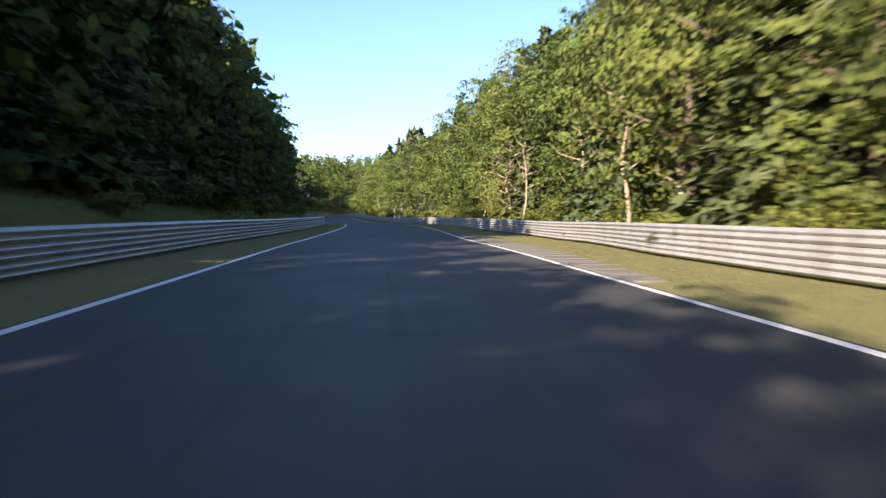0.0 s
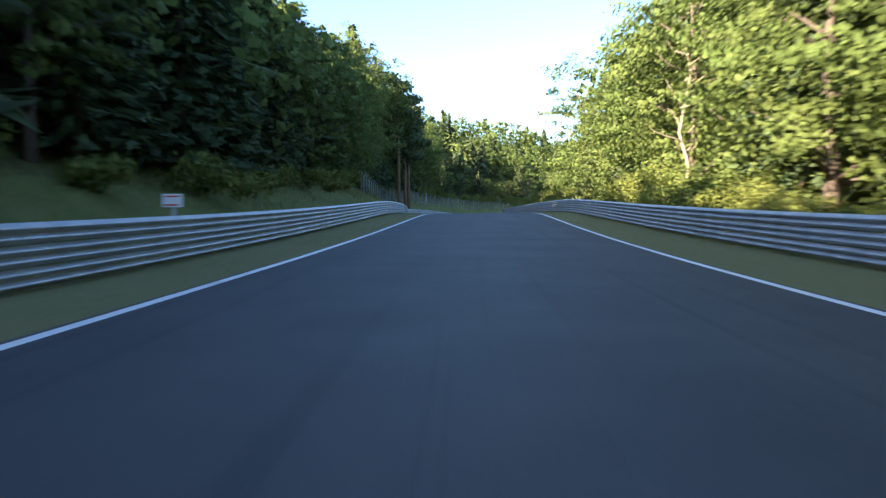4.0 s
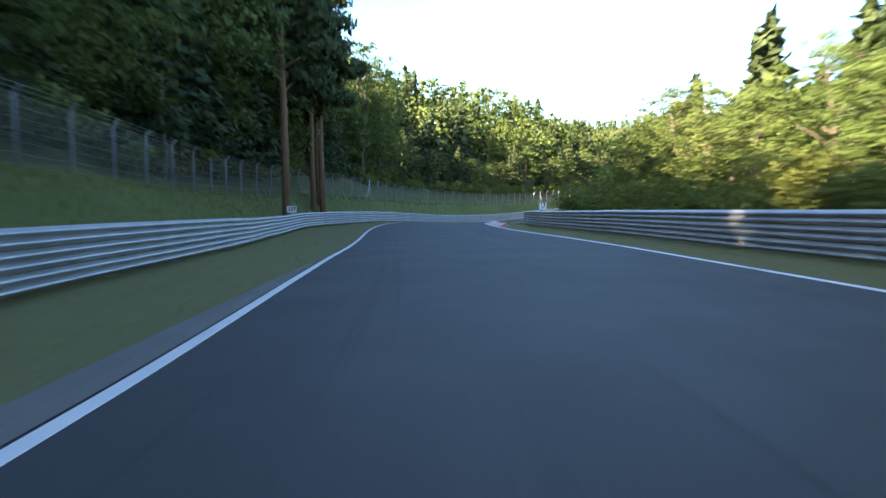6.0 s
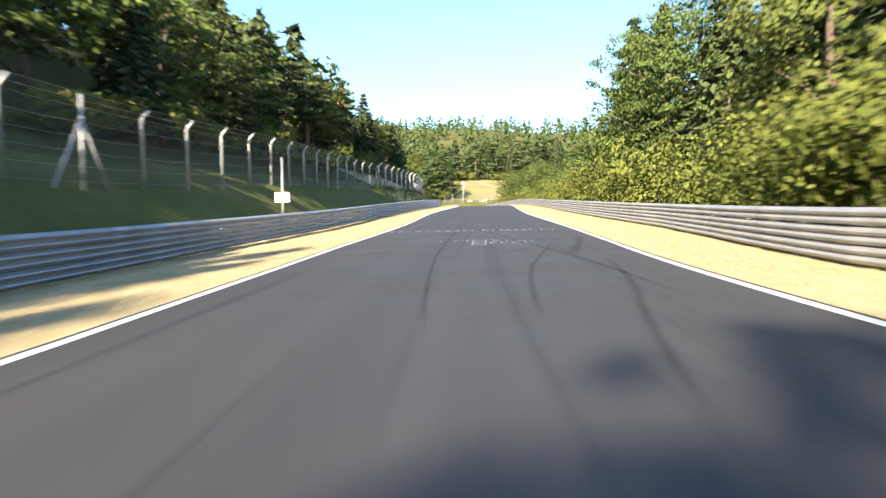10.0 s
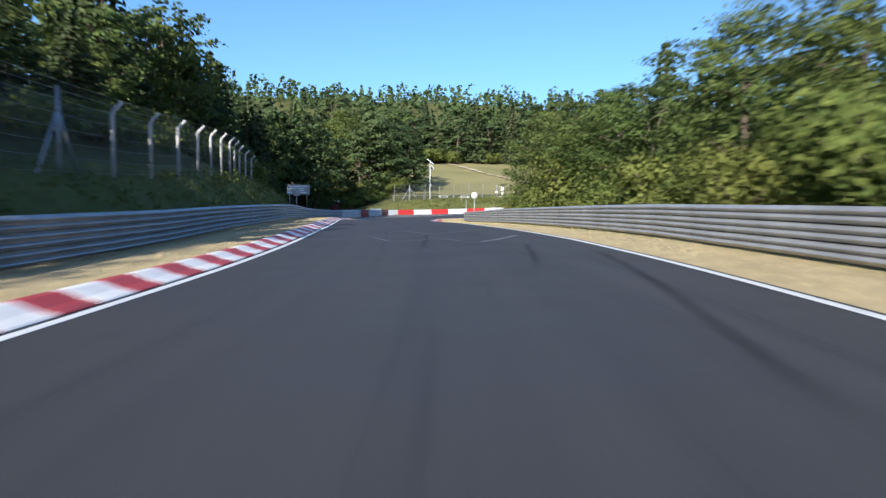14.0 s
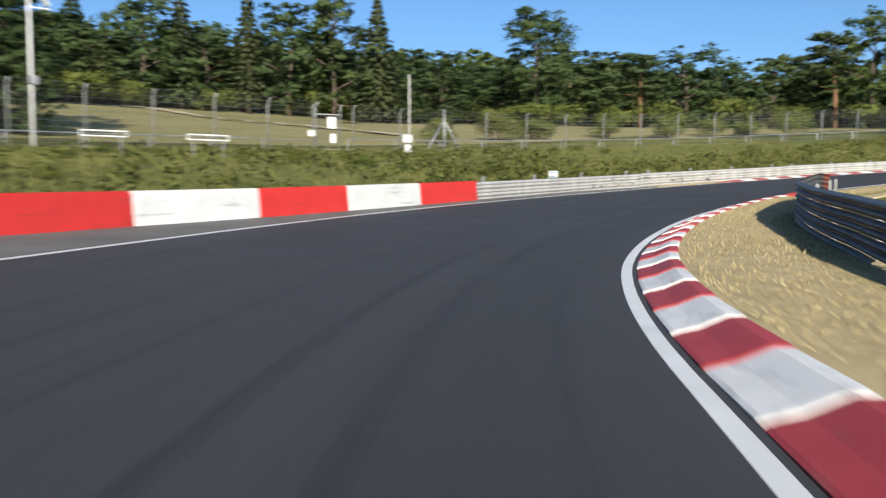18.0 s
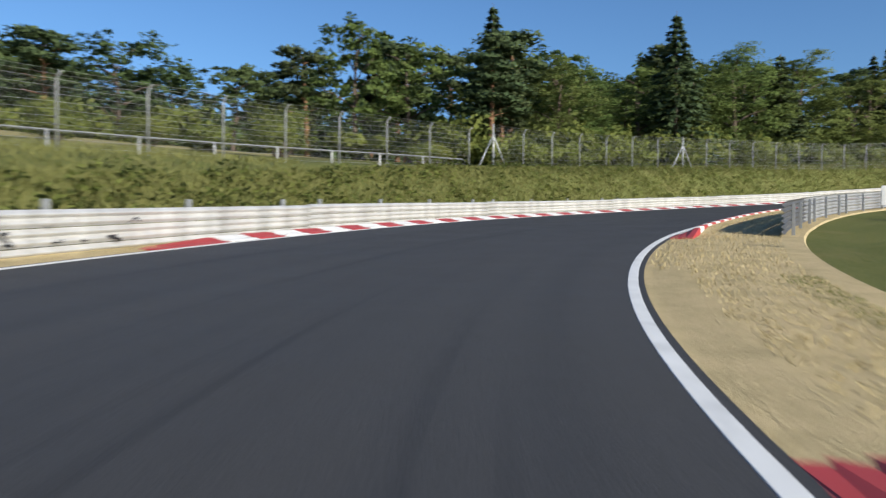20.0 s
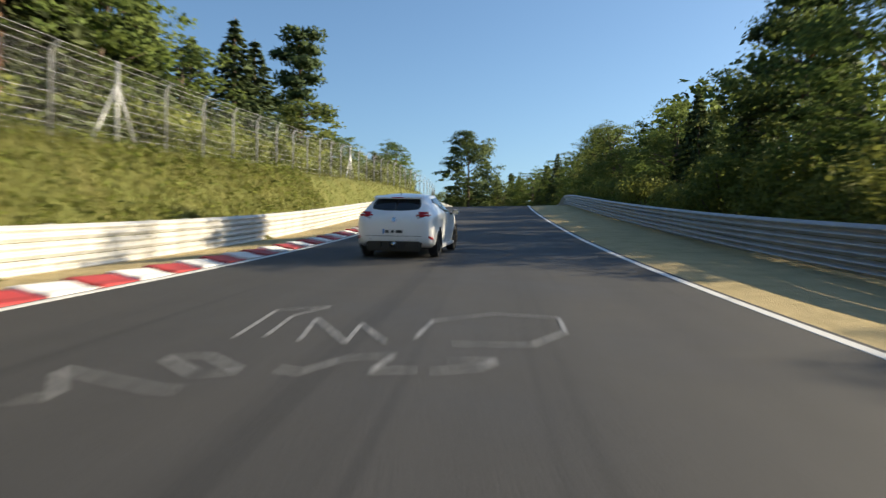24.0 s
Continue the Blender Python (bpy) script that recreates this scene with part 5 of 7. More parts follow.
for k, (d, t) in enumerate(((10, (12, 15)), (17, (13, 16)), (26, (13, 17)))):
    wood(-30, 212, lambda s: rail_r(s) + d, 5.6, (S, B, S, S), (t[0] + 2, t[1] + 3.5), "far", 2.0)
    wood(212, 402, lambda s: rail_r(s) + d + (7 if s < 330 else 1), 5.6, (S, B, B), (t[0] - 3, t[1] - 2), "far", 2.0)
    wood(402, 465, lambda s: rail_r(s) + d + 1, 5.6, (B, B), (5.5 + k * 0.7, 8 + k * 0.7), "far", 2.0)
    wood(465, 505 - 6 * k, lambda s: rail_r(s) + d + 1, 5.6, (B, B), (t[0] - 5, t[1] - 5), "far", 2.0)
# hedge-like bushes behind the right-hand rail
hedge(-20, 245, lambda s: rail_r(s) + 3.0, 3.2, 0.85, 0.5)
hedge(297, 516, lambda s: rail_r(s) + 3.2, 2.9, 1.1)
hedge(245, 300, lambda s: rail_r(s) + 6.5, 3.4, 1.2)
hedge(310, 408, lambda s: rail_r(s) + 4.6, 3.8, 1.45)
hedge(408, 500, lambda s: rail_r(s) + 4.8, 3.6, 1.3)
hedge(574, 604, lambda s: -10.5, 1.3, 0.19, 2.4)
hedge(200, 345, lambda s: -14.2, 3.2, 0.75, 1.0, True)
hedge(345, 530, lambda s: -14.5, 3.2, 0.8, 1.0, True)
hedge(0, 200, lambda s: rail_l(s) - 4.6, 6.0, 0.6, 1.2, True)
# after the bend
wood(664, 706, lambda s: -19.5, 4.2, (B, B, S, B, P), (10, 14.5), "near", 2.0, 1.25)
wood(706, 738, lambda s: -19.5, 4.2, (B, B, S), (8, 11), "far", 2.0, 1.25, True)
wood(738, 800, lambda s: -19.5, 4.6, (B, B, S, B), (5, 8), "far", 2.0, 1.25, True)
hedge(640, 790, lambda s: -15.5, 3.6, 1.0, 1.6, True)
hedge(640, 720, lambda s: -18.5, 2.6, 1.25, 1.6, True)
hedge(618, 664, lambda s: -60 + (s - 618) * 0.9, 2.4, 1.4, 2.5, True)
hedge(598, 640, lambda s: -25 + (s - 598) * 0.2, 4.5, 0.8, 2.5)
wood(648, 664, lambda s: -24.0, 3.6, (B, B, P), (8, 12), "near", 1.5, 1.2)
wood(655, 706, lambda s: -30.0, 5.0, (B, B, P, B), (11, 15), "far", 2.5, 1.15, True)
wood(706, 740, lambda s: -30.0, 4.5, (S, B, B), (10, 13), "far", 2.5, 1.1, True)
wood(740, 890, lambda s: -30.0, 5.5, (S, B, B), (6, 9), "far", 2.5)
wood(646, 700, lambda s: -41.0, 5.0, (B, B, B, B), (12, 16), "far", 3.0, 1.2, True)
wood(700, 890, lambda s: -41.0, 6.0, (S, B, B), (7, 10), "far", 3.0)
wood(702, 714, lambda s: rail_r(s) + 6.0, 4.6, (B, B, P), (7, 10), "near", 1.2)
wood(714, 762, lambda s: rail_r(s) + 6.0, 4.6, (B, B, B, S), (5.2, 7.6), "near", 1.2)
wood(762, 900, lambda s: rail_r(s) + 6.0, 4.6, (B, B, B, S), (9, 12), "near", 1.2)
wood(706, 900, lambda s: rail_r(s) + 13, 5.5, (B, B, S), (7.5, 11), "far", 2.0)
wood(760, 900, lambda s: rail_r(s) + 21, 6.0, (B, S), (10, 14), "far", 2.0)
wood(708, 760, lambda s: rail_r(s) + 21, 6.0, (B, S), (8.5, 11.5), "far", 2.0)
hedge(694, 850, lambda s: rail_r(s) + 3.0, 3.6, 0.9)
wood(800, 900, lambda s: -17.0, 6.0, (B, B, S), (8, 12), "near", 2.0, 1.2)
hedge(622, 660, lambda s: rail_r(s) + 9.0, 5.0, 0.75, 2.0)
hedge(664, 706, lambda s: rail_r(s) + 6.0, 2.6, 0.75, 1.0)
wood(692, 706, lambda s: rail_r(s) + 16.0, 3.6, (B, B), (6, 9), "near", 1.0)
# the dark corner behind the gate, shade put into darker leaves; trees round the meadow
for x, y, h in ((43.5, 597.0, 15), (48.5, 591.5, 14), (51.0, 594.0, 16), (55.5, 597.0, 14), (40.0, 598.5, 15), (34.5, 594.0, 14), (29.5, 590.0, 15), (58.0, 603.0, 15), (31.0, 583.0, 15), (24.0, 572.0, 18), (18.0, 565.0, 19), (13.0, 572.0, 19), (33.0, 566.0, 16), (28.0, 562.0, 16), (37.0, 571.5, 14)):
    plant(f"broad_hill_{h % 3}", x, y, h / 12.0, 1.1, None, "big dark broadleaf tree with boughs hanging low behind the gate")
for k in range(16):
    plant(f"bush_{k % 4}", 31.0 + 1.7 * k, 593.5 + 1.6 * math.sin(k * 2.1) + (1.2 if k < 5 else 0), 1.5, 1.0, None, "dark shaded undergrowth below the big trees")
for x, y, size in ((44.6, 582.6, 0.8), (46.2, 584.2, 1.0), (47.8, 586.0, 1.1), (49.4, 587.6, 1.1), (46.0, 586.8, 1.3), (51.2, 588.8, 1.0), (34.5, 585.0, 1.2), (33.5, 588.0, 1.2)):
    plant(f"bush_{int(x) % 4}", x, y, size, 1.0, None, "dark shaded undergrowth below the big trees")
# one tall crown gets brighter leaves for sunlight, its neighbours darker ones for shade
for x, y, top, wide in ((47.5, 598.5, 22.5, 1.05), (53.8, 599.0, 20.0, 0.9)):
    plant("broad_gate_0", x, y, (top - ground_at(x, y)) / 20.0, wide, None, "big sunlit broadleaf tree with boughs hanging low behind the gate")
for x, y, top in ((59.6, 596.0, 17.5), (61.8, 600.5, 17.0), (57.0, 603.5, 18.0), (62.4, 594.6, 11.5)):
    plant("broad_hill_2", x, y, (top - ground_at(x, y)) / 12.0, 0.85, None, "dark broadleaf tree at the edge of the meadow")
wood(549, 575, lambda s: -44.0, 2.0, (B, B, S), (13, 17), "far", 2.0, 1.2)
wood(558, 640, lambda s: -104.0, 2.6, (B, B, B, B, S, B, P, B), (7.5, 14), "hill", 5.0, 1.7)
hedge(566, 640, lambda s: -99.0, 2.2, 1.5, 2.0, True)
wood(552, 645, lambda s: -114.0, 2.6, (B, B, P, B, S), (8, 15), "hill", 5.0, 1.6)
wood(550, 645, lambda s: -126.0, 2.2, (S, B, B, B), (9, 16), "far", 5.0, 1.7)
wood(634, 654, lambda s: -62.0, 2.6, (B, B, P), (9.5, 13.5), "hill", 3.0, 1.3)
wood(622, 642, lambda s: -84.0, 2.0, (B, B), (10, 14), "hill", 3.0, 1.3)
wood(652, 704, lambda s: -56.0, 3.0, (B, B, P, B), (14, 19), "far", 3.0, 1.2, True)
wood(546, 563, lambda s: -30.0, 3.0, (B, S, B), (14.5, 17), "hill", 1.0, 1.0)
back_woods()


def far_woods():
    """Woods on the hills behind: thousands of small crowns in one mesh."""
    r = np.random.default_rng(5)
    n = 6500
    x, y = r.uniform(-420, 520, n), r.uniform(40, 1000, n)
    z, s, off = land(x, y)
    keep = (np.abs(off) > 46) & ((off < 0) | (np.abs(off) > 40)) & ~((s > 556) & (s < 645) & (off > -122) & (off < 0))
    x, y, z = x[keep], y[keep], np.minimum(z[keep], 60)
    m = len(x)
    tall = r.uniform(7, 13, m)
    cone = r.random(m) < 0.45
    per = 32
    u = r.uniform(0.05, 1, (m, per))
    rad = np.where(cone[:, None], (1 - u) * tall[:, None] * 0.19 + 0.2, np.sqrt(np.clip(1 - (2 * u - 1.1) ** 2, 0.02, 1)) * tall[:, None] * 0.27)
    a = r.uniform(0, 2 * math.pi, (m, per))
    pts = np.stack([x[:, None] + np.cos(a) * rad, y[:, None] + np.sin(a) * rad, z[:, None] + u * tall[:, None]], -1).reshape(-1, 3)
    out = np.stack([np.cos(a), np.sin(a), 0.3 + 0 * a], -1).reshape(-1, 3)
    face = out + np.stack([0 * a, 0 * a, u * 1.2 - 0.3], -1).reshape(-1, 3)
    v, f = leaves(pts, 1.9, out, 0.2, 1.0, 6, 0.4, face)
    tagged(new("far_woods", crown_mesh(v, f, LEAF_DEEP, face, 8)), "distant mixed woodland covering the hills", "woods", kind="stuff")


far_woods()


# ---- grasses ----
def blades(name, spots, size, material, label, lean=0.35, seed=1):
    """Upright blades at places on the ground, one joined mesh."""
    r = np.random.default_rng(seed)
    n = len(spots)
    up = np.stack([r.normal(0, lean, n), r.normal(0, lean, n), np.ones(n)], 1)
    v, f = leaves(spots + up * size * 0.4, size, up * 6, 0.0, 1.0, seed, 0.08)
    tagged(new(name, mesh_of(name, v, f, material)), label, "grass", kind="stuff")


def bank_grass():
    r = np.random.default_rng(21)

    def band(s0, s1, n, lo, hi):
        s = r.uniform(s0, s1, n)
        o = side_off(s, -1) - r.uniform(lo, hi, n)
        p = np.array([along(a, b, 0) for a, b in zip(s, o)])
        p[:, 2] = land(p[:, 0], p[:, 1])[0]
        return p

    blades("bank_grass", np.concatenate([band(585, 720, 72000, 0.7, 4.6), band(720, 790, 4000, 0.7, 4.0), band(570, 620, 20000, 1.2, 14), band(560, 575, 4500, 1.0, 12), band(180, 345, 9000, 0.8, 4.5), band(400, 530, 7000, 0.8, 4.0), band(-10, 180, 6000, 0.8, 6)]), 0.27, BLADE, "tall green weeds and grass on the bank")

    # leafy weeds in clumps
    spots = np.concatenate([band(585, 720, 2600, 0.6, 4.6), band(570, 600, 500, 1.2, 12), band(400, 530, 500, 0.8, 4.0)])
    n = 16
    each = np.repeat(spots, n, 0)
    d = r.normal(size=each.shape) * np.array([0.2, 0.2, 0.12]) + np.array([0, 0, 0.2])
    tall = np.repeat(r.uniform(0.5, 1.5, len(spots)), n)[:, None]
    v, f = leaves(each + d * tall, 0.15, d * 2, 0.1, 1.0, 23, 0.3, d + np.array([0, 0, 0.3]))
    tagged(new("weeds", crown_mesh(v, f, LEAF_BUSH, d + np.array([0, 0, 0.2]), 24)), "leafy green weeds in clumps on the bank", "weeds", kind="stuff")

    def verges(s0, s1, side, n, inmost=0.0):
        s = r.uniform(s0, s1, n)
        a, b = half_at(s) + 0.25, np.abs(side_off(s, side)) - 0.05
        inner = (side > 0) & ((s > 244) & (s < 306) | (s > 522) & (s < 606) | (s > 616) & (s < 675)) | (side < 0) & ((s > 436) & (s < 534) | (s > 606) & (s < 735))
        a = np.where(inner, a + 0.6, a)
        o = a + (b - a) * r.uniform(inmost, 1, n)
        keep = b > a
        s, o = s[keep], o[keep] * side
        p = np.array([along(q, w, 0) for q, w in zip(s, o)])
        p[:, 2] += kerb_rise(s, side) * np.clip((np.abs(side_off(s, side)) - np.abs(o)) / (np.abs(side_off(s, side)) - half_at(s) - 0.76), 0, 1)
        p[:, 2] -= drop(s, side) * np.clip((np.abs(o) - half_at(s)) / (np.abs(side_off(s, side)) - half_at(s)), 0, 1)
        return p

    blades("dry_grass", np.concatenate([verges(300, 540, -1, 11000), verges(300, 540, 1, 12000), verges(540, 680, 1, 26000), verges(600, 720, -1, 4000)]), 0.09, STRAW, "short dry straw-coloured grass on the verge", 0.6, 3)
    blades("green_grass", np.concatenate([verges(-10, 300, -1, 9000), verges(-10, 300, 1, 9000), verges(535, 606, 1, 9000, 0.7), verges(420, 535, 1, 2500, 0.8)]), 0.08, BLADE, "short green grass on the shaded verge", 0.6, 4)


bank_grass()


# ---- the white car ----
def car_paint():
    k = Mat("white_car_paint")
    col = k.ramp(k.noise(1.2, 4), [(0.3, (0.76, 0.77, 0.78)), (0.7, (0.82, 0.82, 0.82))])
    dirt = k.noise(6, 6, 0.7)
    col = k.mix(k.ramp(dirt, [(0.6, (0, 0, 0)), (0.8, (0.25, 0.25, 0.25))]), col, (0.4, 0.38, 0.35))
    k.b.inputs["Coat Weight"].default_value = 0.6
    k.b.inputs["Coat Roughness"].default_value = 0.06
    return k.done(col, 0.35)


def glossy(name, c, rough=0.08, metal=0.0):
    k = Mat(name)
    col = k.ramp(k.noise(4, 4), [(0.3, tuple(v * 0.85 for v in c)), (0.7, c)])
    return k.done(col, k.math("ADD", k.math("MULTIPLY", k.noise(9, 4), 0.08), rough), metal)


CAR_WHITE, CAR_GLASS = car_paint(), glossy("tinted_glass", (0.015, 0.018, 0.02), 0.03)
CAR_BLACK = plain("black_trim", (0.018, 0.018, 0.019), 0.5, 0, 0.3)
CAR_RED, CAR_CLEAR = glossy("red_lens", (0.4, 0.012, 0.016), 0.08), glossy("pale_lens", (0.62, 0.6, 0.62), 0.1)
TYRE, RIM = plain("tyre_rubber", (0.022, 0.022, 0.023), 0.85, 0, 0.3, 6, 60, 0.3), glossy("dark_alloy", (0.05, 0.05, 0.055), 0.3, 0.8)
CHROME = glossy("bright_steel", (0.6, 0.6, 0.61), 0.15, 1.0)

# stations: along, half width, underside, belt, roof's half width, roof
CAR = ((-2.16, 0.66, 0.44, 0.74, 0.56, 0.80), (-2.13, 0.80, 0.36, 0.82, 0.66, 0.93), (-2.05, 0.86, 0.30, 0.88, 0.68, 1.01), (-1.95, 0.895, 0.26, 0.92, 0.66, 1.08), (-1.8, 0.915, 0.24, 0.94, 0.62, 1.20), (-1.58, 0.925, 0.22, 0.95, 0.60, 1.345), (-1.35, 0.93, 0.2, 0.95, 0.6, 1.40), (-0.8, 0.92, 0.2, 0.95, 0.61, 1.44), (-0.1, 0.91, 0.2, 0.94, 0.62, 1.44), (0.45, 0.91, 0.2, 0.94, 0.6, 1.35), (0.9, 0.915, 0.2, 0.94, 0.65, 1.12), (1.15, 0.915, 0.2, 0.93, 0.7, 0.99), (1.6, 0.89, 0.2, 0.86, 0.68, 0.90), (2.0, 0.82, 0.24, 0.74, 0.6, 0.77), (2.15, 0.68, 0.32, 0.56, 0.48, 0.6))


def car_skin(y, v):
    """A point of the body's right half: v from 0 (underside) over 4 (belt) and 6 (roof edge) to 8 (middle of the roof)."""
    y = np.asarray(y, float)
    ys = [c[0] for c in CAR]
    w, zb, belt, rw, rz = (np.interp(y, ys, [c[i] for c in CAR]) for i in range(1, 6))
    xs = np.stack([0 * w, w * 0.86, w * 0.97, w, w * 0.985, rw + (w - rw) * 0.42, rw * 0.97, rw * 0.6, 0 * w], -1)
    zs = np.stack([zb, zb, zb + 0.08, (zb + belt) / 2 + 0.02, belt, (belt + rz) / 2 + 0.015, rz - 0.045, rz - 0.005, rz + 0.012], -1)
    v = np.clip(np.asarray(v, float), 0, 8)
    i = np.minimum(v.astype(int), 7)
    f = v - i
    pick = lambda a: np.take_along_axis(a, i[..., None], -1)[..., 0]
    return np.stack([pick(xs) * (1 - f) + pick(xs[..., 1:]) * f if False else pick(xs) * (1 - f) + np.take_along_axis(xs, i[..., None] + 1, -1)[..., 0] * f, y, pick(zs) * (1 - f) + np.take_along_axis(zs, i[..., None] + 1, -1)[..., 0] * f], -1)


def skin_patch(y_of, v_of, nu, nv, lift, sides=(1,)):
    """A thin sheet lying on the body: y_of and v_of take (u, w) in 0..1."""
    u, w = np.meshgrid(np.linspace(0, 1, nu), np.linspace(0, 1, nv), indexing="ij")
    y, v = y_of(u, w), v_of(u, w)
    p = car_skin(y, v)
    e = 0.01
    a, b = car_skin(y + e, v) - car_skin(y - e, v), car_skin(y, v + e) - car_skin(y, v - e)
    nrm = np.cross(a, b)
    nrm /= np.linalg.norm(nrm, axis=-1)[..., None] + 1e-9
    nrm *= np.where((nrm * (p - np.array([0, p[..., 1].mean(), 0.7]))).sum(-1) < 0, -1, 1)[..., None]
    out = []
    for s in sides:
        top, low = p + nrm * lift, p - nrm * 0.01
        q = np.concatenate([top.reshape(-1, 3), low.reshape(-1, 3)])
        q[:, 0] *= s
        n = nu * nv
        i = np.arange(n).reshape(nu, nv)
        f = [tuple(t) for t in np.stack([i[:-1, :-1], i[1:, :-1], i[1:, 1:], i[:-1, 1:]], -1).reshape(-1, 4)]
        rim = list(i[:, 0]) + list(i[-1, 1:]) + list(i[-2::-1, -1]) + list(i[0, -2:0:-1])
        f += [(a, b, b + n, a + n) for a, b in zip(rim, rim[1:] + rim[:1])]
        out.append((q, f))
    return out


def patch_part(name, car, mat, y_of, v_of, nu, nv, lift, sides, label=""):
    for v, f in skin_patch(y_of, v_of, nu, nv, lift, sides):
        bm = bmesh.new()
        vs = [bm.verts.new(p) for p in v]
        for q in f:
            bm.faces.new([vs[k] for k in q])
        bmesh.ops.recalc_face_normals(bm, faces=bm.faces)
        part(name, bm, mat, car, label, True)


def wheel(car, x, y):
    side = 1 if x > 0 else -1
    prof = [(0.20, -0.105), (0.30, -0.11), (0.318, -0.09), (0.322, -0.03), (0.322, 0.05), (0.316, 0.09), (0.29, 0.112), (0.225, 0.108), (0.21, 0.06)]
    n = 32
    v, f = [], []
    for k in range(n):
        t = 2 * math.pi * k / n
        v += [(side * o, r * math.cos(t), r * math.sin(t)) for r, o in prof]
    m = len(prof)
    for k in range(n):
        a, b = k * m, (k + 1) % n * m
        f += [(a + i, a + i + 1, b + i + 1, b + i) for i in range(m - 1)]
    hub = new("wheel")
    hub.parent = car
    hub.matrix_basis = pose(x, y, 0.322)
    put("tyre", mesh_of("tyre", v, f, TYRE, smooth=True), hub)
    bm = bmesh.new()
    for k in range(10):
        t = 2 * math.pi * k / 10
        box_bm(0.03, 0.03, 0.19, (side * 0.085, math.sin(t) * 0.12, math.cos(t) * 0.12), 0.006, bm, Matrix.Rotation(-t, 4, "X"))
    own = bmesh.new()
    bmesh.ops.create_cone(own, cap_ends=True, segments=20, radius1=0.06, radius2=0.045, depth=0.05)
    bmesh.ops.rotate(own, matrix=Matrix.Rotation(radians(90) * side, 3, "Y"), verts=own.verts)
    bmesh.ops.translate(own, vec=(side * 0.085, 0, 0), verts=own.verts)
    tmp = bpy.data.meshes.new("tmp")
    own.to_mesh(tmp)
    own.free()
    bm.from_mesh(tmp)
    bpy.data.meshes.remove(tmp)
    ring = []
    for k in range(28):
        t = 2 * math.pi * k / 28
        ring.append([bm.verts.new((side * o, r * math.cos(t), r * math.sin(t))) for r, o in ((0.212, -0.06), (0.212, 0.1), (0.226, 0.104), (0.224, -0.06))])
    for k in range(28):
        a, b = ring[k], ring[(k + 1) % 28]
        for i in range(4):
            bm.faces.new((a[i], a[(i + 1) % 4], b[(i + 1) % 4], b[i]))
    bmesh.ops.recalc_face_normals(bm, faces=bm.faces)
    part("rim", bm, RIM, hub, "dark ten-spoke alloy rim")
    disc = bmesh.new()
    bmesh.ops.create_cone(disc, cap_ends=True, segments=24, radius1=0.15, radius2=0.15, depth=0.02)
    bmesh.ops.rotate(disc, matrix=Matrix.Rotation(radians(90), 3, "Y"), verts=disc.verts)
    part("brake_disc", disc, CHROME, hub)


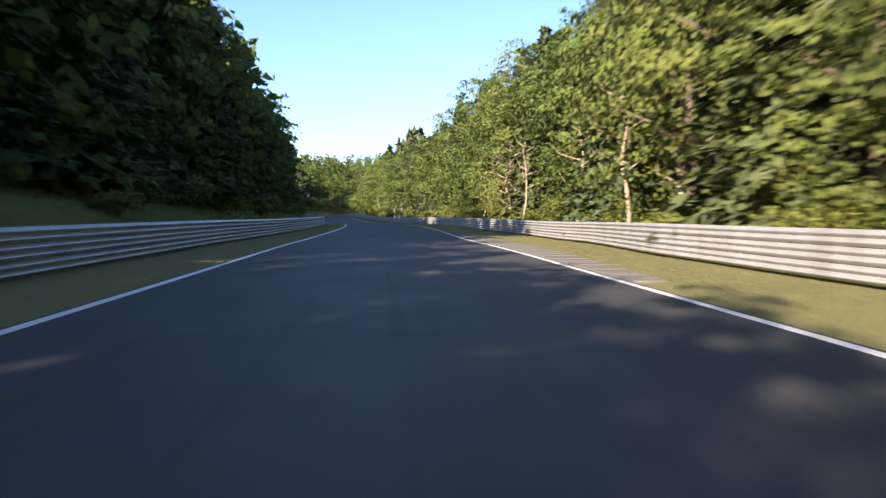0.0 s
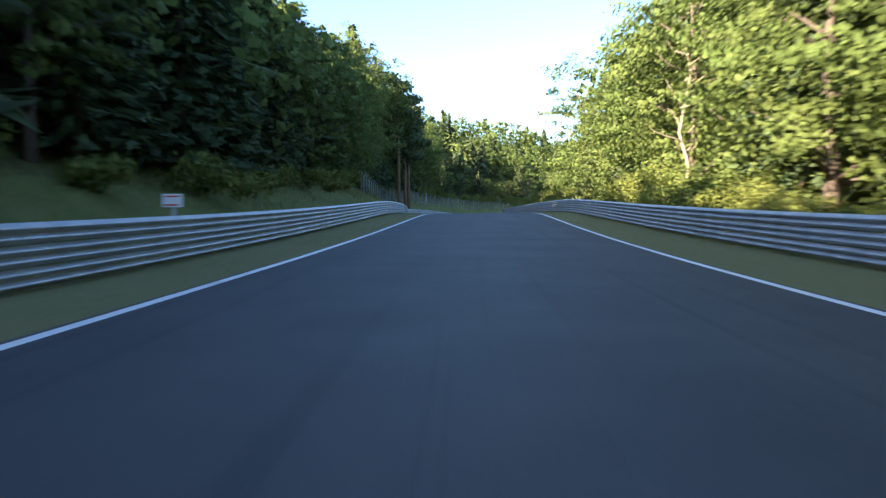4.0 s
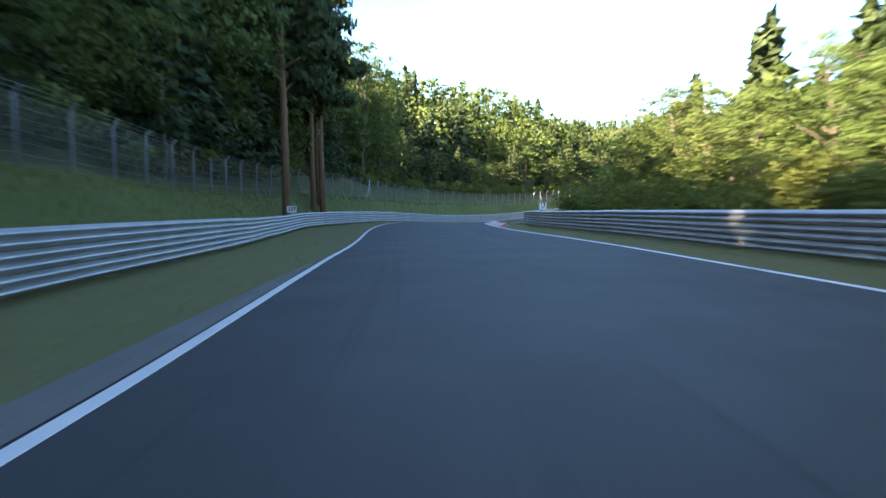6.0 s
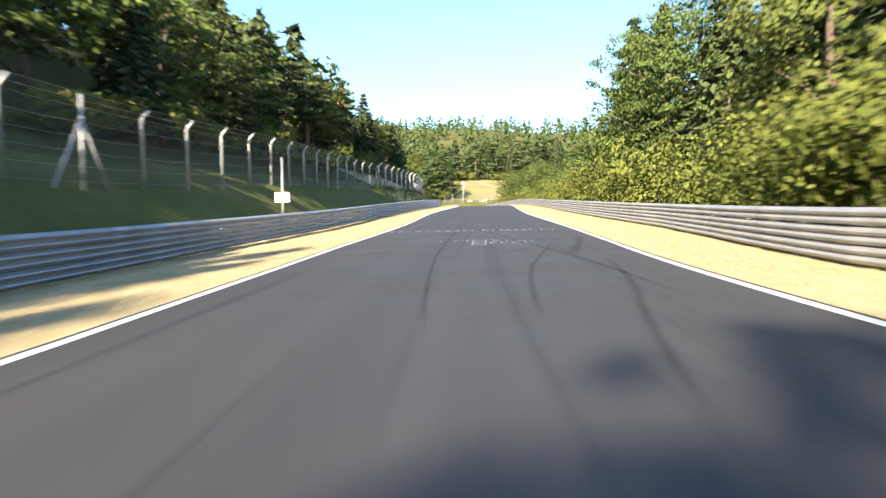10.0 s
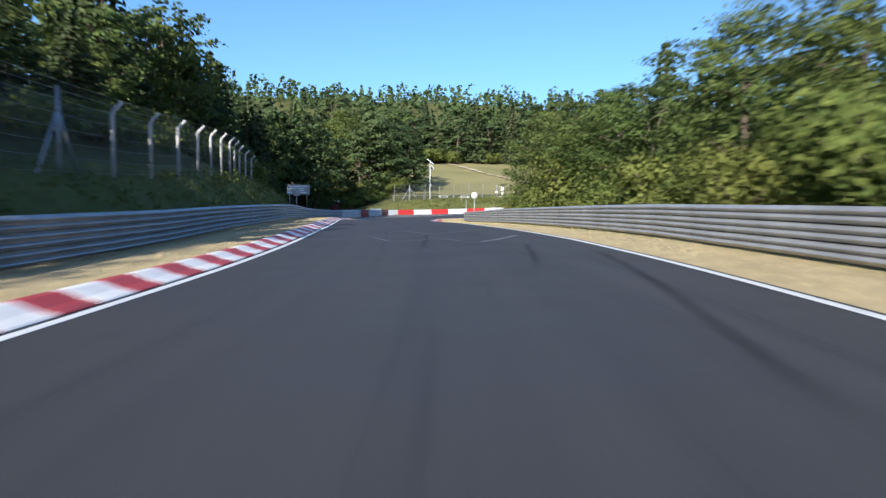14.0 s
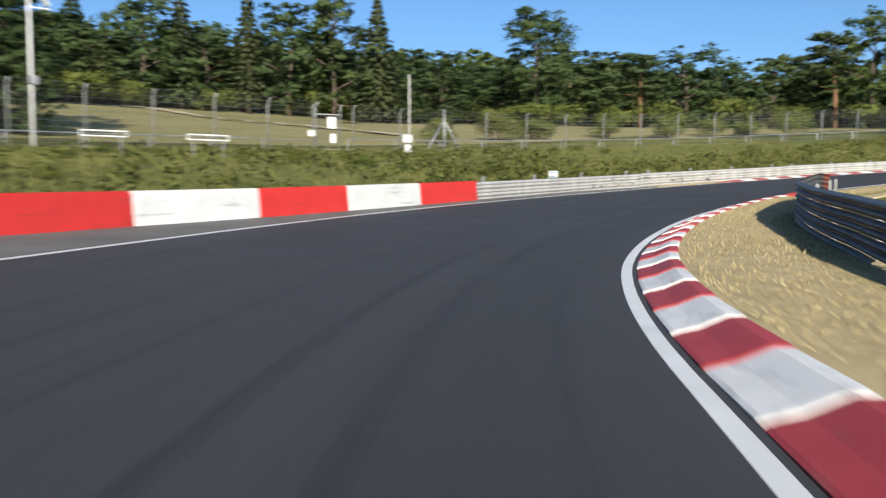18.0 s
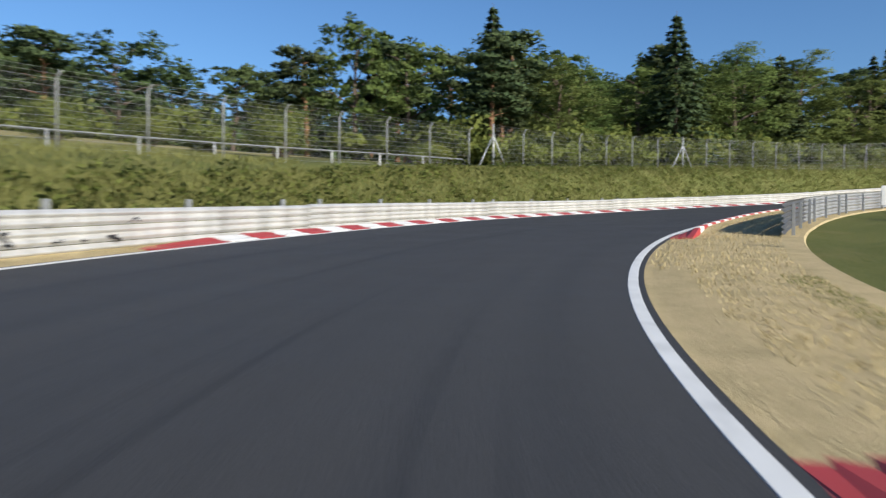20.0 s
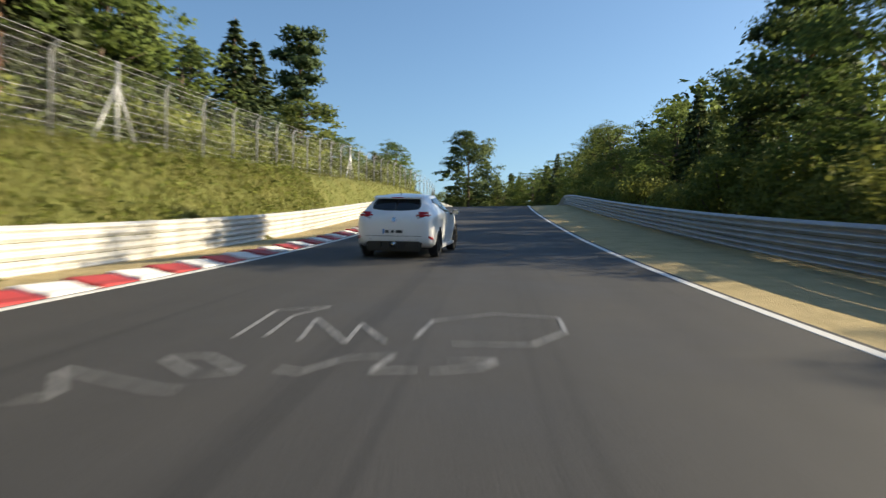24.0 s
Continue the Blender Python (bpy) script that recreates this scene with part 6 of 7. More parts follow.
def build_car(m):
    car = tagged(new("hatchback_car"), "white three-door hatchback with dark wheels standing on the track", "car")
    car.matrix_basis = m
    ys = np.concatenate([[-2.16, -2.15], np.linspace(-2.13, 2.13, 86), [2.15]])
    vs = np.concatenate([np.linspace(0, 2, 5), np.linspace(2.25, 4, 8), np.linspace(4.25, 8, 16)])
    Yg, Vg = np.meshgrid(ys, vs, indexing="ij")
    p = car_skin(Yg, Vg)
    # rounded flanks over the wheels and a soft crease below the belt
    p[..., 0] *= 1 + 0.018 * np.exp(-((Vg - 3.0) ** 2)) * (np.exp(-((Yg - 1.35) / 0.45) ** 2) + np.exp(-((Yg + 1.3) / 0.45) ** 2))
    bm = bmesh.new()
    for s in (1, -1):
        grid = [[bm.verts.new((q[0] * s, q[1], q[2])) for q in row] for row in p]
        for i in range(len(ys) - 1):
            for j in range(len(vs) - 1):
                c = (p[i, j] + p[i + 1, j + 1]) / 2
                if c[0] > 0.6 and min(math.hypot(c[1] - 1.35, c[2] - 0.322), math.hypot(c[1] + 1.3, c[2] - 0.322)) < 0.355:
                    continue
                bm.faces.new((grid[i][j], grid[i + 1][j], grid[i + 1][j + 1], grid[i][j + 1]))
        bm.faces.new([grid[0][j] for j in range(len(vs))])
        bm.faces.new([grid[-1][j] for j in range(len(vs))])
    bmesh.ops.remove_doubles(bm, verts=bm.verts, dist=0.0005)
    bmesh.ops.recalc_face_normals(bm, faces=bm.faces)
    part("body", bm, CAR_WHITE, car, "", True)
    # dark wheel wells with a lip
    for y in (-1.3, 1.35):
        for s in (1, -1):
            v, f = [], []
            for k in range(19):
                t = math.pi * (-0.12 + 1.24 * k / 18)
                for r, x in ((0.345, 0.55), (0.345, 0.93), (0.368, 0.935), (0.372, 0.925)):
                    v.append((s * x, y + r * math.cos(t), max(0.19, 0.322 + r * math.sin(t))))
            for k in range(18):
                f += [(4 * k + i, 4 * k + i + 1, 4 * k + 5 + i, 4 * k + 4 + i) for i in range(3)]
            put("wheel_arch", mesh_of("wheel_arch", v, f, CAR_BLACK), car)
            wheel(car, s * 0.815, y)
    both = (1, -1)
    patch_part("rear_window", car, CAR_GLASS, lambda u, w: -1.9 - 0.1 * np.sin(1.57 * w) + (0.33 + 0.12 * np.sin(1.57 * w)) * u, lambda u, w: 6.12 + 0.25 * np.abs(2 * u - 1) ** 2 * (1 - w) + 1.88 * w, 10, 12, 0.006, both)
    patch_part("windscreen", car, CAR_GLASS, lambda u, w: 0.42 + 0.66 * u, lambda u, w: 6.2 + 1.8 * w, 8, 8, 0.006, both)
    patch_part("side_window", car, CAR_GLASS, lambda u, w: -0.15 + (0.95 - 0.55 * w) * u, lambda u, w: 4.25 + 1.5 * w + 0 * u, 8, 6, 0.006, both, "door window of tinted glass")
    patch_part("rear_side_window", car, CAR_GLASS, lambda u, w: -0.22 - (0.85 - 0.1 * w) * u, lambda u, w: 4.3 + 0.9 * u + 1.45 * w * (1 - 0.75 * u), 8, 6, 0.006, both, "small tapering rear side window")
    for s in both:
        yaw = Matrix.Rotation(radians(s * 24), 4, "Z")
        lamp = part("tail_light", box_bm(0.35, 0.15, 0.18, (s * 0.67, -2.02, 0.945), 0.06, None, yaw), CAR_RED, car, "red upper lens of the tail light", True)
        part("reverse_light", box_bm(0.26, 0.03, 0.06, (s * 0.66, -2.09, 0.905), 0.012, None, yaw), CAR_CLEAR, lamp, "pale lower lens of the tail light", True)
        part("fog_lamp", box_bm(0.26, 0.06, 0.09, (s * 0.62, -2.1, 0.44), 0.025, None, yaw), CAR_CLEAR, car, "pale lamp low in the bumper")
    patch_part("head_light", car, CAR_CLEAR, lambda u, w: 1.7 + 0.36 * u + 0 * w, lambda u, w: 3.9 + 1.2 * w, 7, 4, 0.008, both)
    patch_part("door_seam", car, CAR_BLACK, lambda u, w: -0.2 + 0.012 * w, lambda u, w: 2.1 + 2.0 * u, 8, 2, 0.003, both)
    patch_part("fog_reflector", car, CAR_RED, lambda u, w: -2.11 + 0.16 * u, lambda u, w: 2.25 + 0.22 * w, 4, 3, 0.008, both, "low red reflector in the bumper")
    # hatch seam, lower bumper, spoiler, pipe, plate
    bm = box_bm(1.16, 0.26, 0.035, (0, -1.62, 1.372), 0.014)
    for v in bm.verts:
        v.co.z -= (abs(v.co.x) ** 2) * 0.05 + (v.co.y + 1.62) * -0.18
    part("roof_spoiler", bm, CAR_WHITE, car, "white spoiler over the rear window")
    part("bumper", box_bm(1.3, 0.12, 0.27, (0, -2.12, 0.3), 0.05), CAR_BLACK, car, "black lower rear bumper")
    for k in range(4):
        part("diffuser_fin", box_bm(0.025, 0.16, 0.13, (-0.3 + 0.2 * k, -2.15, 0.31), 0.008), CAR_BLACK, car)
    v, f = tube([(0, -2.02, 0.32), (0, -2.22, 0.32)], [0.05, 0.055], 16)
    put("exhaust", mesh_of("exhaust", v, f, CHROME, smooth=True), car, None, "central bright exhaust pipe")
    part("brake_light", box_bm(0.3, 0.012, 0.02, (0, -1.745, 1.345), 0.004), CAR_RED, car)
    plate = part("licence_plate", box_bm(0.52, 0.014, 0.115, (0, -2.172, 0.6), 0.004), SIGN_WHITE, car, "white licence plate with plain bars")
    part("blue_strip", box_bm(0.04, 0.006, 0.1, (-0.235, -2.181, 0.6), 0.002), SIGN_BLUE, plate)
    for k, (x, w) in enumerate(((-0.15, 0.09), (-0.02, 0.07), (0.13, 0.16))):
        part("bar", box_bm(w, 0.006, 0.06, (x, -2.181, 0.6), 0.002), SIGN_BLACK, plate)
    part("emblem", box_bm(0.08, 0.012, 0.1, (0, -2.15, 0.865), 0.005, None, Matrix.Rotation(radians(-20), 4, "X")), CHROME, car, "plain bright emblem")
    part("hatch_seam", box_bm(1.3, 0.01, 0.008, (0, -2.158, 0.5), 0.002), CAR_BLACK, car)
    for s in both:
        bm = box_bm(0.2, 0.12, 0.14, (s * 1.03, 0.62, 1.0), 0.045)
        mirror = part("wing_mirror", bm, CAR_WHITE, car, "door mirror, white shell", True)
        part("mirror_foot", box_bm(0.12, 0.06, 0.04, (s * 0.92, 0.63, 0.955), 0.01), CAR_BLACK, mirror)
        part("mirror_glass", box_bm(0.16, 0.006, 0.11, (s * 1.03, 0.557, 1.0), 0.002), CHROME, mirror)
        part("door_handle", box_bm(0.02, 0.16, 0.028, (s * 0.93, 0.0, 0.87), 0.008), CAR_WHITE, car)
        part("side_skirt", box_bm(0.05, 1.9, 0.1, (s * 0.91, 0.02, 0.235), 0.02), CAR_WHITE, car)
        part("bumper_scoop", box_bm(0.2, 0.03, 0.05, (s * 0.68, -2.09, 0.47), 0.012, None, Matrix.Rotation(radians(s * 22), 4, "Z")), CAR_BLACK, car)
    v, f = tube([(0, -1.35, 1.4), (0, -1.5, 1.58)], [0.012, 0.005], 6)
    put("aerial", mesh_of("aerial", v, f, CAR_BLACK), car)
    return car


def on_road(s, off, up=0.0):
    """Pose on the road's own slope."""
    a, b = Vector(along(s - 1, off, up)), Vector(along(s + 1, off, up))
    c, d = Vector(along(s, off - 1, up)), Vector(along(s, off + 1, up))
    y, x = (b - a).normalized(), (d - c).normalized()
    z = x.cross(y).normalized()
    m = Matrix((x, y, z)).transposed().to_4x4()
    m.translation = Vector(along(s, off, up))
    return m


build_car(on_road(697.4, -1.05, 0.002) @ pose(0, 0, 0, 0, 0, -5) @ Matrix.Diagonal((1, 1, 1.04, 1)))


# ---- signs and posts ----
def pole(name, h, r, parent, at=(0, 0, 0), mat=None, label=""):
    v, f = tube([(at[0], at[1], at[2] - 0.3), (at[0], at[1], at[2] + h)], [r, r], 10)
    return put(name, mesh_of(name, v, f, mat or POST, smooth=True), parent, None, label)


def number_board(word, s, off, up, w, h, label, drop_to=0.0, turn=0.0):
    """A small white board on a short post, facing the traffic."""
    p = along(s, off, 0)
    z = ground_at(p[0], p[1])
    foot = float(min(z, p[2]))
    sign = tagged(new("number_sign"), label, "sign", "distance signs at the rail")
    sign.matrix_basis = pose(p[0], p[1], foot, 0, 0, -math.degrees(heading(s)) + turn)
    top = p[2] + up - foot
    pole("post", top + h * 0.3, 0.025, sign, (0, 0.03, 0))
    board = part("board", box_bm(w, 0.02, h, (0, -0.005, top), 0.004), SIGN_WHITE, sign)
    me = stroke_text(word, h * 0.78, SIGN_BLACK)
    put("lettering", me, board, pose(0, -0.02, top), "black number")


number_board("136", 121, 7.3, 1.2, 0.6, 0.42, "small white board with a black number above the rail")
number_board("137", 242.0, -9.0, 1.48, 0.6, 0.42, "small white number board at the shaded rail")
number_board("140", 612, 9.5, 1.3, 0.62, 0.42, "small white number board beside the inner rail")


def kilometre_sign():
    s, off = 290.0, 7.8
    p = along(s, off, 0)
    z = ground_at(p[0], p[1])
    sign = tagged(new("kilometre_sign"), "white kilometre sign with blue bar and yellow-green emblem", "sign")
    sign.matrix_basis = pose(p[0], p[1], z, 0, 0, -math.degrees(heading(s)) + 4)
    c = p[2] + 2.1 - z
    for x in (-0.3, 0.3):
        pole("post", c + 0.5, 0.035, sign, (x, 0.05, 0))
    board = part("board", box_bm(0.86, 0.03, 1.16, (0, 0, c), 0.012), SIGN_WHITE, sign)
    put("lettering", stroke_text("13", 0.6, SIGN_BLACK), board, pose(0, -0.026, c + 0.3))
    put("lettering", stroke_text("km", 0.24, SIGN_BLACK), board, pose(0, -0.026, c - 0.02))
    part("blue_bar", box_bm(0.42, 0.008, 0.2, (-0.16, -0.018, c - 0.36), 0.002), SIGN_BLUE, board)
    part("emblem", box_bm(0.2, 0.01, 0.24, (0.26, -0.019, c - 0.36), 0.004), SIGN_YELLOW, board)


def timber_frame():
    """Two stout posts with a cross-beam and raking braces behind the rail."""
    s0, s1, off = 123.0, 131.0, 8.1
    p = along(127, off, 0)
    fr = tagged(new("timber_frame"), "weathered timber frame with leaning braces behind the rail", "frame")
    z = ground_at(p[0], p[1])
    fr.matrix_basis = pose(p[0], p[1], z, 0, 0, -math.degrees(heading(127)))
    for y in (-4, 4):
        part("post", box_bm(0.36 if y < 0 else 0.24, 0.26, 3.2, (0, y, 1.1), 0.02), TIMBER, fr)
        v, f = tube([(0, y - 1.9, -0.3), (0, y - 0.1, 1.75)], [0.08, 0.08], 6)
        put("brace", mesh_of("brace", v, f, TIMBER), fr)
    part("crossbeam", box_bm(0.1, 9.2, 0.1, (0, 0.4, 2.62), 0.015), TIMBER, fr)


def plain_sign(s, off, up, w, h, top, name, label, mat, bars=0, posts=1, turn=0.0, ink=None):
    p = along(s, off, 0)
    z = ground_at(p[0], p[1])
    sign = tagged(new(name), label, "sign")
    sign.matrix_basis = pose(p[0], p[1], z, 0, 0, -math.degrees(heading(s)) + turn)
    c = p[2] + up - z
    for x in ((0.0,) if posts == 1 else (-w * 0.38, w * 0.38)):
        pole("post", max(p[2] + top - z, 0.3), 0.035, sign, (x, 0.05, 0))
    board = part("board", box_bm(w, 0.03, h, (0, 0, c), 0.008), mat, sign)
    for k in range(bars):
        part("bar", box_bm(w * (0.8 - 0.13 * (k % 3)), 0.008, h * 0.1, (-w * 0.05 * (k % 2), -0.017, c + h * (0.32 - 0.64 * k / max(bars - 1, 1))), 0.002), ink or SIGN_BLACK, board)
    return sign


def round_mirror(s, off, up, r, label, turn=0.0):
    p = along(s, off, 0)
    z = ground_at(p[0], p[1])
    ob = tagged(new("traffic_mirror"), label, "mirror")
    ob.matrix_basis = pose(p[0], p[1], z, 0, 0, -math.degrees(heading(s)) + turn)
    c = p[2] + up - z
    pole("post", c + r * 0.2, 0.035, ob, (0, 0.06, 0))
    v, f = [], []
    rings = ((0, -0.09), (0.5, -0.07), (0.86, -0.02), (1.0, -0.03), (1.02, 0.03), (0.9, 0.05))
    n = 24
    for q, y in rings:
        v += [(math.cos(2 * math.pi * k / n) * r * q, y, c + math.sin(2 * math.pi * k / n) * r * q) for k in range(n)]
    for i in range(len(rings) - 1):
        f += [(i * n + k, i * n + (k + 1) % n, (i + 1) * n + (k + 1) % n, (i + 1) * n + k) for k in range(n)]
    f.append(tuple(range((len(rings) - 1) * n, len(rings) * n)))
    put("mirror_disc", mesh_of("mirror_disc", v, f, POST, smooth=True), ob, None, "pale grey disc")


kilometre_sign()
timber_frame()
plain_sign(360.5, -8.3, 1.6, 0.6, 0.42, 3.3, "board_sign", "white board on a tall thin post behind the rail", SIGN_WHITE, 3)
plain_sign(528, -9.6, 3.0, 2.3, 1.0, 3.4, "notice_board", "large dark grey notice board on two posts above the rail", SIGN_GREY, 4, 2, 8, SIGN_WHITE)
round_mirror(525.5, -9.4, 2.6, 0.4, "round mirror on a post beside the notice board")
round_mirror(522.7, 8.1, 2.6, 0.31, "pale round disc on a grey post at the inner rail", -12)
p = along(540.5, 8.1, 0)
marker = tagged(new("marker_pole"), "thin pale pole standing behind the inner rail", "pole")
marker.matrix_basis = pose(p[0], p[1], ground_at(p[0], p[1]))
pole("pole", 2.7, 0.035, marker)
part("cap", box_bm(0.09, 0.09, 0.06, (0, 0, 2.7), 0.015), POST, marker)
plain_sign(591.6, -5.3, 0.95, 0.5, 0.32, 1.1, "rail_sign", "small blue and white sign on the rail", SIGN_WHITE, 2, 1, 0.0, SIGN_BLUE)
plain_sign(144, -7.0, 1.25, 0.45, 0.3, 1.1, "marker_board", "small red and white marker at the rail", SIGN_WHITE, 2, 1, 0.0, WALL_RED)


# ---- the corner by the gate ----
def gate():
    a, b = Vector((38.1, 589.0, 0)), Vector((41.9, 587.2, 0))
    z = ground_at((a.x + b.x) / 2, (a.y + b.y) / 2)
    d = b - a
    ln = d.length
    ob = tagged(new("metal_gate"), "closed grey metal bar gate in the shade of trees", "gate")
    ob.matrix_basis = pose(a.x, a.y, z, 0, 0, math.degrees(math.atan2(d.y, d.x)))
    for x, h in ((0, 2.4), (ln, 1.9)):
        part("gate_post", box_bm(0.12, 0.12, h + 0.4, (x, 0, h / 2 - 0.2), 0.012), SIGN_GREY, ob)
    for zz in (0.15, 1.75):
        part("gate_rail", box_bm(ln, 0.06, 0.07, (ln / 2, 0, zz), 0.01), POST, ob)
    me = bm_mesh("bar", box_bm(0.035, 0.035, 1.6, (0, 0, 0.95), 0.006), POST)
    for k in range(1, 24):
        put("bar", me, ob, pose(ln * k / 24, 0, 0))


def booth():
    x, y = 42.9, 586.2
    z = ground_at(x, y)
    ob = tagged(new("portable_cabin"), "dark red portable cabin with a pale roof and a round sign", "cabin")
    ob.matrix_basis = pose(x, y, z, 0, 0, -62)
    part("wall", box_bm(1.25, 1.2, 1.9, (0, 0, 0.85), 0.04), plain("cabin_red", (0.22, 0.035, 0.05), 0.5, 0, 0.2), ob)
    bm = box_bm(1.34, 1.3, 0.2, (0, 0, 1.9), 0.05)
    for v in bm.verts:
        if v.co.z > 1.93:
            v.co.x *= 0.86
            v.co.y *= 0.86
    part("roof", bm, SIGN_WHITE, ob, "pale rounded roof")
    part("door", box_bm(0.8, 0.03, 1.55, (0, -0.61, 0.85), 0.015), plain("cabin_door_red", (0.27, 0.05, 0.06), 0.5, 0, 0.2), ob)
    own = bmesh.new()
    bmesh.ops.create_cone(own, cap_ends=True, segments=20, radius1=0.16, radius2=0.16, depth=0.02)
    bmesh.ops.rotate(own, matrix=Matrix.Rotation(radians(90), 3, "X"), verts=own.verts)
    bmesh.ops.translate(own, vec=(0.1, -0.64, 1.5), verts=own.verts)
    part("round_sign", own, SIGN_WHITE, ob)


def mast():
    x, y = 58.9, 578.3
    z = ground_at(x, y)
    ob = tagged(new("mast"), "white steel mast with a slanting solar panel and camera", "mast")
    ob.matrix_basis = pose(x, y, z)
    v, f = tube([(0, 0, -0.4), (0.05, 0.15, 3.5), (0.1, 0.3, 6.9)], [0.065, 0.06, 0.05], 10)
    put("pole", mesh_of("pole", v, f, SIGN_WHITE, smooth=True), ob)
    part("arm", box_bm(1.5, 0.16, 0.1, (0.1, 0.3, 7.0), 0.02, None, Matrix.Rotation(radians(35), 4, "Y")), SIGN_WHITE, ob)
    part("panel", box_bm(0.9, 0.5, 0.05, (0.55, 0.3, 6.0), 0.01, None, Matrix.Rotation(radians(62), 4, "Y")), SIGN_WHITE, ob, "slanting pale panel")
    part("bracket", box_bm(0.8, 0.05, 0.05, (0.45, 0.3, 5.5), 0.01), SIGN_WHITE, ob)
    part("camera_box", box_bm(0.3, 0.22, 0.35, (0.12, 0.1, 2.7), 0.03), SIGN_GREY, ob)


def beam_bench(x, y):
    """A long low frame of white bars on two legs."""
    z = ground_at(x, y)
    ob = tagged(new("bar_frame"), "white hollow bar frame on legs by the fence", "barrier", "white bar frames by the fence")
    ob.matrix_basis = pose(x, y, z, 0, 0, -8)
    for zz in (0.72, 0.92):
        part("bar", box_bm(1.65, 0.05, 0.05, (0, 0, zz), 0.01), SIGN_WHITE, ob)
    for x2 in (-0.81, 0.81):
        part("end_bar", box_bm(0.045, 0.05, 0.2, (x2, 0, 0.82), 0.01), SIGN_WHITE, ob)
    for x2 in (-0.6, 0.6):
        part("leg", box_bm(0.05, 0.05, 1.06, (x2, 0, 0.19), 0.01), SIGN_GREY, ob)


def fence_door():
    x, y = 74.1, 581.6
    z = ground_at(x, y)
    ob = tagged(new("fence_door"), "wire mesh door in the fence with white notices", "gate")
    yaw = -18
    ob.matrix_basis = pose(x, y, z, 0, 0, yaw)
    for q in (-0.75, 0.75):
        v, f = tube([(q, 0, -0.4), (q, 0, 2.2), (q, -0.25, 2.5)], [0.05, 0.05, 0.04], 8)
        put("door_post", mesh_of("door_post", v, f, POST, smooth=True), ob)
    for zz in (0.1, 2.0):
        part("door_bar", box_bm(1.4, 0.04, 0.05, (0, 0, zz), 0.008), POST, ob)
    put("netting", mesh_of("netting", [(-0.7, 0, 0.1), (0.7, 0, 0.1), (0.7, 0, 2.0), (-0.7, 0, 2.0)], [(0, 1, 2, 3)], NET, [(0, 0), (1.4, 0), (1.4, 2), (0, 2)]), ob)
    part("notice", box_bm(0.45, 0.015, 0.62, (0.25, -0.05, 1.55), 0.004), SIGN_WHITE, ob, "white notice")
    part("notice", box_bm(0.3, 0.015, 0.5, (0.32, -0.05, 0.7), 0.004), SIGN_WHITE, ob, "white notice")
    part("notice", box_bm(0.45, 0.015, 0.32, (-0.85, -0.06, 0.95), 0.004), SIGN_WHITE, ob, "white notice")


def box_pole():
    x, y = 76.7, 577.6
    z = ground_at(x, y)
    ob = tagged(new("cable_pole"), "thin pale pole with a white switch box at its foot", "pole")
    ob.matrix_basis = pose(x, y, z, 0, 0, 10)
    pole("pole", 8.7 - z, 0.045, ob, mat=CONCRETE)
    part("switch_box", box_bm(0.5, 0.25, 0.42, (-0.3, -0.12, 1.0), 0.02), SIGN_WHITE, ob)
    part("switch_box", box_bm(0.32, 0.22, 0.4, (-0.26, -0.12, 0.5), 0.03), SIGN_WHITE, ob)


def sandy_path(points, wide, name):
    """A worn sandy track over the meadow."""
    vs, fs = [], []
    pts = [Vector((x, y, 0)) for x, y in points]
    fine = []
    for a, b in zip(pts, pts[1:]):
        n = max(1, int((b - a).length / 1.5))
        fine += [a.lerp(b, k / n) for k in range(n)]
    fine.append(pts[-1])
    for i, p in enumerate(fine):
        d = (fine[min(i + 1, len(fine) - 1)] - fine[max(i - 1, 0)]).normalized()
        q = Vector((-d.y, d.x, 0)) * wide * (0.5 + 0.2 * math.sin(i * 1.3))
        for c in (p + q, p - q):
            vs.append((c.x, c.y, ground_at(c.x, c.y) + 0.12))
        if i:
            fs.append((2 * i - 2, 2 * i - 1, 2 * i + 1, 2 * i))
    tagged(new(name, mesh_of(name, vs, fs, SAND)), "bare sandy track worn into the dry meadow", "path", kind="structure")


SAND = plain("bare_sand", (0.5, 0.4, 0.26), 0.95, 0, 0.25, 0.8, 14, 0.4)
sandy_path(((89.2, 669.0), (90.2, 649.7), (90.8, 631.4), (90.2, 608.9), (91.6, 597.6)), 1.3, "footpath_1")
sandy_path(((108.6, 634.0), (107.5, 629.0), (106.8, 624.0)), 1.6, "footpath_2")
gate()
booth()
mast()
beam_bench(60.8, 576.0)
beam_bench(64.6, 575.3)
fence_door()
box_pole()


# ---- scrawls ----
def chalk(name, strokes, label, width=0.07, up=0.0055):
    """Painted strokes on the asphalt: each a run of (way, offset)."""
    vs, fs = [], []
    for run in strokes:
        for (s0, o0), (s1, o1) in zip(run, run[1:]):
            n = max(1, int(math.hypot(s1 - s0, o1 - o0) / 0.8))
            d = np.array([s1 - s0, o1 - o0]) / max(math.hypot(s1 - s0, o1 - o0), 1e-6)
            for k in range(n):
                a, b = np.array([s0, o0]) + d * math.hypot(s1 - s0, o1 - o0) * k / n, np.array([s0, o0]) + d * math.hypot(s1 - s0, o1 - o0) * (k + 1) / n
                q = np.array([-d[1], d[0]]) * width / 2
                i = len(vs)
                for c, w in ((a + q, 0), (b + q, 0), (b - q, 0), (a - q, 0)):
                    vs.append(along(c[0], c[1], up))
                fs.append((i, i + 1, i + 2, i + 3))
    tagged(new(name, mesh_of(name, vs, fs, CHALK)), label, "road marking")


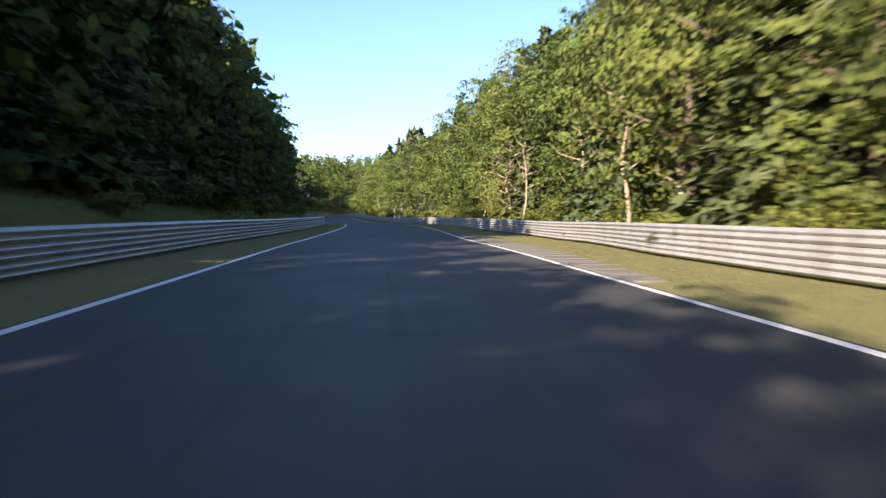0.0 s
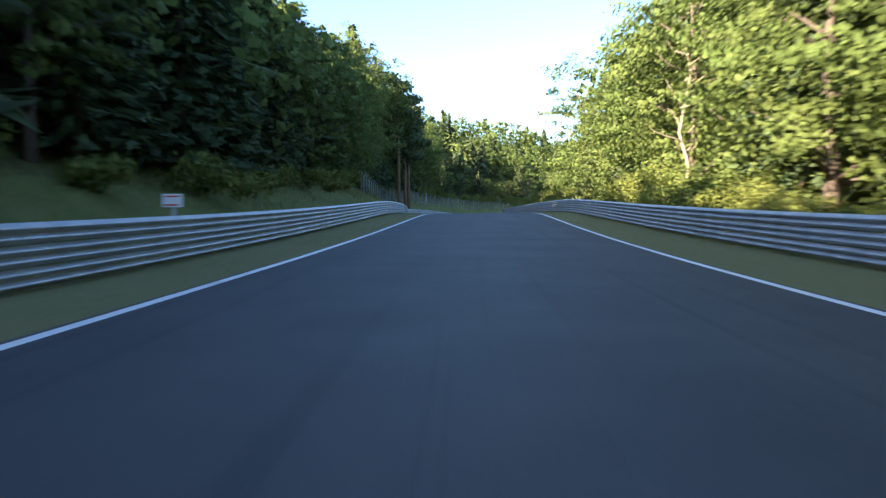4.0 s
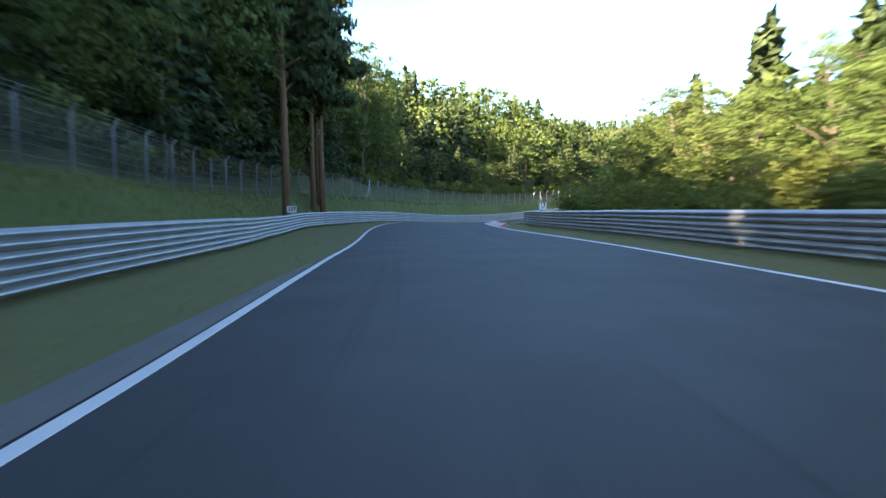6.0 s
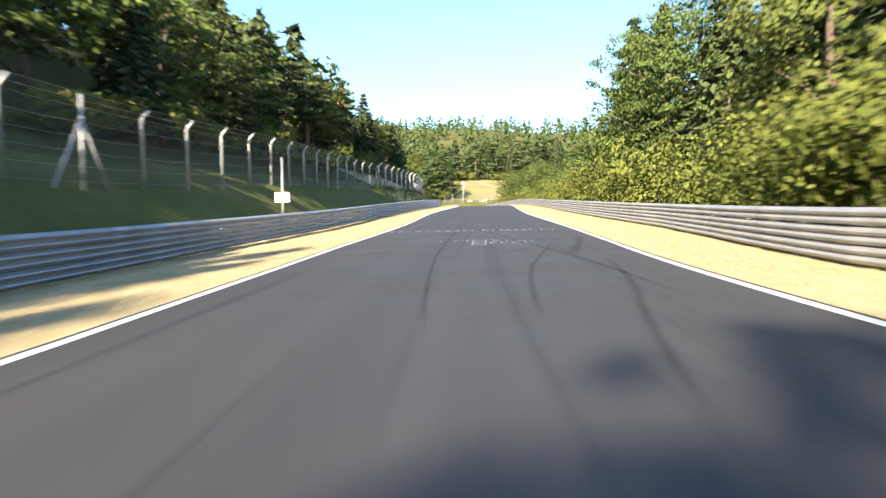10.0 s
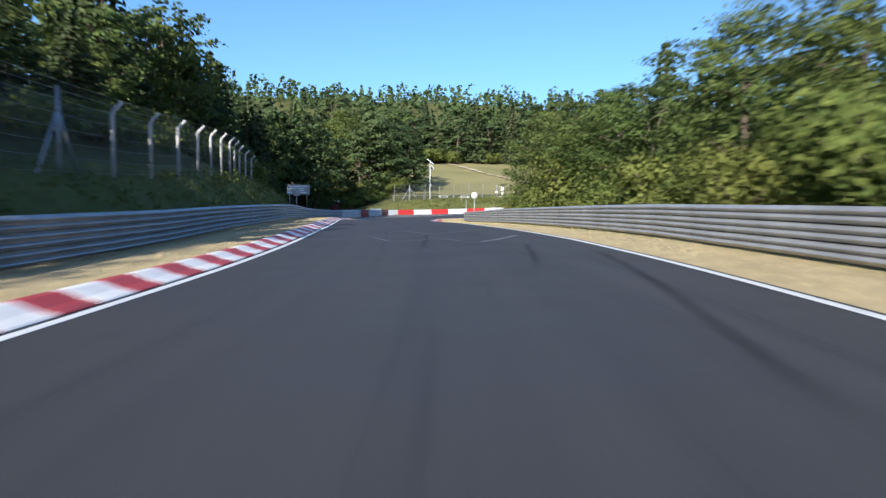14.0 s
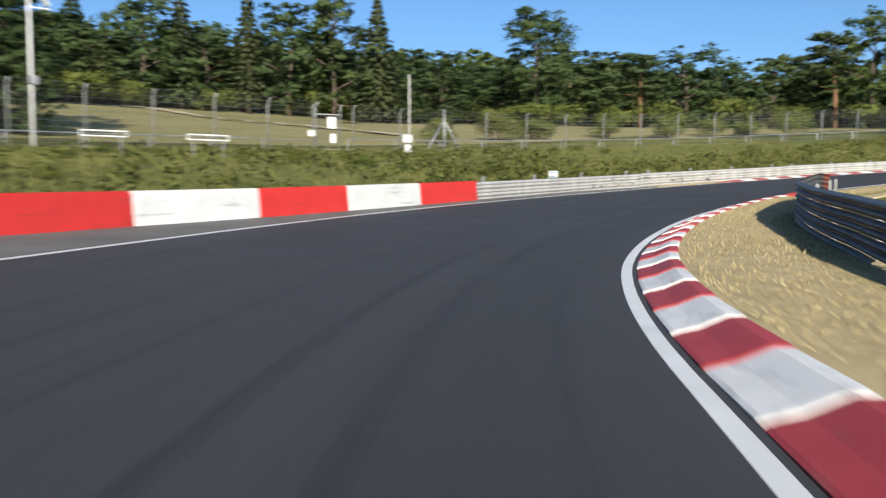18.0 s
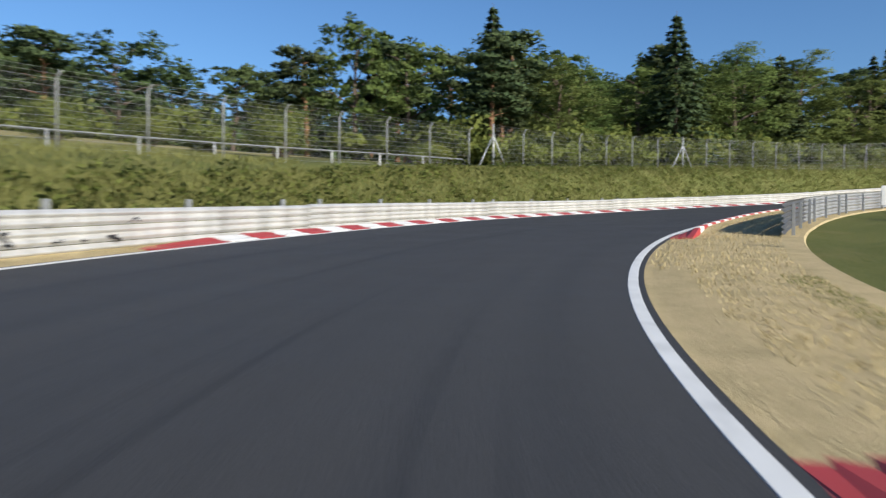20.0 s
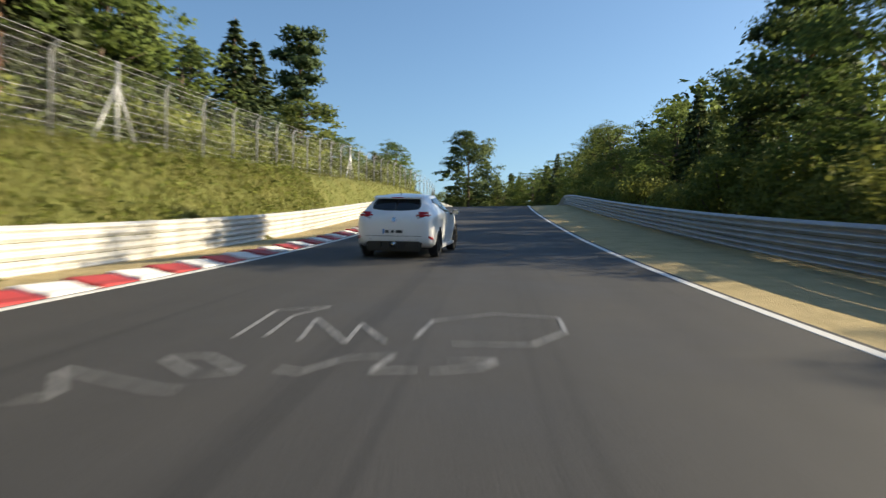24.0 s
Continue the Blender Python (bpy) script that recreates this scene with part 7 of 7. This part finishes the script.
def bars(name, rows, label, seed, tall=0.9):
    """Unreadable painted words: rows of (way, first offset, last offset) filled with short uneven bars."""
    r = random.Random(seed)
    runs = []
    for s0, a, b in rows:
        o = a
        while o < b:
            w = r.uniform(0.16, 0.3)
            runs.append([(s0 + r.uniform(-0.05, 0.05), o), (s0 + tall * r.uniform(0.85, 1), o + r.uniform(-0.02, 0.05))])
            if r.random() < 0.75:
                q = s0 + tall * r.choice((0.02, 0.5, 0.95))
                runs.append([(q, o), (q + r.uniform(-0.05, 0.05), o + w * 0.8)])
            if r.random() < 0.5:
                runs.append([(s0 + tall, o), (s0, o + w * 0.85)])
            o += w + r.uniform(0.1, 0.2)
    chalk(name, runs, label, 0.05)


arrow = [[(351.6, -0.03), (354.1, -0.05), (354.1, -0.48), (354.9, 0.17), (354.0, 0.82), (354.1, 0.36), (351.6, 0.37), (351.6, -0.03)]] + [[(351.75 + 0.27 * k, -0.03), (351.7 + 0.27 * k, 0.37)] for k in range(9)]
chalk("painted_arrow", arrow, "faded white painted arrow with rungs on the asphalt", 0.06)
bars("painted_scrawl", ((353.3, -1.1, -0.2), (353.1, 0.6, 1.95), (352.1, 0.5, 2.0)), "faded white unreadable words beside the arrow", 2, 0.7)
bars("painted_scrawl", ((360.8, -3.8, 3.4),), "row of faded white unreadable letters across the track", 4, 1.3)
chalk("painted_stroke", [[(439.6, 1.9), (439.6, 3.4)]], "short white painted stroke on the asphalt", 0.08)
wave = [(475 - 2.4 * u - 0.0 * u, -1.82 + 0.5 * u) for u in (0, 0.5, 1)] + [(472.4, -1.04), (472.9, -0.4), (474.0, 0.16), (472.9, 0.57), (471.9, 0.86), (471.4, 1.09), (471.6, 1.38)]
chalk("painted_stroke", [[(480.9, -0.71), (477.3, 0.12), (481.0, 2.4)], wave], "thin white painted zigzag on the asphalt", 0.05)
chalk("painted_stroke", [[(471.6, 1.38), (472.5, 1.89), (475.4, 3.03)]], "broad ragged white stroke on the asphalt", 0.13)
# outlined letters, too worn to read
OUTLINES = (
    ((684.97, -1.28), (686.74, -1.42), (687.13, -0.88), (686.36, -1.12), (685.06, -1.02)),
    ((684.91, -0.66), (686.19, -0.82), (684.85, -0.23), (685.9, -0.28), (684.91, 0.12)),
    ((685.19, 0.36), (686.24, 0.43), (686.9, 1.1), (686.68, 1.81), (685.74, 1.79), (684.97, 1.42), (684.92, 0.71)),
    ((683.98, -1.5), (684.11, -1.19), (683.59, -0.75), (683.43, -1.02), (683.98, -1.5)),
    ((683.71, -0.52), (683.61, -0.32), (684.18, -0.08), (684.34, 0.28), (683.72, 0.18), (683.81, 0.52)),
    ((683.77, 0.61), (683.94, 0.98), (684.24, 1.11), (684.18, 0.71)),
    ((682.61, -1.83), (682.74, -1.62), (683.47, -2.04), (683.0, -1.13), (682.98, -0.93)),
)
chalk("painted_scrawl", [list(q) for q in OUTLINES], "large worn outlined letters in white on the asphalt", 0.05)


def skid(runs, label, width=0.2):
    """Dark rubber laid on the asphalt, fading at its edges."""
    vs, fs, uv = [], [], []
    for run in runs:
        ss = np.linspace(run[0][0], run[-1][0], max(3, int(abs(run[-1][0] - run[0][0]) / 1.0)))
        oo = np.interp(ss, [q[0] for q in run], [q[1] for q in run])
        oo = np.convolve(np.pad(oo, 2, mode="reflect", reflect_type="odd"), np.ones(5) / 5, "valid") if len(oo) > 4 else oo
        i = len(vs)
        for k, (q, o) in enumerate(zip(ss, oo)):
            for e in (-1, 1):
                vs.append(along(q, o + e * width / 2, 0.004))
                uv.append(((e + 1) / 2, k / (len(ss) - 1)))
            if k:
                fs.append((i + 2 * k - 2, i + 2 * k - 1, i + 2 * k + 1, i + 2 * k))
    tagged(new("skid_mark", mesh_of("skid_mark", vs, fs, RUBBER, uv)), label, "skid mark", "skid marks on the track")


def rubber_material():
    k = Mat("laid_rubber")
    sep = k.n.new("ShaderNodeSeparateXYZ")
    k.l.new(k.n.new("ShaderNodeUVMap").outputs[0], sep.inputs[0])
    soft = lambda x: k.math("MULTIPLY", k.math("MULTIPLY", x, k.math("SUBTRACT", 1.0, x)), 4.0)
    ends = k.math("MINIMUM", k.math("MULTIPLY", soft(sep.outputs[1]), 2.0), 1.0)
    worn = k.ramp(k.noise(3.0, 5, 0.7), [(0.3, (0.35, 0.35, 0.35)), (0.65, (1, 1, 1))])
    cover = k.math("MULTIPLY", k.math("MULTIPLY", soft(sep.outputs[0]), ends), k.math("MULTIPLY", worn, 0.31))
    k.done((0.013, 0.013, 0.014), 0.7, 0.0, 0.3)
    tr, mx = k.n.new("ShaderNodeBsdfTransparent"), k.n.new("ShaderNodeMixShader")
    k.l.new(cover, mx.inputs[0])
    k.l.new(tr.outputs[0], mx.inputs[1])
    k.l.new(k.b.outputs[0], mx.inputs[2])
    k.l.new(mx.outputs[0], k.out.inputs[0])
    return k.m


RUBBER = rubber_material()
skid([[(454, 2.0), (456.0, 2.22), (459.2, 2.65), (462.3, 3.05), (468, 3.6)]], "long dark tyre mark curving towards the edge line", 0.26)
skid([[(463, 1.5), (466, 1.9), (471, 2.5)]], "short dark tyre mark on the asphalt", 0.22)
skid([[(424, 1.75), (431, 1.65), (440, 1.5)]], "dark tyre mark along the asphalt", 0.24)
skid([[(468, -0.5), (473.4, -0.15), (478, 0.1)]], "dark tyre mark along the asphalt", 0.2)
skid([[(510, 0.8), (516.5, 1.21), (518.2, 1.36), (524, 1.75), (532, 2.2)]], "dark tyre mark into the bend", 0.13)
skid([[(510, 2.3), (516.5, 2.59), (519, 2.72), (524.2, 2.85), (531, 3.0)]], "dark tyre mark into the bend", 0.14)
skid([[(512, 1.65), (518.2, 2.0), (522, 2.27), (529, 2.6)]], "faint dark tyre mark into the bend", 0.1)
skid([[(336, -0.4), (342, -0.65), (349.4, -0.87), (356.2, -0.94), (362, -0.9)]], "thin dark tyre mark along the straight", 0.1)
skid([[(338, 2.9), (345, 2.6), (349.8, 1.97), (353, 1.49), (355.8, 1.15), (360, 0.27), (366, -0.6)]], "thin dark tyre mark crossing the straight", 0.16)
skid([[(333, 1.3), (336, 1.68), (341.4, 2.7), (346, 3.0)]], "thin dark tyre mark on the straight", 0.14)
skid([[(347, 2.4), (349.3, 2.78), (351.4, 3.15), (355.3, 3.56)]], "broad faint tyre mark near the edge line", 0.3)
skid([[(337, 0.8), (341, 1.02), (343, 1.12), (352, 2.4)]], "thin dark tyre mark on the straight", 0.12)
skid([[(230, 1.75), (235.3, 1.95), (240, 2.3)], [(230, 2.15), (235, 2.4), (240, 2.75)]], "pair of faint tyre marks before the bend", 0.16)


def rail_scrawl(s0, s1, seed):
    """Dark spray strokes of uneven size along the face of the pale rail."""
    r = random.Random(seed)
    vs, fs = [], []
    s = s0
    while s < s1:
        w, foot, tall = r.uniform(0.12, 0.5), r.choice((0.14, 0.2, 0.46)), r.uniform(0.1, 0.26)
        at = [(r.uniform(0, w), foot + r.uniform(0, tall)) for q in range(r.randint(2, 5))]
        for (a, z), (b, y) in zip(at, at[1:]):
            ln = math.hypot(b - a, y - z) + 1e-6
            t = r.uniform(0.012, 0.026)
            ex, ez = -(y - z) / ln * t, (b - a) / ln * t
            i = len(vs)
            for q, h in ((a - ex, z - ez), (b - ex, y - ez), (b + ex, y + ez), (a + ex, z + ez)):
                vs.append(along(s + q, float(side_off(s + q, -1)) + 0.1, h))
            fs.append((i, i + 1, i + 2, i + 3))
        s += w + r.choice((0.05, 0.12, 0.3, 0.7))
    tagged(new("sprayed_scrawl", mesh_of("sprayed_scrawl", vs, fs, SIGN_BLACK)), "dark sprayed scrawl on the pale rail", "graffiti")


rail_scrawl(594.5, 606, 4)

# ---- trees standing apart ----
def lone(key, x, y, top, base, label):
    z = ground_at(x, y)
    ob = plant(key, x, y, (top - z) / base, 1.0, None, label)
    return ob


lone("broad_big_0", 249.4, 394.0, 39.1, 20.0, "tall broadleaf tree standing apart at the crest")
lone("pine_near_0", 215.1, 472.9, 34.6, 14.0, "dark pine rising over its neighbours")
lone("spruce_near_2", 176.5, 571.2, 33.0, 15.0, "tall spruce rising over the wood")
lone("broad_big_0", 135.5, 622.0, 30.0, 20.0, "big round broadleaf tree behind the meadow")
for key, base, x, y, top in (("spruce_near_0", 15, 100.0, 667.0, 37.0), ("spruce_near_1", 15, 109.5, 662.5, 37.0), ("broad_hill_0", 12, 122.0, 656.0, 37.0), ("spruce_near_2", 15, 128.0, 651.5, 36.5), ("spruce_near_2", 15, 85.0, 672.0, 36.0), ("broad_hill_1", 12, 94.0, 668.0, 34.5), ("broad_hill_2", 12, 115.5, 660.0, 35.0), ("broad_hill_0", 12, 57.0, 678.0, 38.0)):
    lone(key, x, y, top, base, "tall tree rising over the wood behind the meadow")
p = along(489.0, 13.6, 0)
lone("spruce_near_1", p[0], p[1], p[2] + 10.2, 15.0, "spruce rising over the bushes behind the rail")
lone("spruce_near_1", 180.3, 525.0, 26.0, 15.0, "tall spruce rising over the wood behind the fence")
lone("pine_near_0", 182.0, 516.0, 27.5, 14.0, "dark pine rising over the wood behind the fence")
lone("pine_near_1", 196.0, 505.0, 27.0, 14.0, "dark pine behind the fence")
for s, off, h, seed in ((25.5, 10.6, 7.5, 1), (20.5, 11.2, 6.8, 2), (49.0, 10.4, 7.5, 11), (53.5, 9.8, 6.0, 12), (57.0, 10.6, 8.2, 13), (62.5, 9.9, 6.6, 14), (68.0, 10.3, 7.6, 15), (34.0, 10.8, 7.0, 16), (164, 9.6, 8.5, 4), (231, -13.4, 9.0, 6), (247, -13.4, 8.0, 8)):
    p = along(s, off, 0)
    ob = tagged(new("bare_tree"), "slim pale tree trunk with bare twigs", "tree", "slim pale trunks")
    ob.matrix_basis = pose(p[0], p[1], ground_at(p[0], p[1]), 0, 0, seed * 70)
    put("trunk", bare_tree(h, seed), ob)
for row in KERBS:
    kerb(*row)
